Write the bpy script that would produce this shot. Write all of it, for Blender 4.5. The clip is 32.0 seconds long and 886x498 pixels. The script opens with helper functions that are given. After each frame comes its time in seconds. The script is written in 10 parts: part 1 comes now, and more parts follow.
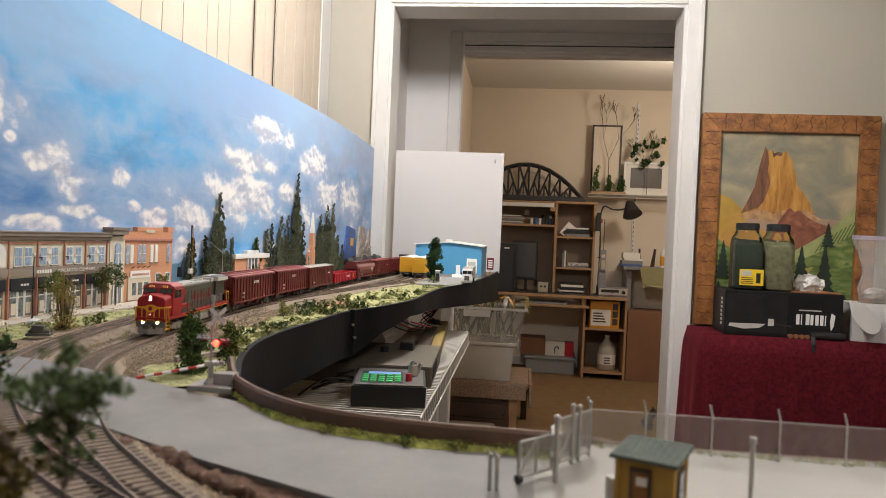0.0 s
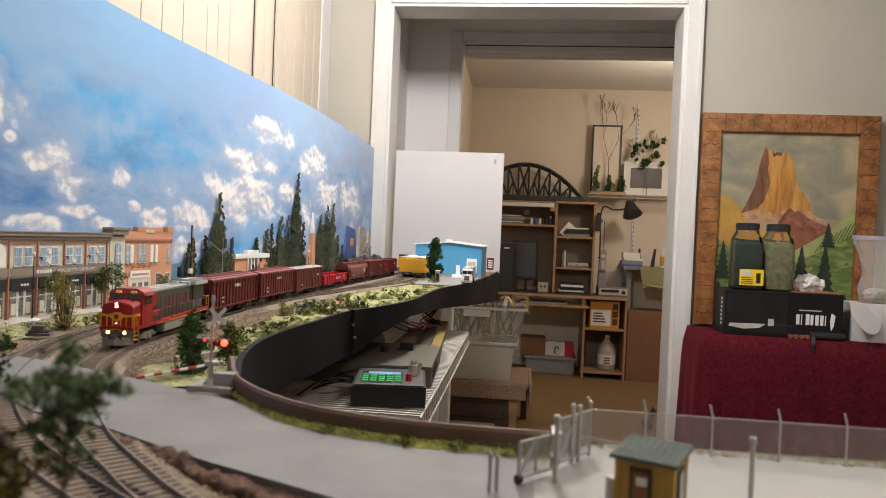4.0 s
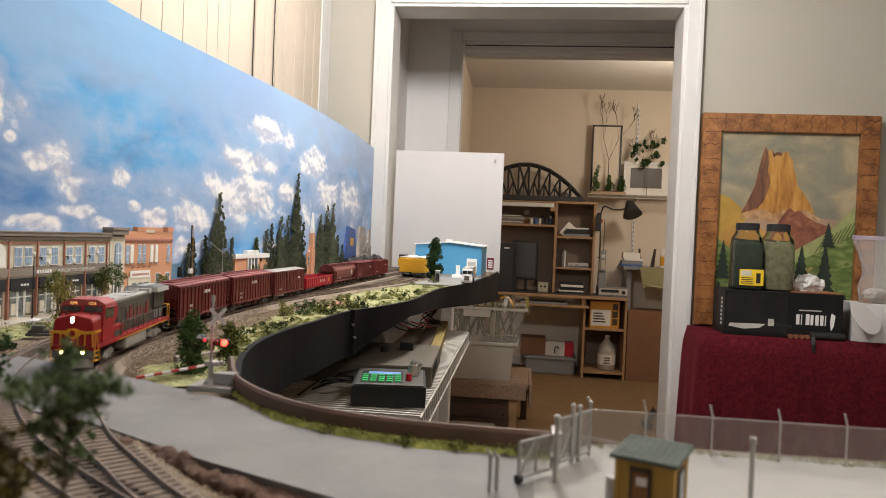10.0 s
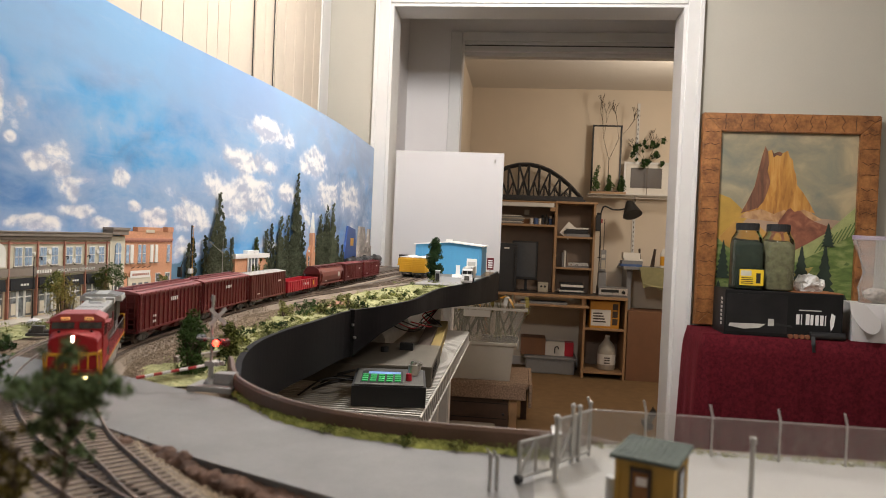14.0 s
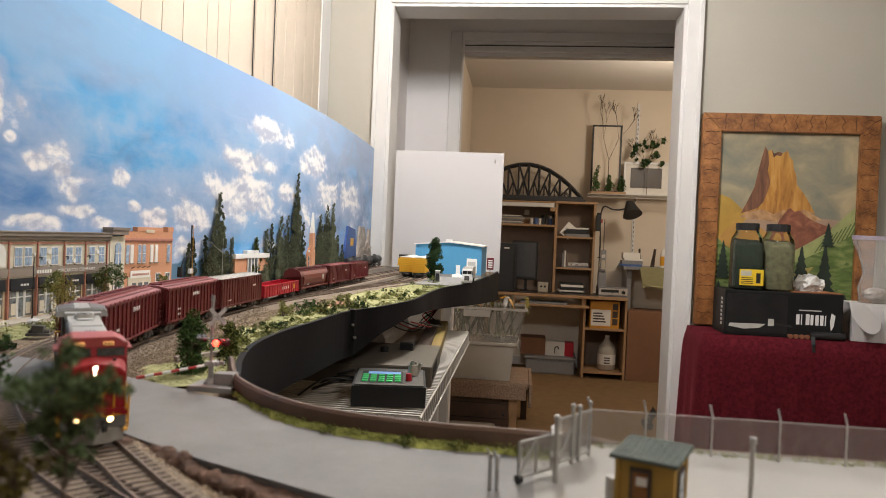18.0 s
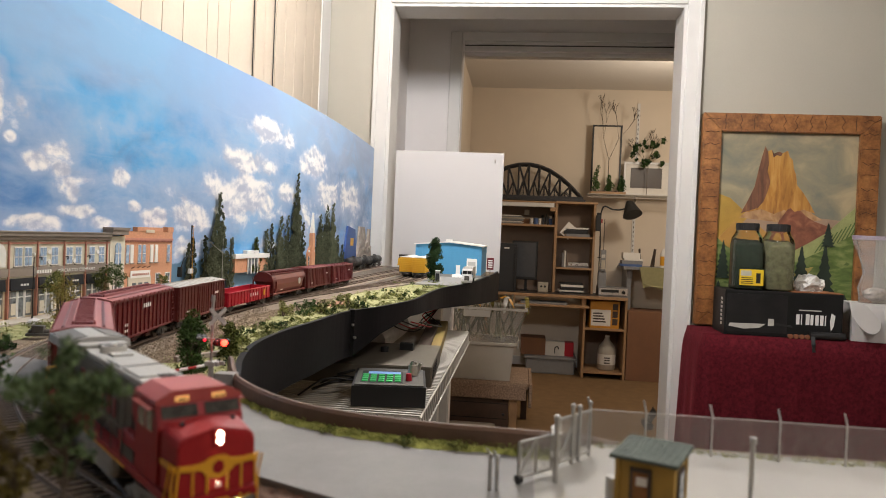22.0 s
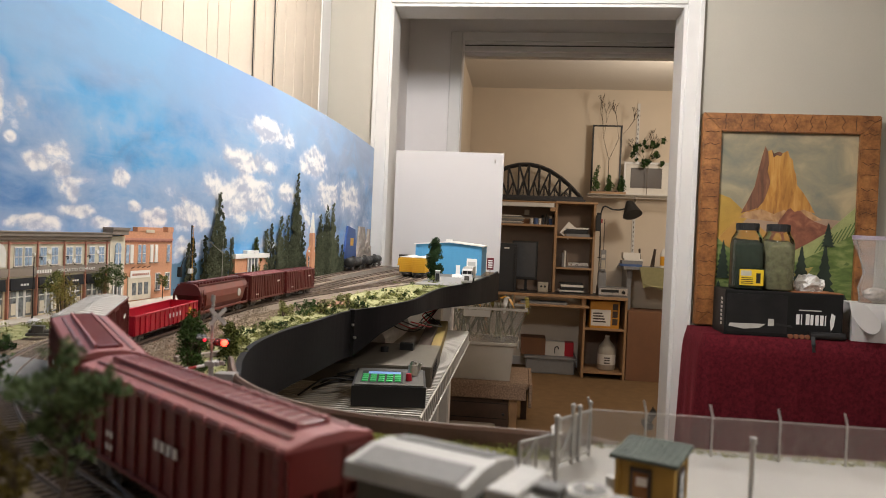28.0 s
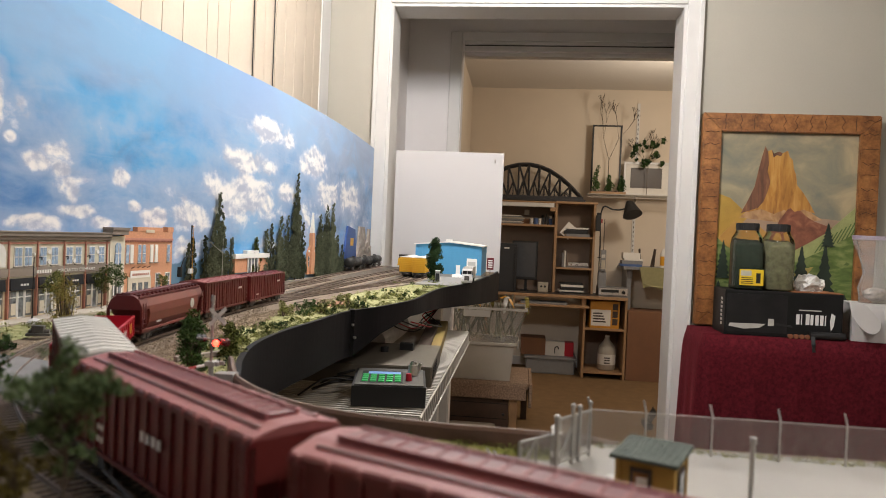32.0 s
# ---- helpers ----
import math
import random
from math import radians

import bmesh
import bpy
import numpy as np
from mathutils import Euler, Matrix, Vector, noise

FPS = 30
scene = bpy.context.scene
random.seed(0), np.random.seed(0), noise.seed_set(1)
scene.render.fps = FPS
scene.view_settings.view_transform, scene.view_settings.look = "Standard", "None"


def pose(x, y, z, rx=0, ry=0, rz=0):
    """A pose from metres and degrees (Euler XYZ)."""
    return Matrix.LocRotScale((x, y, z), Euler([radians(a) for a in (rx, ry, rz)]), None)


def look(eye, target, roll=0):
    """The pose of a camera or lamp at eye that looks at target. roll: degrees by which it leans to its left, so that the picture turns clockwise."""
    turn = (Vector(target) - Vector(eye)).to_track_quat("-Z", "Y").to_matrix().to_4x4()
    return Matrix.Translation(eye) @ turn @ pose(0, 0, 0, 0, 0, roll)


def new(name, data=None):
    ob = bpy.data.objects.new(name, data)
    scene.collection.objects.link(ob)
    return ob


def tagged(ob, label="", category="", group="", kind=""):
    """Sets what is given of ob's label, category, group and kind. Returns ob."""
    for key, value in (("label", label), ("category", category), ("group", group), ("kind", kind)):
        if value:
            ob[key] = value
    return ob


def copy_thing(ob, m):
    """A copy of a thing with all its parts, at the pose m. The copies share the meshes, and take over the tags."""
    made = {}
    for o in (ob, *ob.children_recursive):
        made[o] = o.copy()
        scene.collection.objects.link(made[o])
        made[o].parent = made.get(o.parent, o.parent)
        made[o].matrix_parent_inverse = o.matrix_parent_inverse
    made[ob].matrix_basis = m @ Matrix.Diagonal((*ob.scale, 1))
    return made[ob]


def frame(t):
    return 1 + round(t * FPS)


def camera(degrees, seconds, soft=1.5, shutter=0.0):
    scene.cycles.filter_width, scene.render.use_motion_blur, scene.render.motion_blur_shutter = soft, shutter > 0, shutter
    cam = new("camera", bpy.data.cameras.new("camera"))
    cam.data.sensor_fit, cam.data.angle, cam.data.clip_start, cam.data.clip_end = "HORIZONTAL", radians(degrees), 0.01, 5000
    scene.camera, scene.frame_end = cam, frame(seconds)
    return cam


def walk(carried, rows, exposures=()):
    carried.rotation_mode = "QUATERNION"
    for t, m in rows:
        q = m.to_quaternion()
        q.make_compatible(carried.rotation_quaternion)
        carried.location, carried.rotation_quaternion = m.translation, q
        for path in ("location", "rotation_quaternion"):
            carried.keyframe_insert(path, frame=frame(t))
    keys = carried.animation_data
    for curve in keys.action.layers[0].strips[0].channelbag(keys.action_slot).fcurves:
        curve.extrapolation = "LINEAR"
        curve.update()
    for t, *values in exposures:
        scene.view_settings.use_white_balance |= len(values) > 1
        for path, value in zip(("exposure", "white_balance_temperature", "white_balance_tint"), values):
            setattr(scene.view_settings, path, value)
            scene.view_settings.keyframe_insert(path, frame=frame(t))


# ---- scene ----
# Camera: a phone on the layout, looking across it to the doorway.
EYE = (0.0, 0.0, 1.165)
YAW, PITCH, ROLL = 6.4, 0.95, 2.4
cam = camera(65.45, 32.0, soft=0.8)
aim = (-math.tan(radians(YAW)), 1.0, 1.165 - math.tan(radians(PITCH)) / math.cos(radians(YAW)))
walk(cam, [(0.0, look(EYE, aim, ROLL)), (32.0, look(EYE, aim, ROLL))], exposures=[(0.0, 0.0), (32.0, 0.0)])
cam.data.dof.use_dof = True
cam.data.dof.focus_distance = 1.5
cam.data.dof.aperture_fstop = 13.0

# World: windowless evening room, only a trace of ambient light.
world = bpy.data.worlds.new("world")
scene.world = world
world.use_nodes = True
world.node_tree.nodes["Background"].inputs[0].default_value = (1.0, 0.86, 0.7, 1)
world.node_tree.nodes["Background"].inputs[1].default_value = 0.02


def area_lamp(name, loc, target, sx, sy, watts, colour):
    data = bpy.data.lights.new(name, "AREA")
    data.shape, data.size, data.size_y, data.energy, data.color = "RECTANGLE", sx, sy, watts, colour
    ob = new(name, data)
    ob.matrix_world = look(loc, target)
    return ob


def bulb(name, loc, radius, watts, colour):
    data = bpy.data.lights.new(name, "POINT")
    data.shadow_soft_size, data.energy, data.color = radius, watts, colour
    ob = new(name, data)
    ob.location = loc
    return ob


bulb("room_ceiling_bulb", (-0.07, 1.52, 2.30), 0.12, 69, (0.985, 0.965, 0.955))
area_lamp("room_ceiling_light", (1.12, -0.05, 2.40), (1.12, 0.05, 0), 0.5, 0.5, 18, (1.0, 0.94, 0.88))
bulb("far_room_ceiling_bulb", (1.25, 5.05, 2.08), 0.10, 34, (1.0, 0.87, 0.72))

TOP = 1.046     # rail head height
LAND = 1.040    # scenery surface

# ---- small helpers ----


def node(nt, kind, **values):
    n = nt.nodes.new(kind)
    for key, v in values.items():
        n.inputs[key].default_value = v
    return n


def mat(name, colour, rough=0.6, metal=0.0, vary=0.15, scale=40.0, bump=0.15, fine=400.0, coat=0.0, island=0.0, second=None, spec=0.5):
    """Procedural paint, wood, plastic or earth: two scales of variation, fine relief and uneven gloss."""
    m = bpy.data.materials.new(name)
    m.use_nodes = True
    nt = m.node_tree
    b = nt.nodes["Principled BSDF"]
    tc = nt.nodes.new("ShaderNodeTexCoord")
    n1 = node(nt, "ShaderNodeTexNoise", Scale=scale, Detail=5.0, Roughness=0.6)
    n2 = node(nt, "ShaderNodeTexNoise", Scale=fine, Detail=3.0, Roughness=0.6)
    nt.links.new(tc.outputs["Object"], n1.inputs["Vector"])
    nt.links.new(tc.outputs["Object"], n2.inputs["Vector"])
    ramp = nt.nodes.new("ShaderNodeValToRGB")
    c = np.array(colour)
    other = np.array(second) if second else c * (1 + vary)
    ramp.color_ramp.elements[0].color = (*np.clip(c * (1 - vary), 0, 1), 1)
    ramp.color_ramp.elements[1].color = (*np.clip(other, 0, 1), 1)
    ramp.color_ramp.elements[0].position, ramp.color_ramp.elements[1].position = 0.3, 0.7
    mix = nt.nodes.new("ShaderNodeMath")
    mix.operation = "MULTIPLY_ADD"
    mix.inputs[1].default_value = 0.3
    nt.links.new(n2.outputs["Fac"], mix.inputs[0])
    sub = nt.nodes.new("ShaderNodeMath")
    sub.operation = "MULTIPLY"
    sub.inputs[1].default_value = 0.7
    nt.links.new(n1.outputs["Fac"], sub.inputs[0])
    nt.links.new(sub.outputs[0], mix.inputs[2])
    last = mix.outputs[0]
    if island:
        geo = nt.nodes.new("ShaderNodeNewGeometry")
        info = nt.nodes.new("ShaderNodeObjectInfo")
        add = nt.nodes.new("ShaderNodeMath")
        add.operation = "ADD"
        nt.links.new(geo.outputs["Random Per Island"], add.inputs[0])
        nt.links.new(info.outputs["Random"], add.inputs[1])
        half = nt.nodes.new("ShaderNodeMath")
        half.operation = "MULTIPLY_ADD"
        half.inputs[1].default_value = island
        nt.links.new(add.outputs[0], half.inputs[0])
        off = nt.nodes.new("ShaderNodeMath")
        off.operation = "SUBTRACT"
        off.inputs[1].default_value = island
        nt.links.new(last, off.inputs[0])
        nt.links.new(off.outputs[0], half.inputs[2])
        last = half.outputs[0]
    nt.links.new(last, ramp.inputs["Fac"])
    nt.links.new(ramp.outputs["Color"], b.inputs["Base Color"])
    rr = nt.nodes.new("ShaderNodeMapRange")
    rr.inputs["To Min"].default_value, rr.inputs["To Max"].default_value = max(rough - 0.08, 0.02), min(rough + 0.1, 1)
    nt.links.new(n1.outputs["Fac"], rr.inputs["Value"])
    nt.links.new(rr.outputs["Result"], b.inputs["Roughness"])
    b.inputs["Metallic"].default_value = metal
    b.inputs["Coat Weight"].default_value = coat
    b.inputs["Specular IOR Level"].default_value = spec
    if bump:
        bp = node(nt, "ShaderNodeBump", Strength=bump, Distance=0.3 / fine)
        nt.links.new(n2.outputs["Fac"], bp.inputs["Height"])
        nt.links.new(bp.outputs["Normal"], b.inputs["Normal"])
    return m


def glow(name, colour, strength):
    m = bpy.data.materials.new(name)
    m.use_nodes = True
    b = m.node_tree.nodes["Principled BSDF"]
    b.inputs["Base Color"].default_value = (*colour, 1)
    b.inputs["Emission Color"].default_value = (*colour, 1)
    b.inputs["Emission Strength"].default_value = strength
    return m


def glass(name, colour=(1, 1, 1), rough=0.03, ior=1.45):
    m = bpy.data.materials.new(name)
    m.use_nodes = True
    b = m.node_tree.nodes["Principled BSDF"]
    b.inputs["Base Color"].default_value = (*colour, 1)
    b.inputs["Transmission Weight"].default_value = 1.0
    b.inputs["Roughness"].default_value = rough
    b.inputs["IOR"].default_value = ior
    return m


def box(bm, x0, x1, y0, y1, z0, z1, bevel=0.0, m=None):
    """Adds a box, with bevelled edges where asked."""
    made = bmesh.ops.create_cube(bm, size=1.0)
    vs = made["verts"]
    bmesh.ops.scale(bm, vec=(abs(x1 - x0), abs(y1 - y0), abs(z1 - z0)), verts=vs)
    bmesh.ops.translate(bm, vec=((x0 + x1) / 2, (y0 + y1) / 2, (z0 + z1) / 2), verts=vs)
    if m is not None:
        bmesh.ops.transform(bm, matrix=m, verts=vs)
    if bevel:
        es = list({e for v in vs for e in v.link_edges})
        bmesh.ops.bevel(bm, geom=es, offset=bevel, segments=2, affect="EDGES", profile=0.6)
    return bm


def boxes(*rows, bevel=0.0):
    bm = bmesh.new()
    for r in rows:
        box(bm, *r, bevel=bevel)
    return bm


def tube(bm, a, b, r, r2=None, seg=10, caps=True):
    """A round bar from a to b."""
    a, b = Vector(a), Vector(b)
    d = b - a
    made = bmesh.ops.create_cone(bm, cap_ends=caps, segments=seg, radius1=r, radius2=r if r2 is None else r2, depth=d.length)
    turn = d.to_track_quat("Z", "Y").to_matrix().to_4x4()
    bmesh.ops.transform(bm, matrix=Matrix.Translation((a + b) / 2) @ turn, verts=made["verts"])
    return bm


def tubes(rows, r, seg=8):
    bm = bmesh.new()
    for a, b in rows:
        tube(bm, a, b, r, seg=seg)
    return bm


def ball(bm, c, r, sub=2, squash=(1, 1, 1)):
    made = bmesh.ops.create_icosphere(bm, subdivisions=sub, radius=r)
    bmesh.ops.scale(bm, vec=squash, verts=made["verts"])
    bmesh.ops.translate(bm, vec=c, verts=made["verts"])
    return made["verts"]


def prism(bm, outline, lo, hi, axis="y"):
    """Pushes a flat outline of (u, v) pairs from lo to hi along an axis (y: u=x, v=z; x: u=y, v=z; z: u=x, v=y)."""
    def at(u, v, w):
        return {"y": (u, w, v), "x": (w, u, v), "z": (u, v, w)}[axis]
    a = [bm.verts.new(at(u, v, lo)) for u, v in outline]
    b = [bm.verts.new(at(u, v, hi)) for u, v in outline]
    bm.faces.new(a)
    bm.faces.new(list(reversed(b)))
    for i in range(len(a)):
        j = (i + 1) % len(a)
        bm.faces.new((a[i], b[i], b[j], a[j]))
    bmesh.ops.recalc_face_normals(bm, faces=bm.faces)
    return bm


def sweep(bm, path, section, closed=True):
    """Carries a section of (sideways, up) pairs along a 3D path that stays near level."""
    rings = []
    P = [Vector(p) for p in path]
    for i, p in enumerate(P):
        t = (P[min(i + 1, len(P) - 1)] - P[max(i - 1, 0)]).normalized()
        side = t.cross(Vector((0, 0, 1)))
        side = side.normalized() if side.length > 1e-6 else Vector((1, 0, 0))
        up = side.cross(t)
        rings.append([bm.verts.new(p + side * u + up * v) for u, v in section])
    n = len(section)
    for a, b in zip(rings, rings[1:]):
        for k in range(n if closed else n - 1):
            bm.faces.new((a[k], a[(k + 1) % n], b[(k + 1) % n], b[k]))
    if closed:
        bm.faces.new(rings[0])
        bm.faces.new(list(reversed(rings[-1])))
    bmesh.ops.recalc_face_normals(bm, faces=bm.faces)
    return bm


def circle(r, n=8):
    return [(r * math.cos(2 * math.pi * k / n), r * math.sin(2 * math.pi * k / n)) for k in range(n)]


def mesh_of(name, bm, material, smooth=False):
    me = bpy.data.meshes.new(name)
    bm.to_mesh(me)
    bm.free()
    me.materials.append(material)
    if smooth:
        for p in me.polygons:
            p.use_smooth = True
    return me


def part(name, bm, material, parent, label="", smooth=False):
    """Links a bmesh as one mesh object under a thing or a part."""
    ob = new(name, mesh_of(name, bm, material, smooth))
    ob.parent = parent
    if label:
        ob["label"] = label
    return ob


def thing(name, label, category, m=None, group="", kind=""):
    ob = new(name)
    ob.empty_display_size = 0.02
    if m is not None:
        ob.matrix_basis = m
    return tagged(ob, label, category, group, kind)


def solid(name, bm, material, label, category, m=None, group="", kind="", smooth=False):
    """A thing that is one single mesh."""
    ob = new(name, mesh_of(name, bm, material, smooth))
    if m is not None:
        ob.matrix_basis = m
    return tagged(ob, label, category, group, kind)


def spline(points, n=12):
    """A smooth line through the points (centripetal Catmull-Rom)."""
    P = [Vector(p) for p in points]
    Q = [P[0] * 2 - P[1], *P, P[-1] * 2 - P[-2]]
    out = []
    for i in range(1, len(Q) - 2):
        p0, p1, p2, p3 = Q[i - 1:i + 3]
        t1 = (p1 - p0).length ** 0.5
        t2 = t1 + (p2 - p1).length ** 0.5
        t3 = t2 + (p3 - p2).length ** 0.5
        for k in range(n):
            t = t1 + (t2 - t1) * k / n
            a1 = p0 * ((t1 - t) / t1) + p1 * (t / t1)
            a2 = p1 * ((t2 - t) / (t2 - t1)) + p2 * ((t - t1) / (t2 - t1))
            a3 = p2 * ((t3 - t) / (t3 - t2)) + p3 * ((t - t2) / (t3 - t2))
            b1 = a1 * ((t2 - t) / t2) + a2 * (t / t2)
            b2 = a2 * ((t3 - t) / (t3 - t1)) + a3 * ((t - t1) / (t3 - t1))
            out.append(b1 * ((t2 - t) / (t2 - t1)) + b2 * ((t - t1) / (t2 - t1)))
    out.append(P[-1])
    return out

# ---- materials ----
WHITE_WALL = mat("white wall paint", (0.42, 0.395, 0.335), 0.7, vary=0.04, scale=3, bump=0.06, fine=160)
GREY_WALL = mat("grey hall paint", (0.80, 0.77, 0.76), 0.7, vary=0.04, scale=3, bump=0.06, fine=160)
BEIGE_WALL = mat("beige wall paint", (0.66, 0.57, 0.46), 0.75, vary=0.05, scale=2.5, bump=0.08, fine=140)
TRIM_WHITE = mat("white gloss trim", (0.63, 0.615, 0.595), 0.4, vary=0.03, scale=6, bump=0.03, fine=120)
PANEL_WOOD = mat("pale painted planks", (0.56, 0.475, 0.38), 0.5, vary=0.07, scale=5, bump=0.05, fine=90, island=0.15)
GROOVE = mat("dark groove", (0.02, 0.015, 0.012), 0.8)
POPCORN = mat("stippled ceiling", (0.66, 0.60, 0.53), 0.95, vary=0.25, scale=70, bump=1.0, fine=75, second=(0.80, 0.76, 0.70))
CEILING = mat("ceiling paint", (0.78, 0.75, 0.70), 0.85, vary=0.03, scale=4, bump=0.1, fine=120)
CARPET = mat("tan carpet", (0.19, 0.118, 0.06), 0.95, vary=0.18, scale=14, bump=0.8, fine=500, spec=0.1)
FLOOR_M = mat("brown floor", (0.20, 0.14, 0.09), 0.7, vary=0.2, scale=8, bump=0.2)
WHITE_BOARD = mat("white foam board", (0.55, 0.53, 0.525), 0.6, vary=0.02, scale=4, bump=0.02)
BLACK_FASCIA = mat("black fascia board", (0.0075, 0.0068, 0.0078), 0.6, vary=0.25, scale=9, bump=0.08, fine=200, spec=0.12)
BROWN_LIP = mat("brown hardboard", (0.13, 0.070, 0.043), 0.5, vary=0.22, scale=30, bump=0.15, fine=300)
STEEL = mat("bright steel", (0.72, 0.70, 0.68), 0.28, 1.0, vary=0.1, scale=80, bump=0.05)

# ---- rooms ----


def setting(name, bm, material, label="", category=""):
    return tagged(new(name, mesh_of(name, bm, material)), label, category, kind="structure")


DW, DT = 2.67, 0.13          # door wall, its thickness
OX0, OX1, OZ = -0.540, 0.580, 2.070
setting("wall_door", boxes((-0.80, OX0, DW, DW + DT, 0, 2.45), (OX1, 2.6, DW, DW + DT, 0, 2.45), (OX0, OX1, DW, DW + DT, OZ, 2.45)), WHITE_WALL)
LW = -0.80
setting("wall_left", boxes((LW - 0.1, LW, -1.6, DW + DT, 0, 2.45)), WHITE_WALL)
setting("wall_right", boxes((2.6, 2.7, -1.6, DW + DT, 0, 2.45)), WHITE_WALL)
setting("wall_back", boxes((LW - 0.1, 2.7, -1.7, -1.6, 0, 2.45)), WHITE_WALL)
setting("ceiling", boxes((LW - 0.1, 2.7, -1.7, DW + DT, 2.45, 2.5)), CEILING)
setting("floor", boxes((LW - 0.1, 2.7, -1.7, DW + 0.06, -0.08, 0)), FLOOR_M)

# plank panelling on the left wall, above the backdrop
planks = thing("wall_panelling", "pale cream vertical plank wall panelling with dark grooves", "wall panelling", kind="structure")
ys = [-0.45, -0.2, 0.05, 0.28, 0.5, 0.72, 0.92, 1.13, 1.328, 1.41, 1.502, 1.621, 1.68, 1.749, 1.914, 1.995, 2.082, 2.172, 2.265, 2.371, 2.473, 2.55]
wide = {1.914, 2.082}
for a, b in zip(ys, ys[1:]):
    ga = 0.011 if a in wide else 0.0016
    part("plank", boxes((LW + 0.002, LW + 0.014, a + ga, b - 0.001, 0.9, 2.45), bevel=0.001), PANEL_WOOD, planks)
part("groove_backing", boxes((LW, LW + 0.002, -0.45, 2.55, 0.9, 2.45)), GROOVE, planks)
CORD = mat("black cord", (0.006, 0.006, 0.006), 0.6)
for y_, z_ in ((1.901, 1.46), (2.062, 1.44)):
    solid("hanging_cord", tubes([((LW + 0.018, y_, z_), (LW + 0.018, y_ - 0.004, 2.44))], 0.0017, 8), CORD, "thin black cord hanging down the plank wall", "cord", group="cords on the wall")
setting("trim_corner", boxes((LW, LW + 0.018, 2.552, 2.668, 0.0, 2.45), bevel=0.003), TRIM_WHITE)


def casing(name, x0, x1, z, y, w=0.055, d=0.018, face=-1):
    """Door casing round an opening: stepped boards on both sides and over the head."""
    c = thing(name, "white painted wooden door casing", "door casing", kind="structure")
    for a, s in ((x0, -1), (x1, 1)):
        lo, hi = sorted((a, a + s * w))
        part("jamb_board", boxes((lo, hi, y - d, y, 0.0, z + w), bevel=0.003), TRIM_WHITE, c)
        e = a + s * w
        lo, hi = sorted((e - s * 0.012, e + s * 0.004))
        part("bead", boxes((lo, hi, y - d - 0.006, y - d + 0.001, 0.0, z + w + 0.004), bevel=0.002), TRIM_WHITE, c)
    part("head_board", boxes((x0 + 0.0005, x1 - 0.0005, y - d, y, z, z + w), bevel=0.003), TRIM_WHITE, c)
    part("bead", boxes((x0 - w, x1 + w, y - d - 0.006, y - d + 0.001, z + w - 0.012, z + w + 0.004), bevel=0.002), TRIM_WHITE, c)
    return c


casing("trim_doorway", OX0, OX1, OZ, DW)
setting("trim_jamb", boxes((OX0, OX0 + 0.012, DW - 0.01, DW + DT + 0.01, 0, OZ), (OX1 - 0.012, OX1, DW - 0.01, DW + DT + 0.01, 0, OZ), (OX0 + 0.0121, OX1 - 0.0121, DW - 0.01, DW + DT + 0.01, OZ - 0.012, OZ)), TRIM_WHITE)

# hall behind the doorway and the second opening
H2 = 3.35
setting("wall_hall_left", boxes((-0.70, -0.585, DW + DT, H2, 0, 2.45)), GREY_WALL)
setting("wall_hall_right", boxes((1.3, 1.4, DW + DT, H2, 0, 2.45)), GREY_WALL)
setting("ceiling_hall", boxes((-0.7, 1.4, DW + DT, H2, 2.45, 2.5)), CEILING)
setting("floor_hall", boxes((-0.7, 1.4, DW + 0.06, H2 + 0.05, -0.08, 0)), CARPET)
setting("wall_hall_far", boxes((-0.7, -0.318, H2, H2 + 0.1, 0, 2.45), (0.95, 1.4, H2, H2 + 0.1, 0, 2.45), (-0.318, 0.95, H2, H2 + 0.1, 2.075, 2.45)), GREY_WALL)
c2 = thing("trim_hall_opening", "grey shaded wooden casing with a sliding door track", "door casing", kind="structure")
part("jamb_board", boxes((-0.378, -0.322, H2 - 0.016, H2, 0, 2.165), bevel=0.003), TRIM_WHITE, c2)
part("head_board", boxes((-0.321, 0.95, H2 - 0.016, H2, 2.120, 2.165), bevel=0.003), TRIM_WHITE, c2)
part("door_track", boxes((-0.31, 0.95, H2 + 0.02, H2 + 0.07, 2.056, 2.0745), bevel=0.002), TRIM_WHITE, c2)
part("track_valance", boxes((-0.31, 0.95, H2 - 0.012, H2 - 0.0005, 2.104, 2.1195), bevel=0.002), TRIM_WHITE, c2)
part("track_slot", boxes((-0.31, 0.95, H2 - 0.004, H2 - 0.0005, 2.0985, 2.1035)), GROOVE, c2, "dark sliding track slot")
part("lower_valance", boxes((-0.31, 0.95, H2 - 0.010, H2 - 0.0005, 2.0755, 2.0980), bevel=0.002), TRIM_WHITE, c2)

# far room
FY = 6.55
setting("wall_far", boxes((-0.65, 2.6, FY, FY + 0.1, 0, 2.60)), BEIGE_WALL)
setting("wall_far_left", boxes((-0.65, -0.514, H2 + 0.1, FY, 0, 2.60)), BEIGE_WALL)
setting("wall_far_right", boxes((2.5, 2.6, H2 + 0.1, FY, 0, 2.60)), BEIGE_WALL)
setting("wall_far_near", boxes((1.4, 2.6, H2, H2 + 0.1, 0, 2.60)), BEIGE_WALL)
setting("ceiling_far", boxes((-0.65, 2.6, H2 + 0.1, FY + 0.1, 2.60, 2.65)), POPCORN)
setting("floor_far", boxes((-0.65, 2.6, H2 + 0.05, FY + 0.1, -0.08, 0)), CARPET)
setting("baseboard", boxes((-0.514, 2.5, FY - 0.012, FY, 0, 0.08), bevel=0.002), TRIM_WHITE)

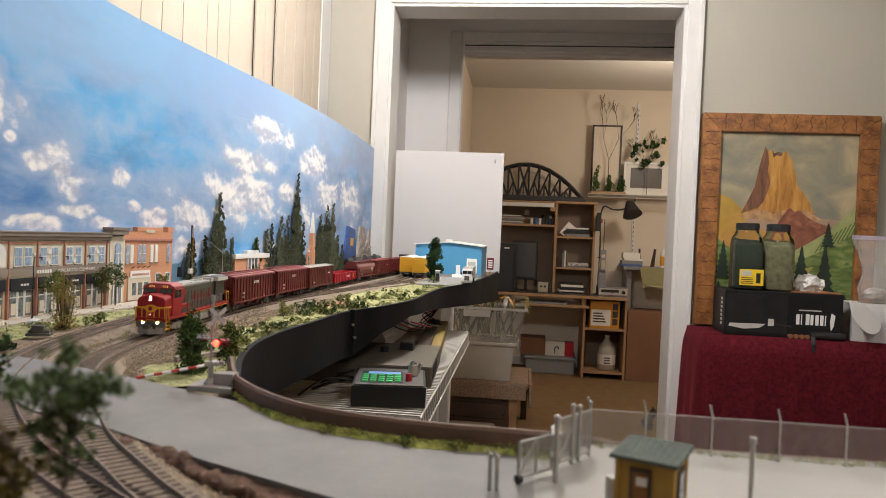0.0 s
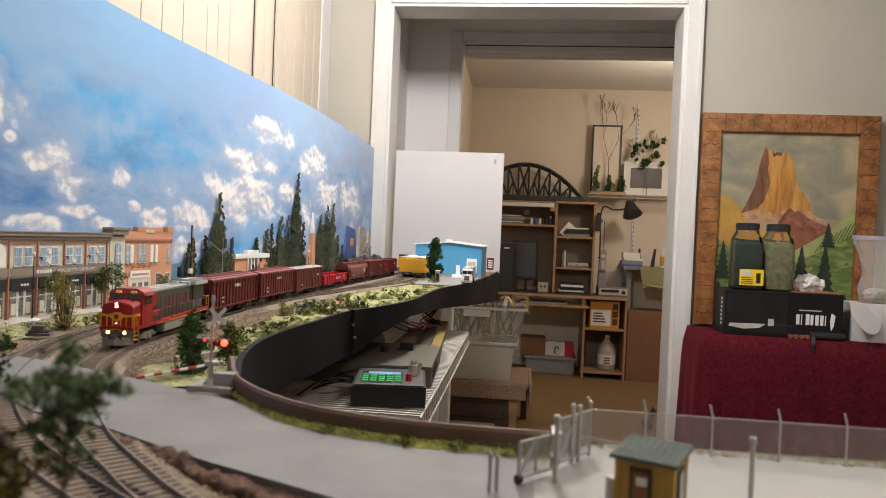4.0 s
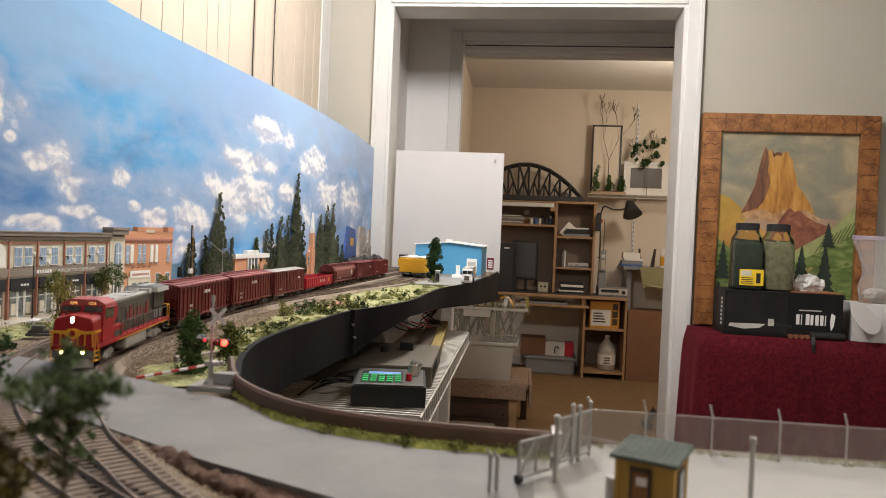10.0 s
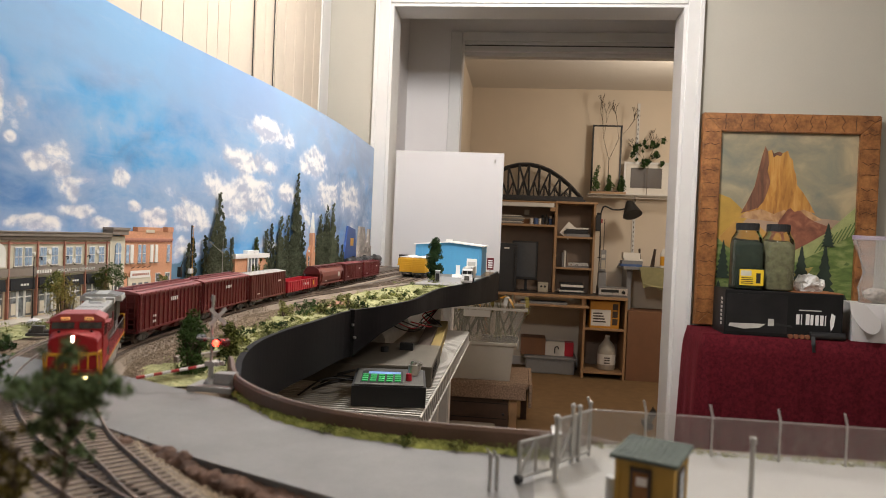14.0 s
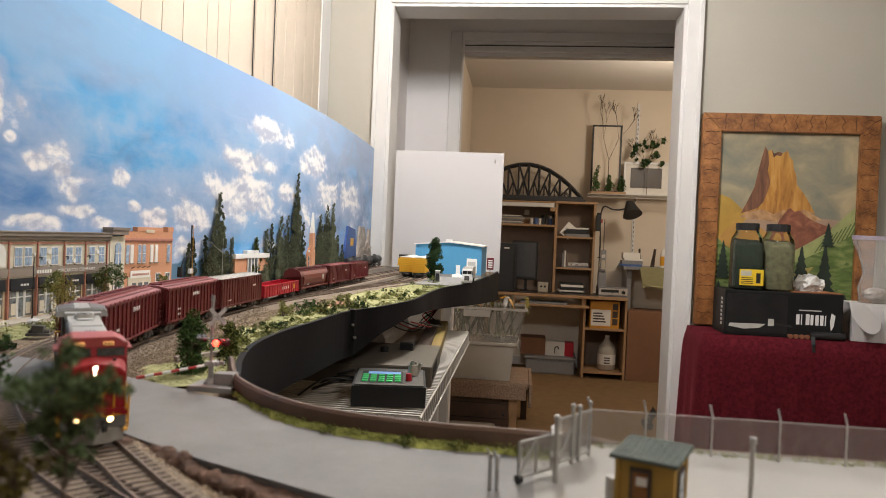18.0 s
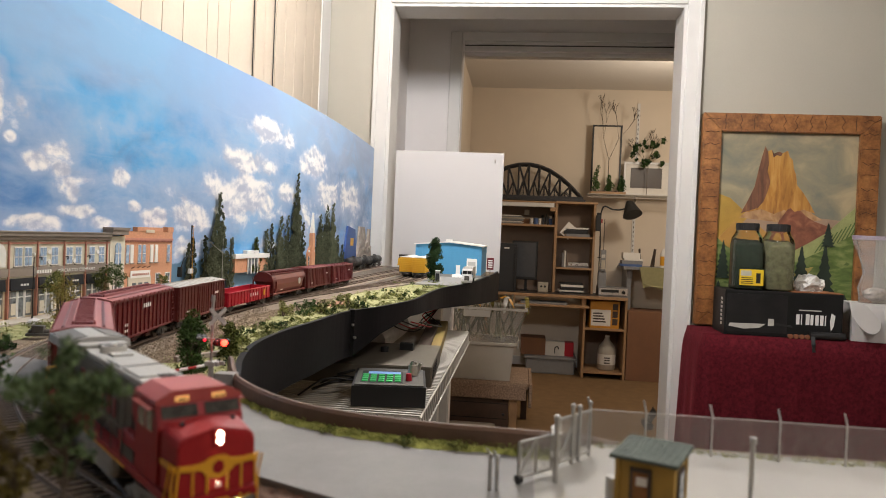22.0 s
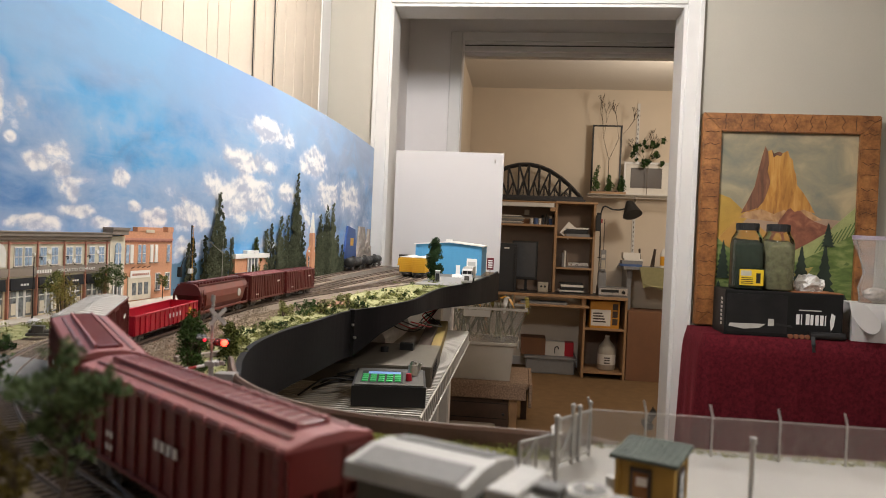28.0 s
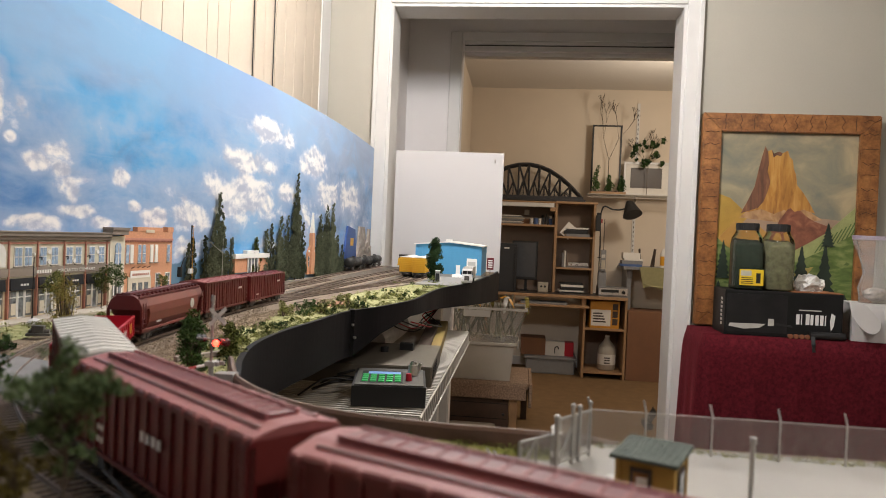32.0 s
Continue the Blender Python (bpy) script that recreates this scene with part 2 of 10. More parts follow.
# ---- the layout: ground, fascia, tracks ----
GROUND = mat("tan scenic earth", (0.17, 0.13, 0.095), 0.95, vary=0.45, scale=260, bump=1.0, fine=1300, second=(0.32, 0.24, 0.165), spec=0.1)
BALLAST = mat("grey tan ballast", (0.22, 0.172, 0.128), 0.95, vary=0.45, scale=700, bump=1.0, fine=1100)
ROAD_M = mat("grey model asphalt", (0.185, 0.177, 0.172), 0.7, vary=0.22, scale=22, bump=0.3, fine=700)
LOT_M = mat("pale concrete", (0.34, 0.325, 0.30), 0.8, vary=0.08, scale=20, bump=0.2, fine=600)
RAIL_M = mat("weathered brown rail", (0.20, 0.145, 0.11), 0.45, 0.35, vary=0.3, scale=90, bump=0.05)
SLEEPER_M = mat("brown sleeper", (0.088, 0.061, 0.045), 0.8, vary=0.25, scale=200, bump=0.4, fine=900, island=0.3)

MAIN = [(-.36, 2.9), (-.372, 2.5), (-.386, 2.2), (-.402, 1.85), (-.415, 1.5), (-.4195, 1.2), (-.4175, 1.0), (-.4105, .85), (-.4005, .76), (-.3925, .68),
        (-.377, .594), (-.357, .541), (-.3345, .4995), (-.306, .456), (-.261, .395), (-.2295, .358), (-.191, .321), (-.157, .290), (-.085, .238), (-.02, .201), (.06, .166),
        (.15, .130), (.27, .105), (.45, .085), (1.4, .03)]
PATH = spline([(x, y, TOP) for x, y in MAIN], 16)
ARC = [0.0]
for a_, b_ in zip(PATH, PATH[1:]):
    ARC.append(ARC[-1] + (b_ - a_).length)


def on_path(s):
    """The point of the main track s metres along it."""
    s = min(max(s, 0.0), ARC[-1])
    k = int(np.searchsorted(ARC, s)) or 1
    u = (s - ARC[k - 1]) / (ARC[k] - ARC[k - 1])
    return PATH[k - 1].lerp(PATH[k], u)


EDGE = [(-.083, 2.76), (-.095, 2.45), (-.112, 2.2), (-.138, 1.9), (-.186, 1.68), (-.197, 1.5), (-.203, 1.32), (-.236, 1.17), (-.268, 1.07), (-.28, .92), (-.287, .82), (-.282, .72), (-.262, .635), (-.232, .555)]
LIP = [(-.240, .560), (-.2, .483), (-.149, .432), (-.118, .415), (-.087, .405), (-.042, .398), (.02, .396), (.045, .420), (.07, .4265), (.2, .4265), (1.46, .4265)]


def right_of(y):
    pts = [(b, a) for a, b in reversed(EDGE)]
    low = [(b, a) for a, b in LIP[:6]]
    allp = sorted(low + pts)
    return float(np.interp(y, [p[0] for p in allp], [p[1] for p in allp]))


def rise(x, y):
    """Uneven height of the scenery."""
    return 0.0022 * noise.noise(Vector((x * 14, y * 14, 0))) + 0.0012 * noise.noise(Vector((x * 60, y * 60, 3)))


def scenery():
    vs, fs = [], []

    def patch(ylo, yhi, ny, left, right, nx):
        base = len(vs)
        for j in range(ny + 1):
            y = ylo + (yhi - ylo) * j / ny
            a, b = left(y), right(y)
            for i in range(nx + 1):
                x = a + (b - a) * i / nx
                vs.append((x, y, LAND - 0.003 + rise(x, y)))
        for j in range(ny):
            for i in range(nx):
                k = base + j * (nx + 1) + i
                fs.append((k, k + 1, k + nx + 2, k + nx + 1))
    patch(0.398, 2.76, 330, lambda y: -0.66, right_of, 70)
    patch(-0.25, 0.398, 80, lambda y: -0.66, lambda y: 1.46, 190)
    patch(0.398, 0.424, 4, lambda y: 0.03 + (y - 0.398) * 0.9, lambda y: 1.46, 140)
    me = bpy.data.meshes.new("ground")
    me.from_pydata(vs, [], fs)
    me.materials.append(GROUND)
    for p in me.polygons:
        p.use_smooth = True
    tagged(new("ground", me), "tan and green scenic ground of the model railway", "scenic ground", kind="structure")


scenery()


def offset(path, d, z=0.0):
    out = []
    for i, p in enumerate(path):
        t = (path[min(i + 1, len(path) - 1)] - path[max(i - 1, 0)]).normalized()
        s = t.cross(Vector((0, 0, 1))).normalized()
        out.append(p + s * d + Vector((0, 0, z)))
    return out


table = thing("layout_table", "model railway benchwork with black and brown fascia boards", "layout table", pose(0, 0, 0))
part("deck", boxes((-0.66, -0.30, 0.40, 2.76, 1.0, 1.034), (-0.66, 1.46, -0.25, 0.392, 1.0, 1.034), (0.06, 1.46, 0.3925, 0.422, 1.0, 1.034)), BROWN_LIP, table, "dark plywood deck")
edge = spline([(x, y, 1.042) for x, y in EDGE], 8)


def fascia_foot(y):
    """Height of the fascia's lower edge: deep before the splice, cut away behind it, deeper again towards the door."""
    return float(np.interp(y, [1.09, 1.17, 1.30, 1.5, 1.68, 1.9, 2.2, 2.76], [0.969, 0.995, 1.0125, 1.003, 0.991, 0.981, 0.9605, 0.925]))


def fascia_board():
    bm = bmesh.new()
    rings = []
    for p, q in zip(offset(edge, -0.003), offset(edge, 0.003)):
        z = fascia_foot(p.y)
        rings.append([bm.verts.new(v) for v in ((p.x, p.y, z), (q.x, q.y, z), (q.x, q.y, 1.042), (p.x, p.y, 1.042))])
    for a, b in zip(rings, rings[1:]):
        for k in range(4):
            bm.faces.new((a[k], a[(k + 1) % 4], b[(k + 1) % 4], b[k]))
    bm.faces.new(rings[0])
    bm.faces.new(list(reversed(rings[-1])))
    bmesh.ops.recalc_face_normals(bm, faces=bm.faces)
    return bm


part("fascia", fascia_board(), BLACK_FASCIA, table, "curved black fascia board with a cut-away lower edge")
lip = spline([(x, y, 1.0305 if x < 0.03 else 1.0225 if x < 0.06 else 1.0185) for x, y in LIP], 8)
part("fascia_lip", sweep(bmesh.new(), lip, [(-0.0025, -0.045), (0.0025, -0.045), (0.0025, 0.0245), (0.001, 0.0265), (-0.001, 0.0265), (-0.0025, 0.0245)]), BROWN_LIP, table, "curved brown hardboard lip")
for x, y in ((1.40, -0.2), (-0.6, -0.2), (-0.6, 1.2), (-0.6, 2.5), (1.40, 0.35)):
    part("leg", boxes((x - 0.03, x + 0.03, y - 0.03, y + 0.03, 0, 1.0), bevel=0.003), BROWN_LIP, table)


def flat(name, outline, z, thick, material, label, category):
    bm = bmesh.new()
    prism(bm, outline, z - thick, z, "z")
    return tagged(new(name, mesh_of(name, bm, material)), label, category, kind="structure")


# ---- tracks ----
RAIL = [(-0.0009, -0.0021), (0.0009, -0.0021), (0.0004, -0.0016), (0.0004, -0.0008), (0.0005, -0.0005), (0.0005, 0), (-0.0005, 0), (-0.0005, -0.0005), (-0.0004, -0.0008), (-0.0004, -0.0016)]
sl = bmesh.new()
box(sl, -0.0013, 0.0013, -0.0155, 0.0155, -0.0052, -0.0021)
SLEEPER = mesh_of("sleeper", sl, SLEEPER_M)


def track(path, label, near=None, step=0.0068, ballast=True):
    """Two rails, sleepers and a ballast bed along a path. Sleepers within the near stretch are parts of their own."""
    t = thing("railway_track", label, "railway track", group="tracks of the layout")
    for d in (-0.0083, 0.0083):
        part("rail", sweep(bmesh.new(), offset(path, d), RAIL), RAIL_M, t)
    if ballast:
        low = [p + Vector((0, 0, -0.0066)) for p in path[::2]]
        part("ballast", sweep(bmesh.new(), low, [(-0.030, -0.004), (0.030, -0.004), (0.0195, 0.0040), (-0.0195, 0.0040)]), BALLAST, t, "grey tan ballast bed")
    arc, rest, count = 0.0, [], 0
    nxt = 0.0
    for a, b in zip(path, path[1:]):
        ln = (b - a).length
        while nxt <= arc + ln:
            p = a.lerp(b, (nxt - arc) / ln)
            ang = math.atan2(b.y - a.y, b.x - a.x)
            m = Matrix.Translation(p) @ Matrix.Rotation(ang + random.uniform(-0.03, 0.03), 4, "Z")
            if near and near[0] < p.y < near[1] and p.x < near[2] and count < 290:
                o = new("sleeper", SLEEPER)
                o.parent, o.matrix_basis = t, m
                count += 1
            else:
                rest.append(m)
            nxt += step
        arc += ln
    if rest:
        vs, fs = [], []
        corners = [v.co.copy() for v in SLEEPER.vertices]
        polys = [tuple(p.vertices) for p in SLEEPER.polygons]
        for m in rest:
            k = len(vs)
            vs += [tuple(m @ c) for c in corners]
            fs += [tuple(i + k for i in q) for q in polys]
        me = bpy.data.meshes.new("sleepers")
        me.from_pydata(vs, [], fs)
        me.materials.append(SLEEPER_M)
        o = new("sleepers", me)
        o.parent = t
        o["kind"] = "stuff"
    return t


def lay(points, n=12):
    return spline([(x, y, TOP) for x, y in points], n)


track(PATH, "main line track on grey ballast curving round the layout", near=(0.2, 1.9, 0.05))
OUTER = lay([(-.49, 1.75), (-.497, 1.3), (-.494, 1.0), (-.487, .83), (-.470, .70), (-.448, .61), (-.414, .53), (-.378, .468), (-.338, .419), (-.29, .368), (-.235, .321), (-.19, .289), (-.15, .262), (-.07, .213)])
track(OUTER, "second track curving beside the main line", near=(0.2, 1.5, 0.05))

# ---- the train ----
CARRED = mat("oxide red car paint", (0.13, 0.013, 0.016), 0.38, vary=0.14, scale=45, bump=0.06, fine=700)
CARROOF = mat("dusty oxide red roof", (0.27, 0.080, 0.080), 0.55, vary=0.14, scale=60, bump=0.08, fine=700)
CARBROWN = mat("mineral brown car paint", (0.17, 0.038, 0.026), 0.45, vary=0.16, scale=50, bump=0.06, fine=700)
CARDEEP = mat("deep brown red car paint", (0.12, 0.018, 0.016), 0.42, vary=0.15, scale=50, bump=0.06, fine=700)
GALV = mat("galvanised roof", (0.52, 0.50, 0.46), 0.45, vary=0.14, scale=60, bump=0.08, fine=500)
GONRED = mat("bright red car paint", (0.42, 0.008, 0.026), 0.38, vary=0.1, scale=60, bump=0.04)
WARRED = mat("engine red paint", (0.27, 0.009, 0.012), 0.5, vary=0.12, scale=60, bump=0.04, spec=0.3)
# engine red for the hood letters, with the side's shade in the colour
SHADEDRED = mat("faded red lettering in shade", (0.17, 0.012, 0.013), 0.55, vary=0.15, scale=90, bump=0.03)
WARROOF = mat("pale red cab roof", (0.36, 0.065, 0.06), 0.5, vary=0.1, scale=70, bump=0.05)
# silver hood: shade put into the side colour, light into the roof colour
SILVER_SHADE = mat("dirty silver hood paint in shade", (0.052, 0.049, 0.037), 0.45, 0.1, vary=0.2, scale=50, bump=0.06)
SILVER_LIT = mat("lit silver roof paint", (0.38, 0.37, 0.35), 0.5, vary=0.16, scale=60, bump=0.08)
GRILLE = mat("dark radiator grille", (0.13, 0.125, 0.12), 0.6, vary=0.2, scale=300, bump=0.4, fine=1500)
YELLOW = mat("rail yellow paint", (0.62, 0.30, 0.015), 0.45, vary=0.1, scale=90, bump=0.03)
TRUCK = mat("grimy grey truck", (0.10, 0.090, 0.080), 0.65, 0.2, vary=0.3, scale=120, bump=0.2)
TRUCKLT = mat("dusty silver truck", (0.30, 0.28, 0.25), 0.55, 0.3, vary=0.3, scale=120, bump=0.2)
WHEEL = mat("worn steel wheel", (0.22, 0.18, 0.15), 0.4, 0.8, vary=0.3, scale=120)
BLACKP = mat("black plastic", (0.012, 0.012, 0.013), 0.45, vary=0.2, scale=60, bump=0.05)
WHITEP = mat("white lettering paint", (0.78, 0.76, 0.74), 0.5, vary=0.05, bump=0.0)
DARKGLASS = mat("smoky cab glass", (0.06, 0.056, 0.05), 0.08, vary=0.5, scale=260, bump=0)
HEADLIGHT = glow("headlight", (1.0, 0.86, 0.60), 14.0)
DITCHLIGHT = glow("ditch light", (1.0, 0.72, 0.30), 11.0)
NUMBERBOARD = glow("number board", (0.95, 0.50, 0.16), 0.55)

LENS = [0.222, 0.186, 0.179, 0.171, 0.187, 0.186, 0.165, 0.172]
BOGIE = [0.064, 0.064, 0.064, 0.060, 0.068, 0.063, 0.054, 0.057]
train, bogies, axles = [], [], []

wb = bmesh.new()
for s_ in (-1, 1):
    tube(wb, (0, s_ * 0.0072, 0), (0, s_ * 0.0098, 0), 0.0051, seg=18)
    tube(wb, (0, s_ * 0.0068, 0), (0, s_ * 0.0072, 0), 0.0058, seg=18)
    tube(wb, (0, s_ * 0.0099, 0), (0, s_ * 0.0100, 0), 0.0022, seg=5)
tube(wb, (0, -0.0112, 0), (0, 0.0112, 0), 0.0011, seg=8)
WHEELSET = mesh_of("wheelset", wb, WHEEL)


def side_frame(s, half, axs, z=0.0055):
    """Cast side frame with a bolster, spring nest and axle boxes."""
    bm = bmesh.new()
    y0, y1 = sorted((s * 0.0114, s * 0.0132))
    prism(bm, [(-half, z + 0.001), (-half * 0.55, z + 0.0045), (half * 0.55, z + 0.0045), (half, z + 0.001), (half, z - 0.0008), (half * 0.62, z - 0.0006), (half * 0.3, z - 0.0030), (-half * 0.3, z - 0.0030), (-half * 0.62, z - 0.0006), (-half, z - 0.0008)], y0, y1, "y")
    for x in axs:
        box(bm, x - 0.0016, x + 0.0016, min(y0, y1) - 0.0004, max(y0, y1) + 0.0006, z - 0.0018, z + 0.0016, bevel=0.0003)
    for k in (-1, 0, 1):
        tube(bm, (k * 0.0018, s * 0.0137, z - 0.0026), (k * 0.0018, s * 0.0137, z + 0.0022), 0.0008, seg=7)
    return bm


def bogie(car, x, axs, half, material):
    e = new("bogie")
    e.empty_display_size = 0.01
    e.parent, e.location = car, (x, 0, 0)
    for s in (-1, 1):
        part("side_frame", side_frame(s, half, axs), material, e)
    part("bolster", boxes((-0.003, 0.003, -0.0115, 0.0115, 0.0055, 0.0095), bevel=0.0004), material, e)
    for a in axs:
        w = new("wheelset", WHEELSET)
        w.parent, w.location = e, (a, 0, 0.0051)
        axles.append((w, a))
    bogies.append((e, car, x))
    return e


def coupler(car, x):
    s = 1 if x > 0 else -1
    bm = bmesh.new()
    box(bm, x - s * 0.008, x, -0.0012, 0.0012, 0.0085, 0.0115, bevel=0.0003)
    box(bm, x - s * 0.001, x + s * 0.0035, -0.0024, 0.0024, 0.0078, 0.0122, bevel=0.0006)
    part("coupler", bm, TRUCK, car)


def ladder(car, x, y, z0, z1, w, material, along="x", n=6):
    bm = bmesh.new()
    for k in range(n):
        z = z0 + (z1 - z0) * k / (n - 1)
        a, b = ((x - w, y, z), (x + w, y, z)) if along == "x" else ((x, y - w, z), (x, y + w, z))
        tube(bm, a, b, 0.00035, seg=5)
    for s in (-1, 1):
        a = (x + s * w, y, z0 - 0.001) if along == "x" else (x, y + s * w, z0 - 0.001)
        b = (x + s * w, y, z1 + 0.001) if along == "x" else (x, y + s * w, z1 + 0.001)
        tube(bm, a, b, 0.0004, seg=5)
    part("ladder", bm, material, car)


def marks(car, name, x, z, side, w, h, n, gap, material, label):
    """Lettering that stays unreadable: a row of plain bars on a car side."""
    bm = bmesh.new()
    y = side * 0.0178
    for k in range(n):
        xx = x + k * (w + gap)
        box(bm, xx, xx + w, min(y, y + side * 0.0004), max(y, y + side * 0.0004), z, z + h)
    part(name, bm, material, car, label)


def lift(me, f):
    """Raises a car body above its sill by a factor."""
    for v in me.vertices:
        if v.co.z > 0.0145:
            v.co.z = 0.0145 + (v.co.z - 0.0145) * f


def hopper(ln, label, bays=3):
    """Ribbed hopper car with a trough hatch along the roof."""
    c = thing("hopper_car", label, "freight car", group="cars of the train")
    h = ln / 2 - 0.007
    body = bmesh.new()
    prism(body, [(-h + 0.004, 0.045), (h - 0.004, 0.045), (h - 0.006, 0.0255), (h - 0.026, 0.0130), (-h + 0.026, 0.0130), (-h + 0.006, 0.0255)], -0.0158, 0.0158, "y")
    part("body", body, CARRED, c)
    for s in (-1, 1):
        y0, y1 = sorted((s * 0.0158, s * 0.0166))
        part("side_sheet", boxes((-h, h, y0, y1, 0.0135, 0.0458)), CARRED, c)
        n = 15
        for k in range(n):
            x = -h + 0.004 + (2 * h - 0.008) * k / (n - 1)
            a, b = sorted((s * 0.0166, s * 0.0178))
            part("rib", boxes((x - 0.0008, x + 0.0008, a, b, 0.0145, 0.0440)), CARRED, c)
        a, b = sorted((s * 0.0155, s * 0.0182))
        part("side_sill", boxes((-h, h, a, b, 0.0125, 0.0145), bevel=0.0002), CARRED, c)
        part("top_chord", boxes((-h, h, a, b, 0.0440, 0.0462), bevel=0.0003), CARRED, c)
        marks(c, "lettering", -0.012 if s > 0 else -0.004, 0.0350 if s > 0 else 0.0285, s, 0.0030, 0.0036, 4, 0.0024, WHITEP, "white reporting marks as plain bars")
        marks(c, "lettering", 0.046 if s > 0 else -0.052, 0.0235, s, 0.0022, 0.0022, 2, 0.0020, WHITEP, "white number bars")
        marks(c, "lettering", 0.046 if s > 0 else -0.052, 0.0185, s, 0.0022, 0.0022, 2, 0.0020, WHITEP, "white number bars")
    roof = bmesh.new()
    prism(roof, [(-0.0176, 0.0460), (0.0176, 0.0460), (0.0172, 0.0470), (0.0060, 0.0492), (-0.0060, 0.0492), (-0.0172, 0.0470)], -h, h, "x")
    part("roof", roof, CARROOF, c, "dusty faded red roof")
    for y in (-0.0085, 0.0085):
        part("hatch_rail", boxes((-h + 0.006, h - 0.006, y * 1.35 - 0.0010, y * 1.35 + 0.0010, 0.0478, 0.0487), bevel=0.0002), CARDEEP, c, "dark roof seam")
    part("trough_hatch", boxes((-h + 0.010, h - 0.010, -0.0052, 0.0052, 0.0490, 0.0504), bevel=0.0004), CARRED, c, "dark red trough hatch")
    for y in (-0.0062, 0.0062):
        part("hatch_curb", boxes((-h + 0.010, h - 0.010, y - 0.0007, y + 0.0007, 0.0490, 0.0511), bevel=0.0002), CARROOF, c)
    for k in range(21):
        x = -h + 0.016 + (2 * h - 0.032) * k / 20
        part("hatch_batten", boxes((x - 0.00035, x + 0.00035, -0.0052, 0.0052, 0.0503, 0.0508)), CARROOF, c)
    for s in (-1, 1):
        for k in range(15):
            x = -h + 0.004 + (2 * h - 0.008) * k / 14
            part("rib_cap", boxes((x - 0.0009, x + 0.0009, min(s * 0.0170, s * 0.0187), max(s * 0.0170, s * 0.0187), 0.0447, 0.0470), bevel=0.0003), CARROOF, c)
        ladder(c, s * (h + 0.0008), 0.0095, 0.0150, 0.0440, 0.0042, CARDEEP, along="y", n=7)
    for s in (-1, 1):
        part("end_sheet", boxes((min(s * h, s * (h - 0.001)), max(s * h, s * (h - 0.001)), -0.0165, 0.0165, 0.0330, 0.0460)), CARDEEP, c)
        for y in (-0.0160, 0.0160, -0.006, 0.006):
            part("end_post", boxes((min(s * h, s * (h - 0.0015)), max(s * h, s * (h - 0.0015)), y - 0.0007, y + 0.0007, 0.0115, 0.0330)), CARRED, c)
        part("end_platform", boxes((min(s * h, s * (h - 0.022)), max(s * h, s * (h - 0.022)), -0.0165, 0.0165, 0.0115, 0.0127)), CARDEEP, c)
        ladder(c, s * (h - 0.004), 0.0186, 0.0150, 0.0440, 0.0030, CARRED)
        ladder(c, s * (h - 0.004), -0.0186, 0.0150, 0.0440, 0.0030, CARRED)
        coupler(c, s * (h + 0.003))
    for k in range(bays):
        x = (k - (bays - 1) / 2) * 0.036
        b = bmesh.new()
        made = bmesh.ops.create_cone(b, cap_ends=True, segments=4, radius1=0.006, radius2=0.021, depth=0.0085)
        bmesh.ops.rotate(b, verts=made["verts"], cent=(0, 0, 0), matrix=Matrix.Rotation(math.pi / 4, 3, "Z"))
        bmesh.ops.scale(b, verts=made["verts"], vec=(1.15, 1.12, 1.15))
        bmesh.ops.translate(b, verts=made["verts"], vec=(x, 0, 0.0088))
        part("hopper_bay", b, CARRED, c)
        for s in (-1, 1):
            part("bay_gate", boxes((x - 0.0062, x + 0.0062, min(s * 0.0062, s * 0.0080), max(s * 0.0062, s * 0.0080), 0.0035, 0.0062), bevel=0.0003), CARDEEP, c)
    for o in c.children:
        lift(o.data, 1.13)
    for s in (-1, 1):
        bogie(c, s * BOGIE[1], (-0.0100, 0.0100), 0.0135, TRUCK)
    return c


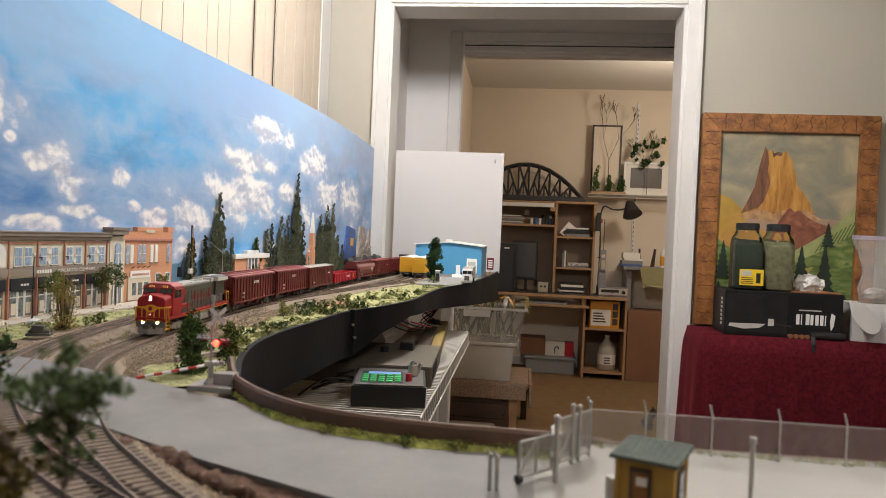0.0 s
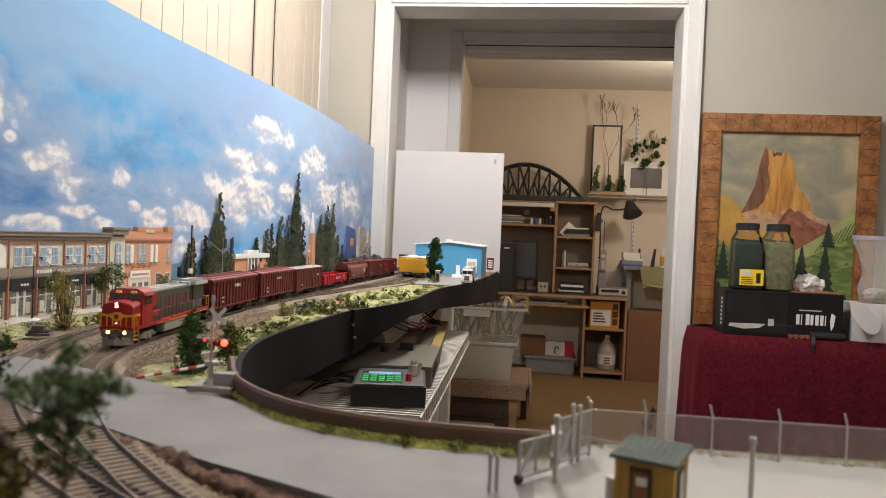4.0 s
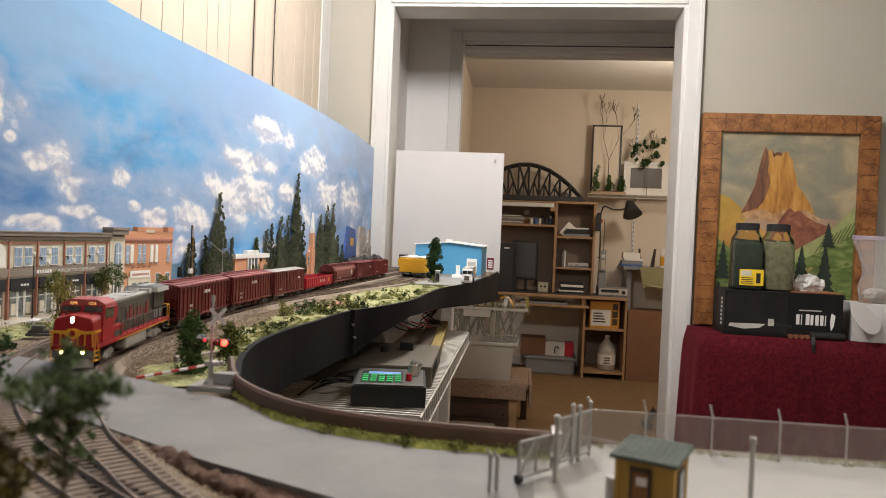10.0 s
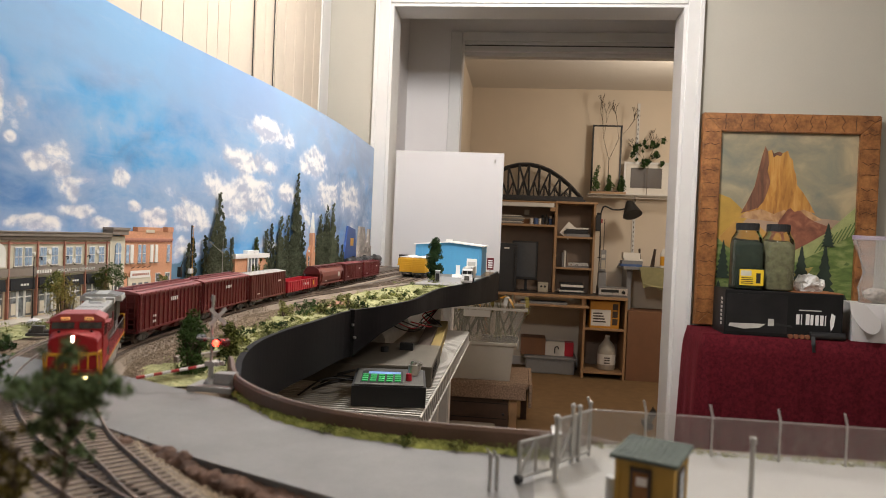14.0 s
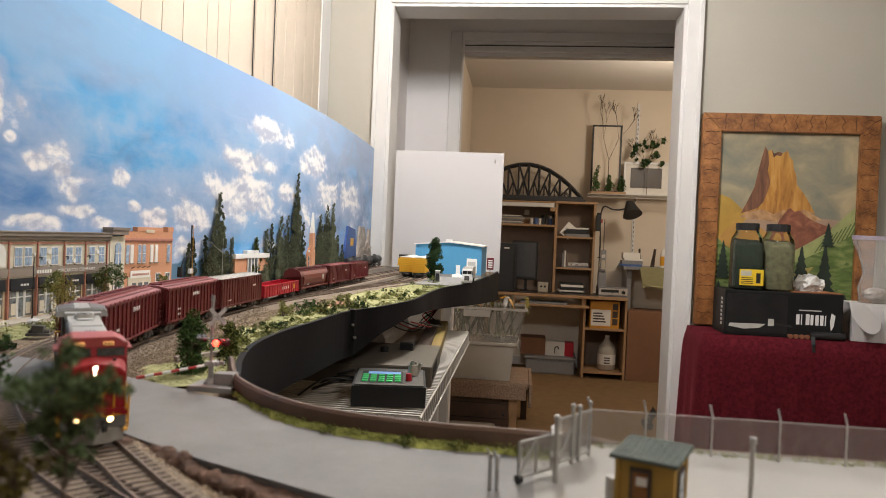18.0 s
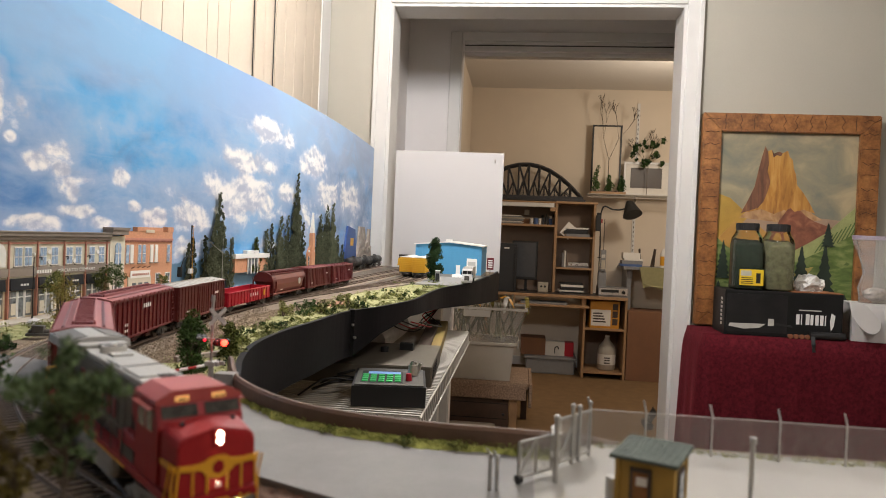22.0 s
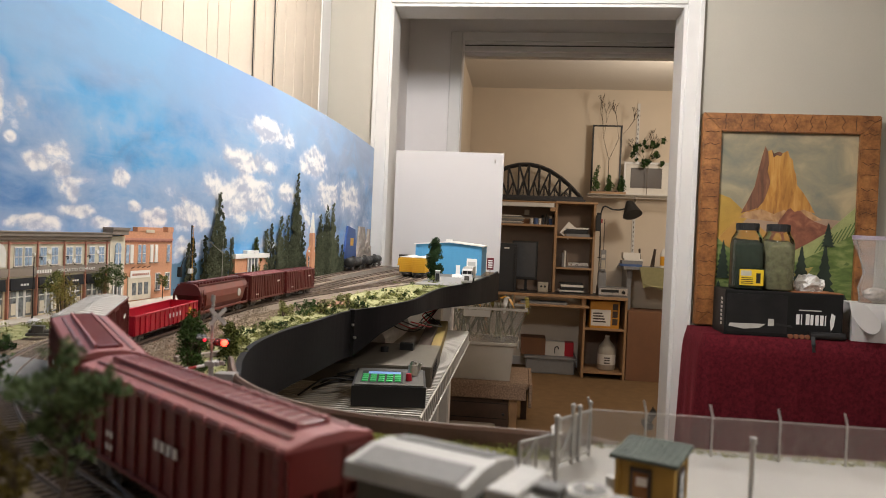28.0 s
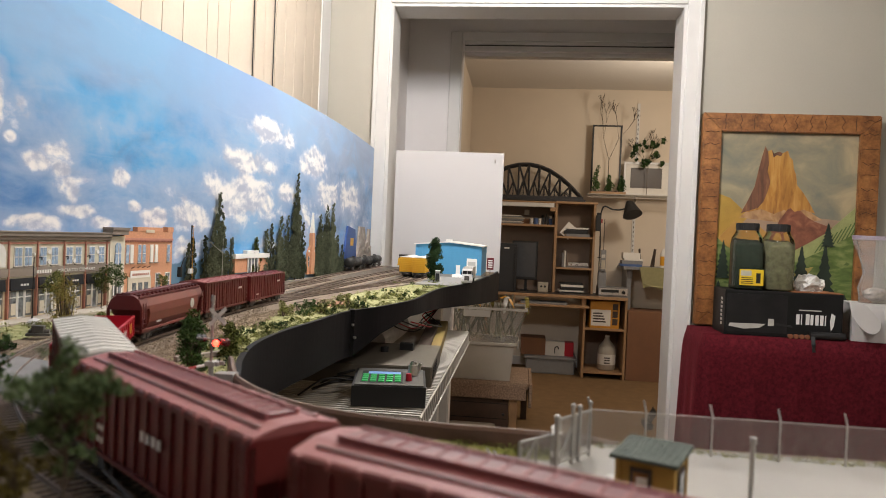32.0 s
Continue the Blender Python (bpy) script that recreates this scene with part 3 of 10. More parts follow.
def boxcar(ln, label, paint, roof_paint, top=0.0495, ribs=True, lettered=True, i=3):
    c = thing("boxcar", label, "freight car", group="cars of the train")
    h = ln / 2 - 0.007
    part("body", boxes((-h, h, -0.0164, 0.0164, 0.0115, top), bevel=0.0003), paint, c)
    roof = bmesh.new()
    prism(roof, [(-0.0172, top), (0.0172, top), (0.0172, top + 0.0007), (0, top + 0.0030), (-0.0172, top + 0.0007)], -h - 0.0006, h + 0.0006, "x")
    part("roof", roof, roof_paint, c, "pale galvanised roof" if roof_paint is GALV else "")
    for k in range(13):
        x = -h + 0.003 + (2 * h - 0.006) * k / 12
        r = bmesh.new()
        prism(r, [(-0.0173, top + 0.0006), (0.0173, top + 0.0006), (0.0173, top + 0.0012), (0, top + 0.0036), (-0.0173, top + 0.0012)], x - 0.0005, x + 0.0005, "x")
        part("roof_rib", r, roof_paint, c)
    for s in (-1, 1):
        a, b = sorted((s * 0.0164, s * 0.0173))
        n = 17
        for k in range(n):
            x = -h + 0.002 + (2 * h - 0.004) * k / (n - 1)
            if abs(x - 0.004) < 0.017 or not ribs:
                continue
            part("rib", boxes((x - 0.0009, x + 0.0009, a, b, 0.0135, top - 0.001)), paint, c)
        for d in (-0.0035, 0.0115):
            door = part("door", boxes((d - 0.0073, d + 0.0073, a, b + 0.0002 if s > 0 else b, 0.0145, top - 0.002), bevel=0.0003), paint, c)
            for k in range(4):
                z = 0.019 + k * 0.0065
                part("door_bar", boxes((d - 0.0066, d + 0.0066, min(s * 0.0172, s * 0.0178), max(s * 0.0172, s * 0.0178), z, z + 0.0010)), paint, door)
            for e in (-0.004, 0.004):
                bm = tubes([((d + e, s * 0.0181, 0.014), (d + e, s * 0.0181, top - 0.003))], 0.0004, 6)
                part("lock_rod", bm, paint, door)
        a, b = sorted((s * 0.0160, s * 0.0178))
        part("side_sill", boxes((-h, h, a, b, 0.0105, 0.0130), bevel=0.0002), paint, c)
        part("top_chord", boxes((-h, h, a, b, top - 0.0012, top + 0.0005), bevel=0.0002), paint, c)
        if lettered:
            marks(c, "lettering", -0.052 if s > 0 else 0.042, 0.0340, s, 0.0024, 0.0028, 4, 0.0010, WHITEP, "white reporting marks as plain bars")
            marks(c, "lettering", 0.045 if s > 0 else -0.060, 0.0190, s, 0.0016, 0.0016, 4, 0.0012, WHITEP, "white data bars")
        ladder(c, s * (h - 0.004), 0.0180, 0.0140, 0.0430, 0.0030, paint)
        ladder(c, s * (h - 0.004), -0.0180, 0.0140, 0.0260, 0.0030, paint, n=4)
        ladder(c, s * (h + 0.0006), 0.010, 0.0140, 0.0430, 0.0030, paint, along="y")
        coupler(c, s * (h + 0.003))
        bogie(c, s * BOGIE[i], (-0.0100, 0.0100), 0.0135, TRUCK)
    part("underframe", boxes((-h + 0.004, h - 0.004, -0.004, 0.004, 0.0075, 0.0114)), BLACKP, c)
    return c


def gondola(ln):
    c = thing("gondola_car", "empty bright red open gondola car", "freight car", group="cars of the train")
    h = ln / 2 - 0.007
    part("floor", boxes((-h, h, -0.0160, 0.0160, 0.0105, 0.0125)), GONRED, c)
    for s in (-1, 1):
        a, b = sorted((s * 0.0160, s * 0.0168))
        part("side", boxes((-h, h, a, b, 0.0105, 0.0285)), GONRED, c)
        a, b = sorted((s * 0.0156, s * 0.0178))
        part("top_chord", boxes((-h, h, a, b, 0.0280, 0.0298), bevel=0.0003), GONRED, c)
        for k in range(15):
            x = -h + 0.002 + (2 * h - 0.004) * k / 14
            a, b = sorted((s * 0.0168, s * 0.0178))
            part("rib", boxes((x - 0.0009, x + 0.0009, a, b, 0.0105, 0.0280)), GONRED, c)
        part("end", boxes((min(s * h, s * (h - 0.001)), max(s * h, s * (h - 0.001)), -0.0160, 0.0160, 0.0105, 0.0298)), GONRED, c)
        marks(c, "lettering", -0.030 if s > 0 else 0.015, 0.0185, s, 0.0028, 0.0050, 4, 0.0070, WHITEP, "white reporting marks as plain bars")
        marks(c, "emblem", -0.062 if s > 0 else 0.055, 0.0165, s, 0.0075, 0.0085, 1, 0, YELLOW, "small yellow emblem panel")
        coupler(c, s * (h + 0.003))
        bogie(c, s * BOGIE[4], (-0.0100, 0.0100), 0.0135, TRUCK)
    return c


def covered_hopper(ln):
    """Round-sided covered hopper with open end platforms."""
    c = thing("covered_hopper_car", "brown round-sided covered hopper car", "freight car", group="cars of the train")
    h = ln / 2 - 0.007
    half = [(0.0125, 0.0135), (0.0168, 0.0200), (0.0178, 0.0290), (0.0170, 0.0370), (0.0140, 0.0440), (0.0085, 0.0478), (0, 0.0488)]
    outline = half + [(-u, v) for u, v in reversed(half[:-1])]
    shell = bmesh.new()
    prism(shell, outline, -h + 0.018, h - 0.018, "x")
    part("shell", shell, CARBROWN, c, smooth=False)
    for s in (-1, 1):
        hood = bmesh.new()
        top = [(0.0174, 0.0340), (0.0170, 0.0370), (0.0140, 0.0440), (0.0085, 0.0478), (0, 0.0488)]
        ring = top + [(-u, v) for u, v in reversed(top[:-1])]
        prism(hood, ring, min(s * h, s * (h - 0.018)), max(s * h, s * (h - 0.018)), "x")
        part("end_hood", hood, CARDEEP, c)
        for y in (-0.0166, 0.0166):
            part("end_post", boxes((min(s * h, s * (h - 0.0018)), max(s * h, s * (h - 0.0018)), y - 0.001, y + 0.001, 0.0115, 0.0350)), CARDEEP, c)
        part("slope_sheet", prism(bmesh.new(), [(s * (h - 0.019), 0.034), (s * (h - 0.002), 0.034), (s * (h - 0.019), 0.016)], -0.0150, 0.0150, "y"), CARDEEP, c, "dark sloped end sheet")
        part("end_platform", boxes((min(s * h, s * (h - 0.02)), max(s * h, s * (h - 0.02)), -0.0170, 0.0170, 0.0105, 0.0125)), CARDEEP, c)
        a, b = sorted((s * 0.0150, s * 0.0180))
        part("side_sill", boxes((-h, h, a, b, 0.0118, 0.0142), bevel=0.0003), CARBROWN, c)
        part("roof_rail", boxes((-h + 0.002, h - 0.002, min(s * 0.0125, s * 0.0140), max(s * 0.0125, s * 0.0140), 0.0455, 0.0470)), CARDEEP, c)
        marks(c, "lettering", 0.040 if s > 0 else -0.058, 0.0180, s, 0.0020, 0.0020, 4, 0.0012, WHITEP, "white data bars")
        em = bmesh.new()
        tube(em, (-0.048 * s, s * 0.0176, 0.0290), (-0.048 * s, s * 0.0184, 0.0290), 0.0056, seg=20)
        part("emblem", em, GALV, c, "pale round emblem")
        ladder(c, s * (h - 0.004), 0.0182, 0.0150, 0.0400, 0.0030, CARDEEP)
        ladder(c, s * (h - 0.004), -0.0182, 0.0150, 0.0400, 0.0030, CARDEEP)
        coupler(c, s * (h + 0.003))
        bogie(c, s * BOGIE[5], (-0.0100, 0.0100), 0.0135, TRUCK)
    part("running_board", boxes((-h + 0.002, h - 0.002, -0.0040, 0.0040, 0.0490, 0.0502)), CARDEEP, c)
    for k in range(16):
        x = -h + 0.008 + (2 * h - 0.016) * k / 15
        for s in (-1, 1):
            part("hatch_clip", boxes((x - 0.0015, x + 0.0015, min(s * 0.0050, s * 0.0120), max(s * 0.0050, s * 0.0120), 0.0470, 0.0492)), CARDEEP, c)
    for k in range(3):
        x = (k - 1) * 0.034
        b = bmesh.new()
        made = bmesh.ops.create_cone(b, cap_ends=True, segments=4, radius1=0.006, radius2=0.019, depth=0.008)
        bmesh.ops.rotate(b, verts=made["verts"], cent=(0, 0, 0), matrix=Matrix.Rotation(math.pi / 4, 3, "Z"))
        bmesh.ops.translate(b, verts=made["verts"], vec=(x, 0, 0.0092))
        part("hopper_bay", b, CARDEEP, c)
    return c


def locomotive(ln):
    """Wide-cab diesel engine: red nose and cab, silver hood, yellow handrails."""
    c = thing("diesel_locomotive", "red and silver wide-cab diesel locomotive with lit headlights", "locomotive", group="cars of the train")
    h = 0.112
    part("frame", boxes((-h, h - 0.004, -0.0172, 0.0172, 0.0155, 0.0190), bevel=0.0004), WARRED, c, "red side sill")
    for s in (-1, 1):
        a, b = sorted((s * 0.0172, s * 0.0175))
        part("sill_stripe", boxes((-h + 0.01, 0.055, a, b, 0.0158, 0.0166)), YELLOW, c, "yellow sill stripe")
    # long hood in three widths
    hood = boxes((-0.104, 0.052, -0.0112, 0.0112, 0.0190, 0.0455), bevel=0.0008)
    part("long_hood", hood, SILVER_SHADE, c)
    part("hood_roof", boxes((-0.052, 0.052, -0.0106, 0.0106, 0.0455, 0.0482), bevel=0.0012), SILVER_LIT, c, "pale hood roof in a lit silver tone")
    part("rear_hood", boxes((-0.104, -0.066, -0.0130, 0.0130, 0.0300, 0.0470), bevel=0.0008), SILVER_SHADE, c)
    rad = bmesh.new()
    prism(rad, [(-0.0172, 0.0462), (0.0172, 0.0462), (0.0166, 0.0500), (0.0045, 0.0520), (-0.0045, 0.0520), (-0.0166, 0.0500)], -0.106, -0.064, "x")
    part("radiator_housing", rad, SILVER_LIT, c)
    for s in (-1, 1):
        g = bmesh.new()
        lo, hi = (0.0052, 0.0160) if s > 0 else (-0.0160, -0.0052)
        zl, zh = 0.0523, 0.0505
        za, zb = (zl, zh) if s > 0 else (zh, zl)
        prism(g, [(lo, za - 0.0015), (hi, zb - 0.0015), (hi, zb), (lo, za)], -0.103, -0.067, "x")
        part("radiator_grille", g, GRILLE, c, "dark mesh radiator intake")
        for k in range(7):
            x = -0.030 + k * 0.0115
            part("hood_door", boxes((x - 0.0053, x + 0.0053, min(s * 0.0112, s * 0.0116), max(s * 0.0112, s * 0.0116), 0.0215, 0.0405), bevel=0.0001), SILVER_SHADE, c)
        for k in range(3):
            x = -0.098 + k * 0.011
            part("rear_grille", boxes((x, x + 0.009, min(s * 0.0112, s * 0.0119), max(s * 0.0112, s * 0.0119), 0.0210, 0.0285)), GRILLE, c)
        # unreadable red hood lettering, its red darkened for the shaded side
        bm = bmesh.new()
        for k, (w, hh) in enumerate(((0.007, 0.012), (0.005, 0.008), (0.005, 0.008), (0.004, 0.010), (0.005, 0.008), (0.007, 0.012), (0.005, 0.008))):
            x = -0.050 + k * 0.0105
            box(bm, x, x + w, min(s * 0.0112, s * 0.0119), max(s * 0.0112, s * 0.0119), 0.0275, 0.0275 + hh)
        part("lettering", bm, SHADEDRED, c, "large red hood lettering as plain bars")
        # blower duct and cab-side flare
        part("cab_side_cover", boxes((0.040, 0.0582, min(s * 0.0112, s * 0.0162), max(s * 0.0112, s * 0.0162), 0.0190, 0.0285), bevel=0.0006), WARRED, c)
        part("number_panel", boxes((0.045, 0.055, min(s * 0.0162, s * 0.0166), max(s * 0.0162, s * 0.0166), 0.0200, 0.0245)), SILVER_SHADE, c)
        fl = bmesh.new()
        tube(fl, (0.0520, s * 0.0105, 0.0390), (0.0520, s * 0.0121, 0.0390), 0.0072, seg=20)
        part("red_flare", fl, WARRED, c, "rounded red paint flare")
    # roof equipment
    part("dynamic_brake", boxes((-0.060, -0.050, -0.0120, 0.0120, 0.0455, 0.0500), bevel=0.0006), SILVER_LIT, c)
    part("exhaust_stack", boxes((-0.049, -0.041, -0.0034, 0.0034, 0.0482, 0.0505), bevel=0.0004), GRILLE, c)
    fan = bmesh.new()
    tube(fan, (-0.0335, 0, 0.0480), (-0.0335, 0, 0.0512), 0.0068, 0.0062, seg=24)
    part("roof_fan", fan, GALV, c, "round silver roof fan shroud")
    part("fan_opening", tube(bmesh.new(), (-0.0335, 0, 0.0511), (-0.0335, 0, 0.0514), 0.0050, seg=20), GRILLE, c)
    part("fan_hub", tube(bmesh.new(), (-0.0335, 0, 0.0513), (-0.0335, 0, 0.0520), 0.0016, seg=12), GALV, c)
    part("silencer", boxes((-0.025, -0.015, -0.0050, 0.0050, 0.0482, 0.0494), bevel=0.0004), SILVER_LIT, c)
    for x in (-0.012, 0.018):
        part("roof_hatch", boxes((x, x + 0.026, -0.0092, 0.0092, 0.0480, 0.0489), bevel=0.0004), SILVER_LIT, c)
    hornb = bmesh.new()
    for y in (-0.0022, 0, 0.0022):
        tube(hornb, (0.048, y, 0.0497), (0.055, y, 0.0497), 0.0004, 0.0011, seg=8)
    tube(hornb, (0.048, 0, 0.048), (0.048, 0, 0.0497), 0.0008)
    part("horn", hornb, TRUCK, c)
    # cab
    cab = bmesh.new()
    prism(cab, [(0.0570, 0.0190), (0.0870, 0.0190), (0.0870, 0.0405), (0.0825, 0.0485), (0.0570, 0.0485)], -0.0170, 0.0170, "y")
    bmesh.ops.bevel(cab, geom=[e for e in cab.edges], offset=0.0008, segments=2, affect="EDGES")
    part("cab", cab, WARRED, c)
    roof = bmesh.new()
    prism(roof, [(-0.0176, 0.0468), (0.0176, 0.0468), (0.0172, 0.0484), (0.0108, 0.0515), (-0.0108, 0.0515), (-0.0172, 0.0484)], 0.0560, 0.0838, "x")
    part("cab_roof", roof, WARROOF, c, "pale red angled cab roof")
    for s in (-1, 1):
        y0, y1 = sorted((s * 0.0016, s * 0.0156))
        w = bmesh.new()
        prism(w, [(0.0852, 0.0424), (0.0865, 0.0424), (0.0846, 0.0462), (0.0834, 0.0462)], y0, y1, "y")
        part("windscreen", w, DARKGLASS, c, "dark windscreen")
        nb = bmesh.new()
        box(nb, 0.0828, 0.0848, s * 0.0074 - 0.0027, s * 0.0074 + 0.0027, 0.0476, 0.0493, bevel=0.0003)
        part("number_board", nb, NUMBERBOARD, c, "lit amber number board")
        for k in range(4):
            part("number_bar", boxes((0.0848, 0.0849, s * 0.0074 - 0.0020 + 0.0011 * k, s * 0.0074 - 0.0013 + 0.0011 * k, 0.0480, 0.0489)), BLACKP, c)
        wiper = [(0.0866, s * 0.0086, 0.0425), (0.0852, s * 0.0060, 0.0452)]
        part("wiper", tubes([tuple(wiper)], 0.0002, 5), BLACKP, c)
        for x in (0.0615, 0.0720):
            part("side_window", boxes((x, x + 0.0085, min(s * 0.0170, s * 0.0172), max(s * 0.0170, s * 0.0172), 0.0370, 0.0445)), DARKGLASS, c)
        part("sun_visor", boxes((0.0610, 0.0820, min(s * 0.0168, s * 0.0198), max(s * 0.0168, s * 0.0198), 0.0452, 0.0460), bevel=0.0003), WARROOF, c)
    part("window_post", boxes((0.0862, 0.0868, -0.0016, 0.0016, 0.036, 0.0400)), WARRED, c)
    nose = bmesh.new()
    prism(nose, [(-0.0162, 0.0190), (0.0162, 0.0190), (0.0162, 0.0390), (0.0138, 0.0412), (0, 0.0424), (-0.0138, 0.0412), (-0.0162, 0.0390)], 0.0872, 0.1045, "x")
    for v in nose.verts:
        if v.co.x > 0.1:
            if v.co.z > 0.03:
                v.co.z -= 0.0026 if abs(v.co.y) > 0.001 else 0.0010
                v.co.x -= 0.0012 if abs(v.co.y) > 0.001 else 0
            v.co.y *= 0.93
    bmesh.ops.bevel(nose, geom=[e for e in nose.edges], offset=0.0006, segments=2, affect="EDGES")
    part("nose", nose, WARRED, c)
    for s in (-1, 1):
        part("nose_grab", tubes([((0.093, s * 0.0100, 0.0408), (0.093, s * 0.0100, 0.0420))], 0.0009, 8), BLACKP, c)
        wing = [(0, 0.0318), (0.0034, 0.0313), (0.0052, 0.0302), (0.0100, 0.0297), (0.0150, 0.0300), (0.0150, 0.0282), (0.0105, 0.0279), (0.0066, 0.0276), (0.0040, 0.0250), (0, 0.0240)]
        part("nose_emblem", prism(bmesh.new(), [(s * u, v) for u, v in wing], 0.1036, 0.1050, "x"), YELLOW, c, "yellow swept nose band")
        part("side_band", boxes((0.088, 0.1036, min(s * 0.0154, s * 0.0164), max(s * 0.0154, s * 0.0164), 0.0279, 0.0297)), YELLOW, c, "yellow nose band")
    part("emblem_field", tube(bmesh.new(), (0.1050, 0, 0.0280), (0.1053, 0, 0.0280), 0.0022, seg=18), WARRED, c, "round red emblem field")
    hl = bmesh.new()
    for z in (0.0370, 0.0392):
        tube(hl, (0.1000, 0, z), (0.1062, 0, z), 0.0011, seg=14)
    part("headlight", hl, HEADLIGHT, c, "bright lit headlight")
    hb = bmesh.new()
    box(hb, 0.1010, 0.1054, -0.0020, 0.0020, 0.0354, 0.0408, bevel=0.0006)
    part("headlight_housing", hb, WARRED, c)
    part("marker_light", tubes([((0.1045, 0, 0.0222), (0.1056, 0, 0.0222))], 0.0005, 10), HEADLIGHT, c, "small lit platform light")
    # cut lever and hoses on the pilot
    pts = [(0.1150, -0.0130, 0.0160), (0.1158, -0.0060, 0.0150), (0.1158, -0.0025, 0.0168), (0.1158, 0.0025, 0.0168), (0.1158, 0.0060, 0.0150), (0.1150, 0.0130, 0.0160)]
    part("cut_lever", tubes(list(zip(pts, pts[1:])), 0.00035, 6), YELLOW, c, "yellow cut lever")
    for y in (-0.0060, -0.0045, 0.0045, 0.0060):
        part("air_hose", sweep(bmesh.new(), spline([(0.1140, y, 0.0125), (0.1165, y, 0.0105), (0.1160, y, 0.0070)], 5), circle(0.0005, 6)), BLACKP, c)
    # front platform, pilot, ditch lights, rails
    part("front_deck", boxes((0.0985, 0.1135, -0.0165, 0.0165, 0.0150, 0.0190), bevel=0.0005), WARRED, c)
    part("anticlimber", boxes((0.1120, 0.1150, -0.0150, 0.0150, 0.0170, 0.0192), bevel=0.0004), WARRED, c)
    part("pilot", boxes((0.1060, 0.1130, -0.0158, 0.0158, 0.0085, 0.0150), bevel=0.0005), GRILLE, c)
    plow = bmesh.new()
    prism(plow, [(0.1105, -0.0150), (0.1185, 0.0), (0.1105, 0.0150), (0.1080, 0.0150), (0.1080, -0.0150)], 0.0012, 0.0085, "z")
    part("snow_plough", plow, TRUCKLT, c, "dusty grey snow plough")
    for s in (-1, 1):
        d = bmesh.new()
        tube(d, (0.1100, s * 0.0080, 0.0136), (0.1146, s * 0.0080, 0.0136), 0.0015, seg=12)
        part("ditch_light", d, DITCHLIGHT, c, "glowing yellow ditch light")
        part("ditch_housing", tubes([((0.1090, s * 0.0080, 0.0136), (0.1140, s * 0.0080, 0.0136))], 0.0021, 12), BLACKP, c)
        pts = [(0.1140, s * 0.0158, 0.0180), (0.1140, s * 0.0150, 0.0288), (0.1140, s * 0.0040, 0.0288), (0.1140, s * 0.0040, 0.0150)]
        part("front_handrail", tubes(list(zip(pts, pts[1:])) + [((0.1140, s * 0.0095, 0.0288), (0.1140, s * 0.0095, 0.0150)), ((0.1140, s * 0.0040, 0.0288), (0.1140, s * 0.0010, 0.0262))], 0.00055, 6), YELLOW, c, "yellow handrail")
        part("rail_plate", boxes((0.1136, 0.1143, s * 0.0067 - 0.0030, s * 0.0067 + 0.0030, 0.0278, 0.0292)), YELLOW, c)
        pts = [(0.1130, s * 0.0168, 0.0080), (0.1130, s * 0.0172, 0.0240), (0.1060, s * 0.0172, 0.0300)]
        part("stair_rail", tubes(list(zip(pts, pts[1:])) + [((0.1020, s * 0.0174, 0.0070), (0.1020, s * 0.0174, 0.0300))], 0.00045, 6), YELLOW, c, "yellow stair rail")
        for k in range(3):
            part("step", boxes((0.1020, 0.1120, min(s * 0.0140, s * 0.0172), max(s * 0.0140, s * 0.0172), 0.0060 + 0.004 * k, 0.0066 + 0.004 * k)), YELLOW, c)
            part("rear_step", boxes((-0.1120, -0.1030, min(s * 0.0140, s * 0.0172), max(s * 0.0140, s * 0.0172), 0.0060 + 0.004 * k, 0.0066 + 0.004 * k)), TRUCK, c)
        posts = [-0.100 + 0.0165 * k for k in range(10)]
        part("side_handrail", tubes([((posts[0], s * 0.0170, 0.0300), (posts[-1], s * 0.0170, 0.0300))], 0.00036, 6), TRUCK, c, "grey side handrail")
        for x in posts:
            part("stanchion", tubes([((x, s * 0.0170, 0.0185), (x, s * 0.0170, 0.0300))], 0.00034, 6), TRUCK, c)
        pts = [(-0.1125, s * 0.0165, 0.0080), (-0.1125, s * 0.0165, 0.0310), (-0.1040, s * 0.0165, 0.0310), (-0.1040, s * 0.0165, 0.0185)]
        part("rear_handrail", tubes(list(zip(pts, pts[1:])) + [((-0.1125, s * 0.0165, 0.031), (-0.1125, s * 0.004, 0.031)), ((-0.1125, s * 0.004, 0.031), (-0.1125, s * 0.004, 0.019))], 0.0005, 6), YELLOW, c, "yellow rear handrail")
        part("fuel_tank_side", boxes((-0.030, 0.032, min(s * 0.0060, s * 0.0165), max(s * 0.0060, s * 0.0165), 0.0045, 0.0150), bevel=0.0015), TRUCKLT, c)
    part("fuel_tank", boxes((-0.030, 0.032, -0.0140, 0.0140, 0.0040, 0.0148), bevel=0.001), TRUCK, c)
    part("grab_light", boxes((0.1056, 0.1066, -0.0012, 0.0006, 0.0216, 0.0228)), WHITEP, c)
    coupler(c, 0.1185)
    coupler(c, -0.1165)
    for s in (-1, 1):
        bogie(c, s * BOGIE[0], (-0.0150, 0.0150), 0.0190, TRUCKLT)
    return c


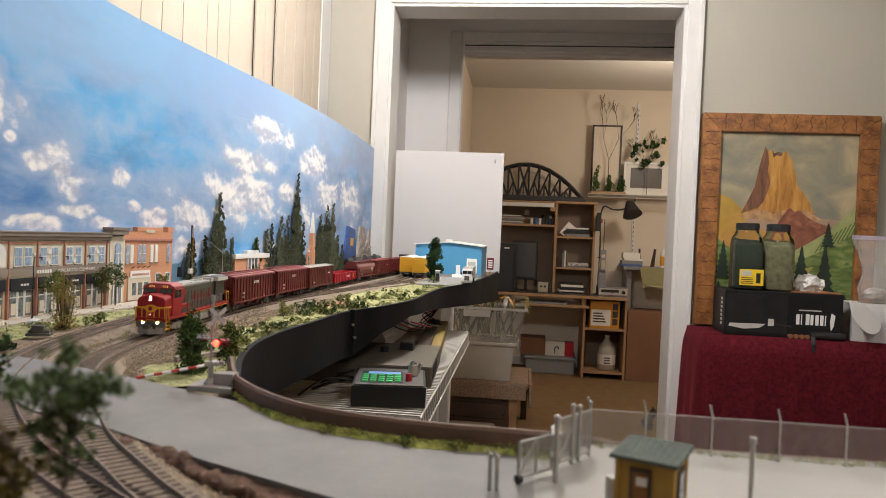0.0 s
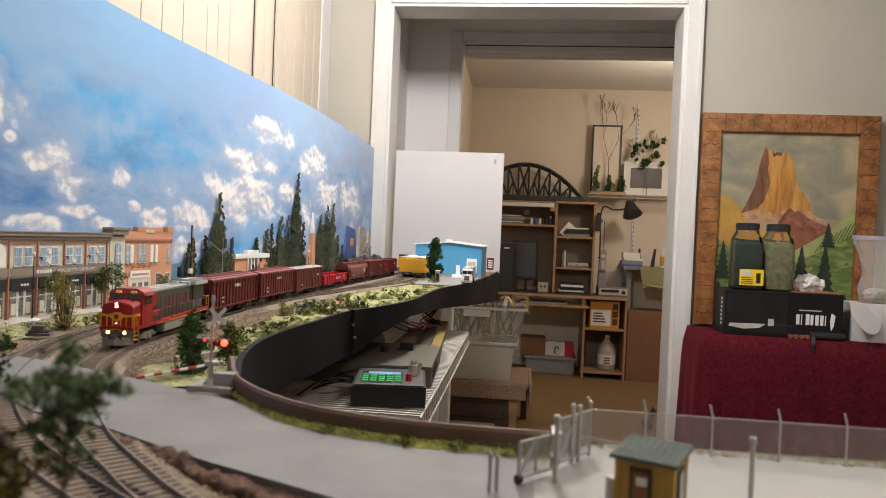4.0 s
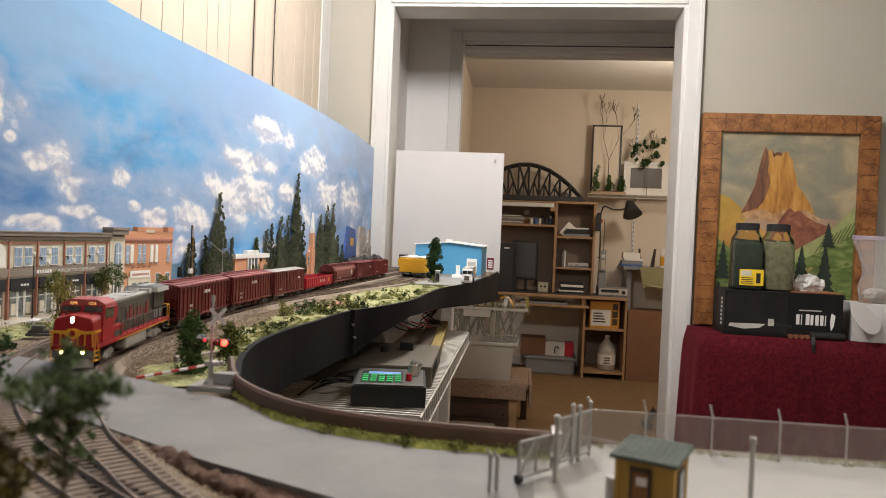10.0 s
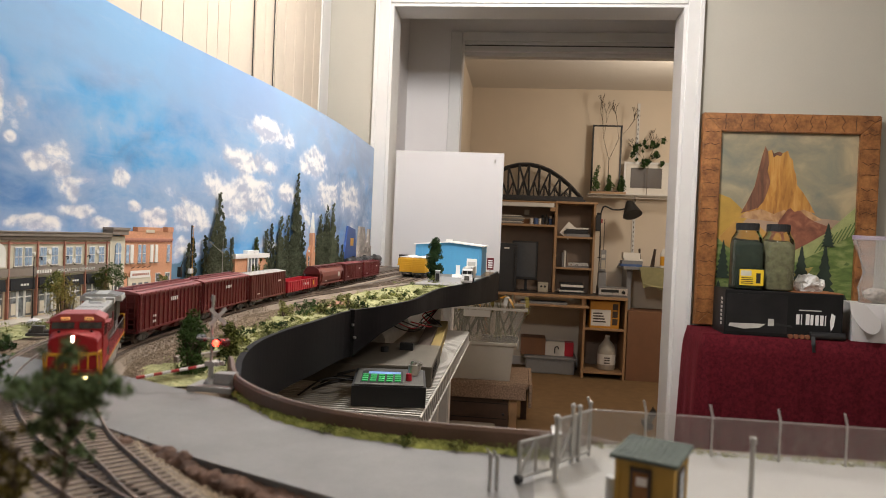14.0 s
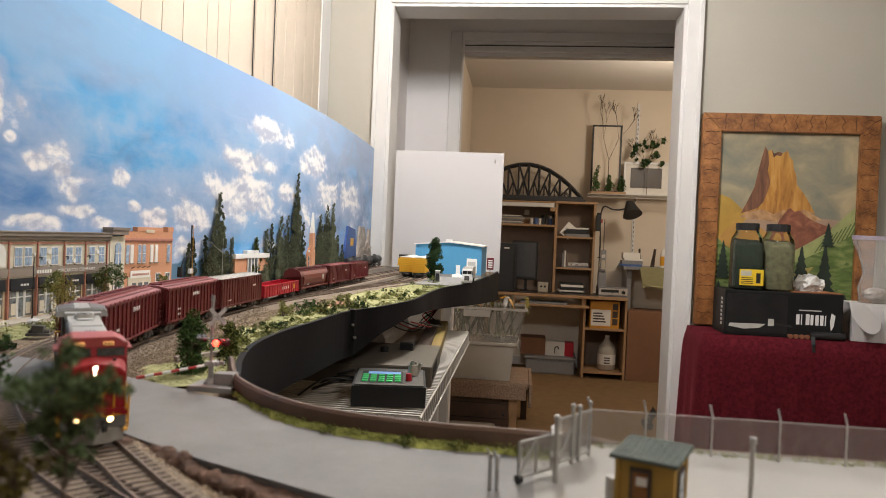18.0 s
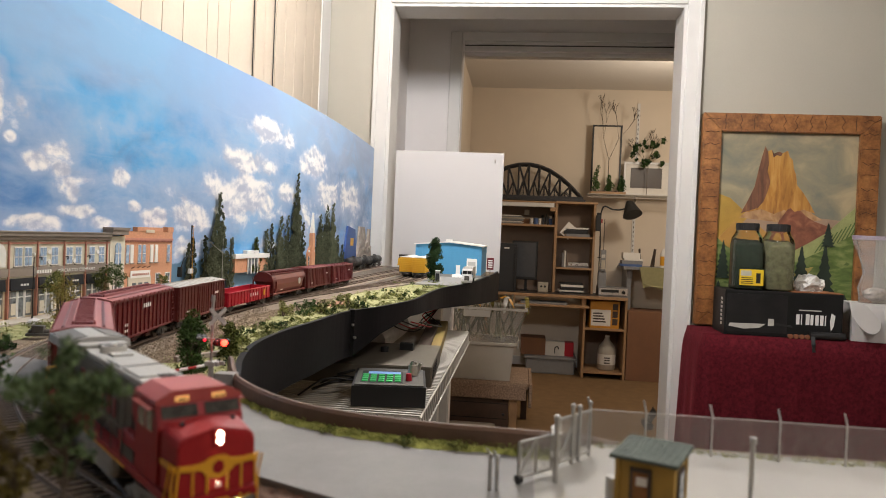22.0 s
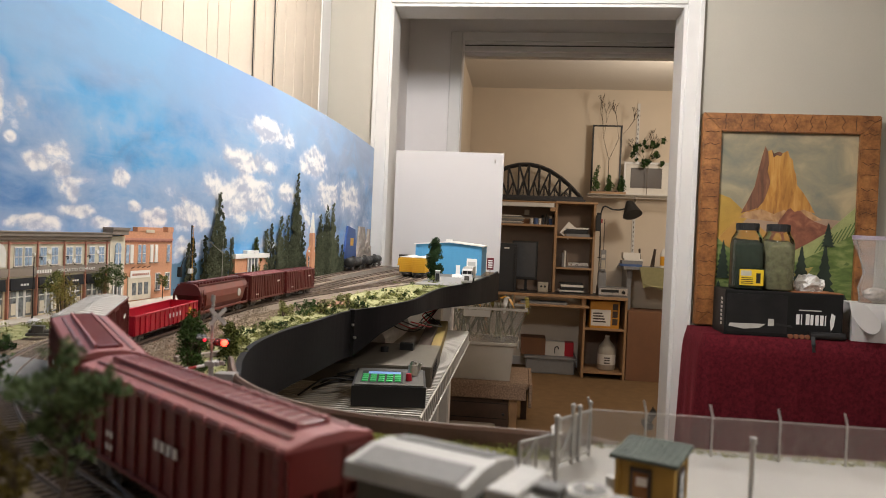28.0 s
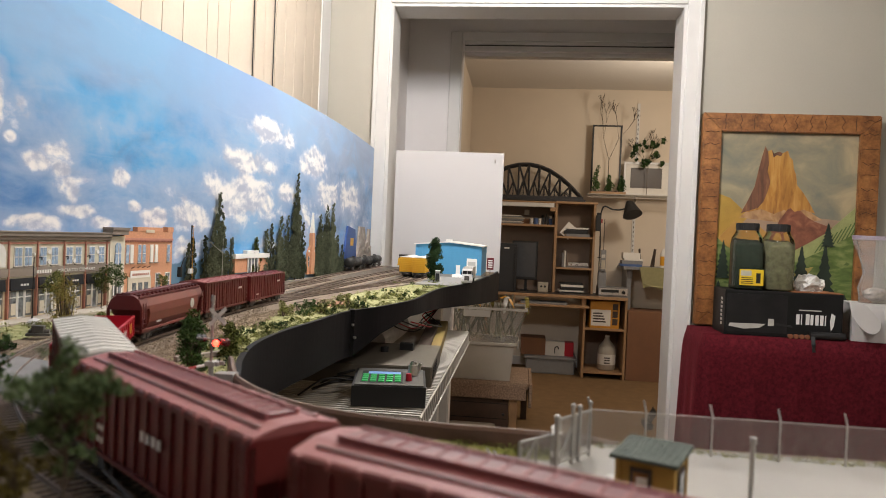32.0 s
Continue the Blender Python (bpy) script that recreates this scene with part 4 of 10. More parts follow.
engine = locomotive(LENS[0])
for o in engine.children:
    if o.data and o.name.split(".")[0] not in ("coupler",):
        o.data.transform(Matrix.Diagonal((0.93, 1, 1, 1)))
        for v in o.data.vertices:
            if 0.051 < v.co.x < 0.0995 and v.co.z > 0.0192:
                v.co.x += 0.009
            if v.co.z > 0.0195:
                v.co.z = 0.0195 + (v.co.z - 0.0195) * 1.11
    elif o.data:
        o.data.transform(Matrix.Translation((-0.007 if o.data.vertices[0].co.x > 0 else 0.007, 0, 0)))
train.append(engine)
h1 = hopper(LENS[1], "oxide red ribbed hopper car with a faded roof")
train.append(h1)
train.append(hopper(LENS[2], "oxide red ribbed hopper car with a faded roof"))
train.append(boxcar(LENS[3], "dark red double-door boxcar with a pale galvanised roof", CARDEEP, GALV, i=3))
train.append(gondola(LENS[4]))
train.append(covered_hopper(LENS[5]))
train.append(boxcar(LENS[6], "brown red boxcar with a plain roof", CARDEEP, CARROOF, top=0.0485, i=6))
train.append(boxcar(LENS[7], "oxide red ribbed boxcar at the end of the train", CARRED, CARRED, top=0.0475, i=7))

# ---- backdrop ----
BD = spline([(-.64, -0.3, 0), (-.638, 0.3, 0), (-.634, 0.75, 0), (-.632, 1.07, 0), (-.610, 1.336, 0), (-.588, 1.566, 0), (-.572, 1.844, 0), (-.566, 2.116, 0), (-.578, 2.56, 0), (-.582, 2.64, 0)], 10)


def bd_x(y, off=0.0):
    """Where the face of the backdrop stands at y."""
    return float(np.interp(y, [p.y for p in BD], [p.x for p in BD])) + off


def on_backdrop(y, z=0.0, off=0.0):
    """A pose on the backdrop's face: local x runs along it, local y out of it, z up."""
    a = math.atan2(bd_x(y + 0.01) - bd_x(y - 0.01), 0.02)
    return Matrix.Translation((bd_x(y, off), y, z)) @ Matrix.Rotation(-math.pi / 2 - a, 4, "Z")


def sky_print():
    """Printed sky: deep blue above, veils of cirrus, banks of cumulus towards the horizon."""
    m = bpy.data.materials.new("printed sky")
    m.use_nodes = True
    nt = m.node_tree
    b = nt.nodes["Principled BSDF"]
    b.inputs["Roughness"].default_value = 0.42
    L = nt.links.new
    tc = nt.nodes.new("ShaderNodeTexCoord")
    sep = nt.nodes.new("ShaderNodeSeparateXYZ")
    L(tc.outputs["Object"], sep.inputs[0])
    flat_v = nt.nodes.new("ShaderNodeCombineXYZ")
    L(sep.outputs["Y"], flat_v.inputs["X"])
    L(sep.outputs["Z"], flat_v.inputs["Y"])

    def math_node(op, a, c=None, clamp=False):
        n = nt.nodes.new("ShaderNodeMath")
        n.operation, n.use_clamp = op, clamp
        for i, v in enumerate((a, c)):
            if v is None:
                continue
            if isinstance(v, (int, float)):
                n.inputs[i].default_value = v
            else:
                L(v, n.inputs[i])
        return n.outputs[0]

    def noise_at(scale, detail=7.0, rough=0.6, stretch=(1, 1, 1), warp=0.0, shift=(0, 0, 0)):
        mp = nt.nodes.new("ShaderNodeMapping")
        mp.inputs["Scale"].default_value = stretch
        mp.inputs["Location"].default_value = shift
        L(flat_v.outputs[0], mp.inputs["Vector"])
        n = node(nt, "ShaderNodeTexNoise", Scale=scale, Detail=detail, Roughness=rough, Distortion=warp)
        L(mp.outputs[0], n.inputs["Vector"])
        return n.outputs["Fac"]

    def step(v, lo, hi):
        n = nt.nodes.new("ShaderNodeMapRange")
        n.interpolation_type = "SMOOTHSTEP"
        L(v, n.inputs["Value"])
        n.inputs["From Min"].default_value, n.inputs["From Max"].default_value = lo, hi
        return n.outputs["Result"]

    def mix(f, a, c):
        n = nt.nodes.new("ShaderNodeMix")
        n.data_type = "RGBA"
        if isinstance(f, float):
            n.inputs["Factor"].default_value = f
        else:
            L(f, n.inputs["Factor"])
        for sock, v in ((n.inputs["A"], a), (n.inputs["B"], c)):
            if isinstance(v, tuple):
                sock.default_value = (*v, 1)
            else:
                L(v, sock)
        return n.outputs["Result"]

    z = sep.outputs["Z"]
    along = sep.outputs["Y"]
    # patches of pale, turquoise and deep blue
    blue = mix(step(noise_at(3.2, 4, 0.55), 0.36, 0.64), (0.060, 0.255, 0.58), (0.045, 0.39, 0.76))
    blue = mix(math_node("MULTIPLY", step(noise_at(5.5, 5, 0.55, (0.7, 1.4, 1)), 0.50, 0.72), 0.8), blue, (0.04, 0.18, 0.48))
    low_blue = math_node("MULTIPLY", step(z, 1.34, 1.20), step(along, 1.5, 1.2))
    blue = mix(math_node("MULTIPLY", low_blue, 0.55), blue, (0.035, 0.165, 0.44))
    # heavier slate blue weather towards the far end
    far_end = math_node("MULTIPLY", step(along, 1.45, 2.2), step(noise_at(7.0, 7, 0.62, (0.8, 1.2, 1), 0.4), 0.28, 0.58))
    blue = mix(math_node("MULTIPLY", far_end, 0.8), blue, (0.085, 0.135, 0.30))
    # drawn-out cirrus veils in two sizes
    veil = math_node("MULTIPLY", step(noise_at(3.0, 9, 0.64, (0.55, 2.4, 1), 0.7), 0.44, 0.76), 0.50)
    sky = mix(veil, blue, (0.28, 0.47, 0.71))
    wisps = math_node("MULTIPLY", step(noise_at(9.0, 10, 0.66, (0.5, 2.6, 1), 0.9), 0.52, 0.78), 0.34)
    sky = mix(wisps, sky, (0.50, 0.60, 0.76))
    # soft grey-violet cloud masses low over the horizon
    soft = math_node("MULTIPLY", step(noise_at(5.5, 9, 0.62, (0.85, 1.3, 1), 0.4), 0.43, 0.64), step(z, 1.50, 1.22))
    sky = mix(math_node("MULTIPLY", soft, 0.55), sky, (0.36, 0.46, 0.64))
    dark_soft = math_node("MULTIPLY", step(noise_at(8.5, 8, 0.62, (0.8, 1.5, 1), 0.5), 0.52, 0.70), step(z, 1.42, 1.20))
    sky = mix(math_node("MULTIPLY", dark_soft, 0.7), sky, (0.10, 0.21, 0.44))
    # named cumulus banks: centre along the wall, height, half width, half height
    banks = [(0.84, 1.243, .026, .013), (0.893, 1.236, .024, .014), (0.791, 1.269, .012, .008), (0.765, 1.31, .016, .036), (1.031, 1.238, .022, .014),
             (0.837, 1.163, .055, .013), (0.917, 1.182, .040, .012), (1.129, 1.179, .046, .016), (1.453, 1.311, .12, .026), (1.556, 1.393, .12, .031),
             (1.46, 1.235, .16, .052), (1.839, 1.352, .10, .043), (1.983, 1.277, .10, .049), (2.242, 1.285, .14, .048), (1.243, 1.183, .067, .028), (0.70, 1.175, .030, .014), (0.99, 1.165, .030, .010), (1.07, 1.195, .018, .010), (1.35, 1.20, .05, .018), (1.66, 1.26, .06, .03)]
    fluff = noise_at(15.0, 9, 0.58, (0.85, 1.15, 1), 0.15)
    raised = noise_at(15.0, 9, 0.58, (0.85, 1.15, 1), 0.15, (0.004, 0.012, 0))
    total = None
    for y0, z0, w, h in banks:
        du = math_node("DIVIDE", math_node("SUBTRACT", along, y0), w)
        dv = math_node("DIVIDE", math_node("SUBTRACT", z, z0), h)
        r = math_node("SQRT", math_node("ADD", math_node("MULTIPLY", du, du), math_node("MULTIPLY", dv, dv)))
        one = math_node("SUBTRACT", 1.25, r)
        total = one if total is None else math_node("MAXIMUM", total, one)
    mass = math_node("ADD", total, math_node("MULTIPLY", math_node("SUBTRACT", fluff, 0.5), 2.6))
    # stray cloudlets beyond the banks
    stray = math_node("ADD", math_node("MULTIPLY", math_node("SUBTRACT", noise_at(9.0, 8, 0.58, (0.7, 1.25, 1), 0.2), 0.61), 6.0), math_node("MULTIPLY", step(z, 1.36, 1.20), 0.35))
    mass = math_node("MAXIMUM", mass, math_node("MULTIPLY", stray, step(z, 1.42, 1.30)))
    halo = step(mass, -1.1, 0.35)
    core = step(mass, 0.10, 0.62)
    # puffs lit from above, grey-blue underneath
    lit = step(math_node("SUBTRACT", fluff, raised), -0.10, 0.09)
    white = mix(lit, (0.42, 0.47, 0.60), (0.93, 0.91, 0.90))
    sky = mix(math_node("MULTIPLY", halo, 0.6), sky, (0.42, 0.51, 0.67))
    sky = mix(math_node("MULTIPLY", core, 0.95), sky, white)
    # far blue hills by the horizon
    ridge = math_node("ADD", math_node("MULTIPLY", noise_at(14.0, 4, 0.5, (1, 0, 1)), 0.05), 1.078)
    hill = math_node("MULTIPLY", step(math_node("SUBTRACT", ridge, z), 0.0, 0.003), 1.0)
    sky = mix(hill, sky, (0.10, 0.20, 0.30))
    L(sky, b.inputs["Base Color"])
    return m


SKY_M = sky_print()
bm = sweep(bmesh.new(), [(p.x, p.y, 1.27) for p in BD], [(-0.004, -0.235), (0, -0.235), (0, 0.23), (-0.004, 0.23)])
setting("backdrop", bm, SKY_M, "curved printed backdrop of blue sky and clouds", "backdrop")
solid("foam_board", boxes((-0.505, -0.078, 2.70, 2.706, 1.034, 1.503), bevel=0.001), WHITE_BOARD, "plain white foam board standing at the end of the layout", "board")
hook = bmesh.new()
tube(hook, (-0.112, 2.693, 1.476), (-0.112, 2.70, 1.476), 0.004, seg=12)
tube(hook, (-0.112, 2.696, 1.474), (-0.112, 2.696, 1.464), 0.0018, seg=8)
solid("push_pin", hook, STEEL, "small steel push pin in the white board", "pin")

# ---- town row at the foot of the backdrop ----
TAUPE = mat("taupe stucco", (0.62, 0.575, 0.455), 0.8, vary=0.1, scale=60, bump=0.1)
BROWNTRIM = mat("brown cornice paint", (0.26, 0.215, 0.18), 0.7, vary=0.12, scale=80)
RUST = mat("brick red pilaster", (0.45, 0.20, 0.145), 0.75, vary=0.15, scale=120)
AWNING = mat("black awning cloth", (0.010, 0.010, 0.012), 0.8)
WINBLUE = mat("pale blue window glass", (0.32, 0.42, 0.56), 0.15, vary=0.35, scale=160, bump=0)
WINWHITE = mat("white window frame", (0.82, 0.80, 0.76), 0.6, vary=0.05, bump=0)
# pale blotches in the glass colour stand in for reflections
SHOPGLASS = mat("dark shop glass with painted reflections", (0.06, 0.07, 0.08), 0.12, vary=0.8, scale=170, bump=0, second=(0.34, 0.36, 0.37))
ORANGE = mat("orange brick", (0.60, 0.295, 0.165), 0.8, vary=0.22, scale=300, bump=0.4, fine=1200)
CREAM = mat("cream shop front", (0.62, 0.56, 0.44), 0.7, vary=0.08, scale=80)
TANWALL = mat("tan storefront", (0.68, 0.55, 0.38), 0.7, vary=0.1, scale=80)


def window(parent, x, z, w, h, d, glassm=WINBLUE, mull=True, name="window"):
    """A sash window standing proud of its facade: frame, sill, pane and glazing bars."""
    e = part(name, boxes((x, x + w, d, d + 0.0008, z, z + h)), WINWHITE, parent)
    g = 0.08 * w
    cells = [(x + g, x + w / 2 - g / 2), (x + w / 2 + g / 2, x + w - g)] if mull else [(x + g, x + w - g)]
    for a, b in cells:
        for lo, hi in ((z + g, z + h / 2 - g / 2), (z + h / 2 + g / 2, z + h - g)):
            part("pane", boxes((a, b, d + 0.0008, d + 0.0012, lo, hi)), glassm, e)
    part("window_sill", boxes((x - 0.001, x + w + 0.001, d, d + 0.0022, z - 0.0016, z)), BROWNTRIM, e)
    return e


# local x runs towards the camera end of the wall (decreasing world y)
merc = thing("mercantile_building", "two-storey taupe mercantile building with red pilasters and black awnings", "building", on_backdrop(1.028, 1.036, 0.0005))
W = 0.30
part("wall", boxes((0.038, W, 0, 0.010, 0.055, 0.104)), TAUPE, merc)
part("lower_wall", boxes((0.038, W, 0, 0.008, 0, 0.055)), TANWALL, merc)
part("cornice", boxes((0.038, W, 0, 0.0135, 0.104, 0.1085), (0.038, W, 0, 0.0155, 0.1085, 0.1135), bevel=0.0006), BROWNTRIM, merc)
part("parapet_cap", boxes((0.038, W, 0, 0.0165, 0.1135, 0.1150)), BROWNTRIM, merc)
for k in range(38):
    x = 0.041 + k * 0.0068
    part("bracket", boxes((x, x + 0.0028, 0.0100, 0.0128, 0.1040, 0.1085), bevel=0.0003), BROWNTRIM, merc)
part("red_course", boxes((0.038, W, 0.010, 0.0112, 0.0985, 0.1008)), RUST, merc)
sign = part("name_band", boxes((0.038, W, 0.010, 0.0118, 0.0575, 0.0680)), BROWNTRIM, merc)
for x in (0.044, 0.0935, 0.139, 0.1905, 0.2400, 0.285):
    part("pilaster", boxes((x, x + 0.0020, 0.008, 0.0122, 0, 0.1020), bevel=0.0004), RUST, merc)
text = bpy.data.curves.new("name_letters", "FONT")
text.body, text.size, text.extrude, text.align_x, text.space_character = "MERCANTILE COMPANY", 0.0062, 0.0003, "CENTER", 1.22
text_ob = bpy.data.objects.new("name_letters", text)
scene.collection.objects.link(text_ob)
bpy.context.view_layer.update()
tm = bpy.data.meshes.new_from_object(text_ob.evaluated_get(bpy.context.evaluated_depsgraph_get()))
bpy.data.objects.remove(text_ob)
tm.materials.append(WINWHITE)
letters = new("name_letters", tm)
letters.parent = merc
letters.matrix_basis = Matrix.Translation((0.115, 0.0124, 0.0600)) @ Matrix.Rotation(math.pi, 4, "Z") @ Matrix.Rotation(math.pi / 2, 4, "X")
letters["label"] = "pale raised sign letters"
for k in range(6):
    part("sign_mark", boxes((0.166 + k * 0.0048, 0.1692 + k * 0.0048, 0.0118, 0.0124, 0.0600, 0.0644)), WINWHITE, merc)
for x in (0.051, 0.0735, 0.1035, 0.1225, 0.1520, 0.1740, 0.2010, 0.2180):
    window(merc, x, 0.0700, 0.0135, 0.0245, 0.010)
for x, z in ((0.0672, 0.0865), (0.1190, 0.0745), (0.1690, 0.0880), (0.1690, 0.0745)):
    part("oval_sign", tube(bmesh.new(), (x, 0.0100, z), (x, 0.0116, z), 0.0032, seg=16), WINWHITE, merc, "small white oval sign")
for x in (0.0905, 0.1375, 0.1885):
    part("wall_lamp", tubes([((x, 0.010, 0.0800), (x, 0.0150, 0.0815)), ((x, 0.0150, 0.0815), (x, 0.0150, 0.0770))], 0.0008, 6), BLACKP, merc)
for x, w in ((0.049, 0.042), (0.099, 0.038), (0.145, 0.043), (0.196, 0.042), (0.246, 0.036)):
    aw = bmesh.new()
    prism(aw, [(0.008, 0.0545), (0.0118, 0.0545), (0.0128, 0.0400), (0.0108, 0.0400), (0.008, 0.0410)], x, x + w, "x")
    part("awning", aw, AWNING, merc, "black flat sign awning")
    for k in range(3):
        part("awning_sign", boxes((x + 0.012 + 0.005 * k, x + 0.0155 + 0.005 * k, 0.0126, 0.0131, 0.0455, 0.0480)), WINWHITE, merc)
    front = part("shop_front", boxes((x + 0.001, x + w - 0.001, 0.008, 0.0095, 0.003, 0.039)), SHOPGLASS, merc, "dark shop window with white door frames")
    for f in (0.05, 0.33, 0.38, 0.62, 0.67, 0.94):
        part("frame_bar", boxes((x + w * f, x + w * f + 0.0011, 0.0095, 0.0104, 0.003, 0.039)), WINWHITE if 0.3 < f < 0.7 else BROWNTRIM, front)
    part("door_sill", boxes((x + w * 0.33, x + w * 0.67, 0.0095, 0.0104, 0.003, 0.006)), WINWHITE, front)
    part("transom_bar", boxes((x + 0.001, x + w - 0.001, 0.0095, 0.0102, 0.0305, 0.0316)), WINWHITE, front)
    for f in (0.09, 0.70):
        part("display_panel", boxes((x + w * f, x + w * (f + 0.19), 0.0095, 0.0099, 0.009, 0.0235)), CREAM, front, "pale window display")
    part("stall_riser", boxes((x + 0.001, x + w * 0.33, 0.0095, 0.0108, 0.001, 0.0065), (x + w * 0.68, x + w - 0.001, 0.0095, 0.0108, 0.001, 0.0065)), TANWALL, front)
# corner tower with an arched window
part("tower", boxes((0.0, 0.038, 0, 0.0115, 0, 0.1100)), TAUPE, merc)
part("tower_cornice", boxes((-0.002, 0.040, 0, 0.0165, 0.1120, 0.1190), (-0.003, 0.041, 0, 0.0180, 0.1190, 0.1220), bevel=0.0006), BROWNTRIM, merc)
part("tower_cap", boxes((-0.003, 0.041, 0, 0.0180, 0.1220, 0.1235)), BROWNTRIM, merc)


def arched(parent, x, z, w, h, d, glassm):
    bm_ = bmesh.new()
    pts = [(x, z), (x + w, z)] + [(x + w / 2 + w / 2 * math.cos(math.pi * k / 10), z + h - w / 2 + w / 2 * math.sin(math.pi * k / 10)) for k in range(11)]
    prism(bm_, pts, d, d + 0.0012, "y")
    e = part("arched_window", bm_, glassm, parent)
    part("glazing_bar", boxes((x + w / 2 - 0.0006, x + w / 2 + 0.0006, d + 0.0012, d + 0.0016, z, z + h), (x, x + w, d + 0.0012, d + 0.0016, z + h * 0.5, z + h * 0.5 + 0.001)), WINWHITE, e)


arched(merc, 0.011, 0.066, 0.015, 0.034, 0.0115, WINBLUE)
arched(merc, 0.246, 0.070, 0.026, 0.030, 0.010, WINWHITE)
part("tower_door", boxes((0.008, 0.030, 0.0115, 0.0128, 0.001, 0.033)), SHOPGLASS, merc)
for x in (0.008, 0.0185, 0.029):
    part("door_post", boxes((x, x + 0.0016, 0.0128, 0.0138, 0.001, 0.033)), WINWHITE, merc)

brick = thing("brick_building", "two-storey orange brick building with white upper windows", "building", on_backdrop(1.166, 1.036, 0.0005))
part("wall", boxes((0, 0.134, 0, 0.010, 0, 0.118)), ORANGE, brick)
part("parapet", boxes((0.03, 0.10, 0, 0.0105, 0.118, 0.1255), (-0.001, 0.016, 0, 0.0110, 0.118, 0.1270), bevel=0.0005), ORANGE, brick)
part("dentil_course", boxes((0.0, 0.134, 0.010, 0.0118, 0.1035, 0.1070), bevel=0.0004), RUST, brick)
for k in range(30):
    part("dentil", boxes((0.002 + k * 0.0044, 0.0042 + k * 0.0044, 0.010, 0.0116, 0.1005, 0.1035)), RUST, brick)
part("name_tablet", boxes((0.055, 0.078, 0.0105, 0.0112, 0.1165, 0.1215)), CREAM, brick)
for x in (0.008, 0.043, 0.056, 0.077, 0.089, 0.109, 0.120):
    window(brick, x, 0.0665, 0.0085, 0.0300, 0.010, WINWHITE if x in (0.043, 0.056, 0.109) else WINBLUE, mull=False)
sf = part("shop_front", boxes((0.062, 0.122, 0.010, 0.0120, 0.006, 0.0440)), CREAM, brick, "cream shop front with a sign board")
part("sign_board", boxes((0.066, 0.118, 0.0120, 0.0128, 0.0420, 0.0540)), WINWHITE, sf)
for k in range(9):
    part("sign_mark", boxes((0.070 + k * 0.005, 0.0732 + k * 0.005, 0.0128, 0.0132, 0.0460, 0.0495)), RUST, sf)
for x in (0.070, 0.086, 0.102):
    part("pane", boxes((x, x + 0.010, 0.0120, 0.0124, 0.014, 0.034)), SHOPGLASS, sf)
for x in (0.006, 0.034):
    window(brick, x, 0.018, 0.014, 0.030, 0.010, SHOPGLASS)
for k in range(4):
    part("wall_lamp", tubes([((0.07 + k * 0.014, 0.010, 0.058), (0.07 + k * 0.014, 0.016, 0.061))], 0.0006, 6), BLACKP, brick)

flatroof = thing("flat_roof_building", "low white-roofed building with brown brick wings", "building", on_backdrop(1.545, 1.060, 0.0005))
part("wall", boxes((0, 0.155, 0, 0.008, 0.012, 0.048)), ORANGE, flatroof)
part("roof_band", boxes((-0.003, 0.158, 0, 0.011, 0.042, 0.052), (0.05, 0.105, 0, 0.010, 0.052, 0.059), bevel=0.0006), WINWHITE, flatroof)
part("glass_front", boxes((0.055, 0.100, 0.008, 0.0095, 0.012, 0.042)), SHOPGLASS, flatroof)
for x in (0.053, 0.070, 0.084, 0.100):
    part("post", boxes((x, x + 0.003, 0.0095, 0.0110, 0.008, 0.042)), WINWHITE, flatroof)

church = thing("church", "slender brick church tower with a white spire", "church", on_backdrop(1.835, 1.050, 0.0005))
part("tower", boxes((-0.0095, 0.0095, 0, 0.010, 0, 0.112)), ORANGE, church)
part("tower_base", boxes((-0.014, 0.014, 0, 0.0105, 0, 0.060), bevel=0.0006), ORANGE, church)
part("belfry", boxes((-0.0075, 0.0075, 0, 0.009, 0.112, 0.128), bevel=0.001), WINWHITE, church)
part("spire", prism(bmesh.new(), [(-0.0075, 0.128), (0.0075, 0.128), (0, 0.168)], 0.002, 0.008, "y"), WINWHITE, church)
part("nave", prism(bmesh.new(), [(-0.030, 0), (0.030, 0), (0.030, 0.056), (0, 0.090), (-0.030, 0.056)], 0, 0.0045, "y"), ORANGE, church)
for x in (-0.026, 0.017):
    part("gable_trim", boxes((x, x + 0.009, 0.0045, 0.0060, 0.060, 0.066)), WINWHITE, church)
    arched(church, x, 0.020, 0.008, 0.030, 0.0045, SHOPGLASS)

# blue grain silo and grey stone works at the far end of the backdrop
silo = thing("blue_tower", "tall deep blue industrial tower with an orange mark", "tower", on_backdrop(2.25, 1.045, 0.0005))
part("wall", prism(bmesh.new(), [(0.11, 0), (-0.10, 0), (-0.06, 0.135), (0.05, 0.145)], 0, 0.006, "y"), mat("deep blue paint", (0.02, 0.07, 0.26), 0.5, vary=0.15, scale=60), silo)
part("emblem", boxes((-0.035, 0.010, 0.006, 0.0066, 0.080, 0.105)), YELLOW, silo)
STONE = mat("pale grey stonework", (0.36, 0.31, 0.27), 0.9, vary=0.4, scale=70, bump=0.8, fine=500)
works = thing("stone_works", "weathered pale grey stone works tower", "tower", on_backdrop(2.48, 1.040, 0.0006))
sw = bmesh.new()
prism(sw, [(0.15, 0), (-0.13, 0), (-0.13, 0.05), (-0.10, 0.09), (-0.10, 0.145), (-0.065, 0.145), (-0.060, 0.10), (-0.02, 0.09), (0.0, 0.13), (0.02, 0.150), (0.10, 0.152), (0.12, 0.07)], 0, 0.008, "y")
part("wall", sw, STONE, works)
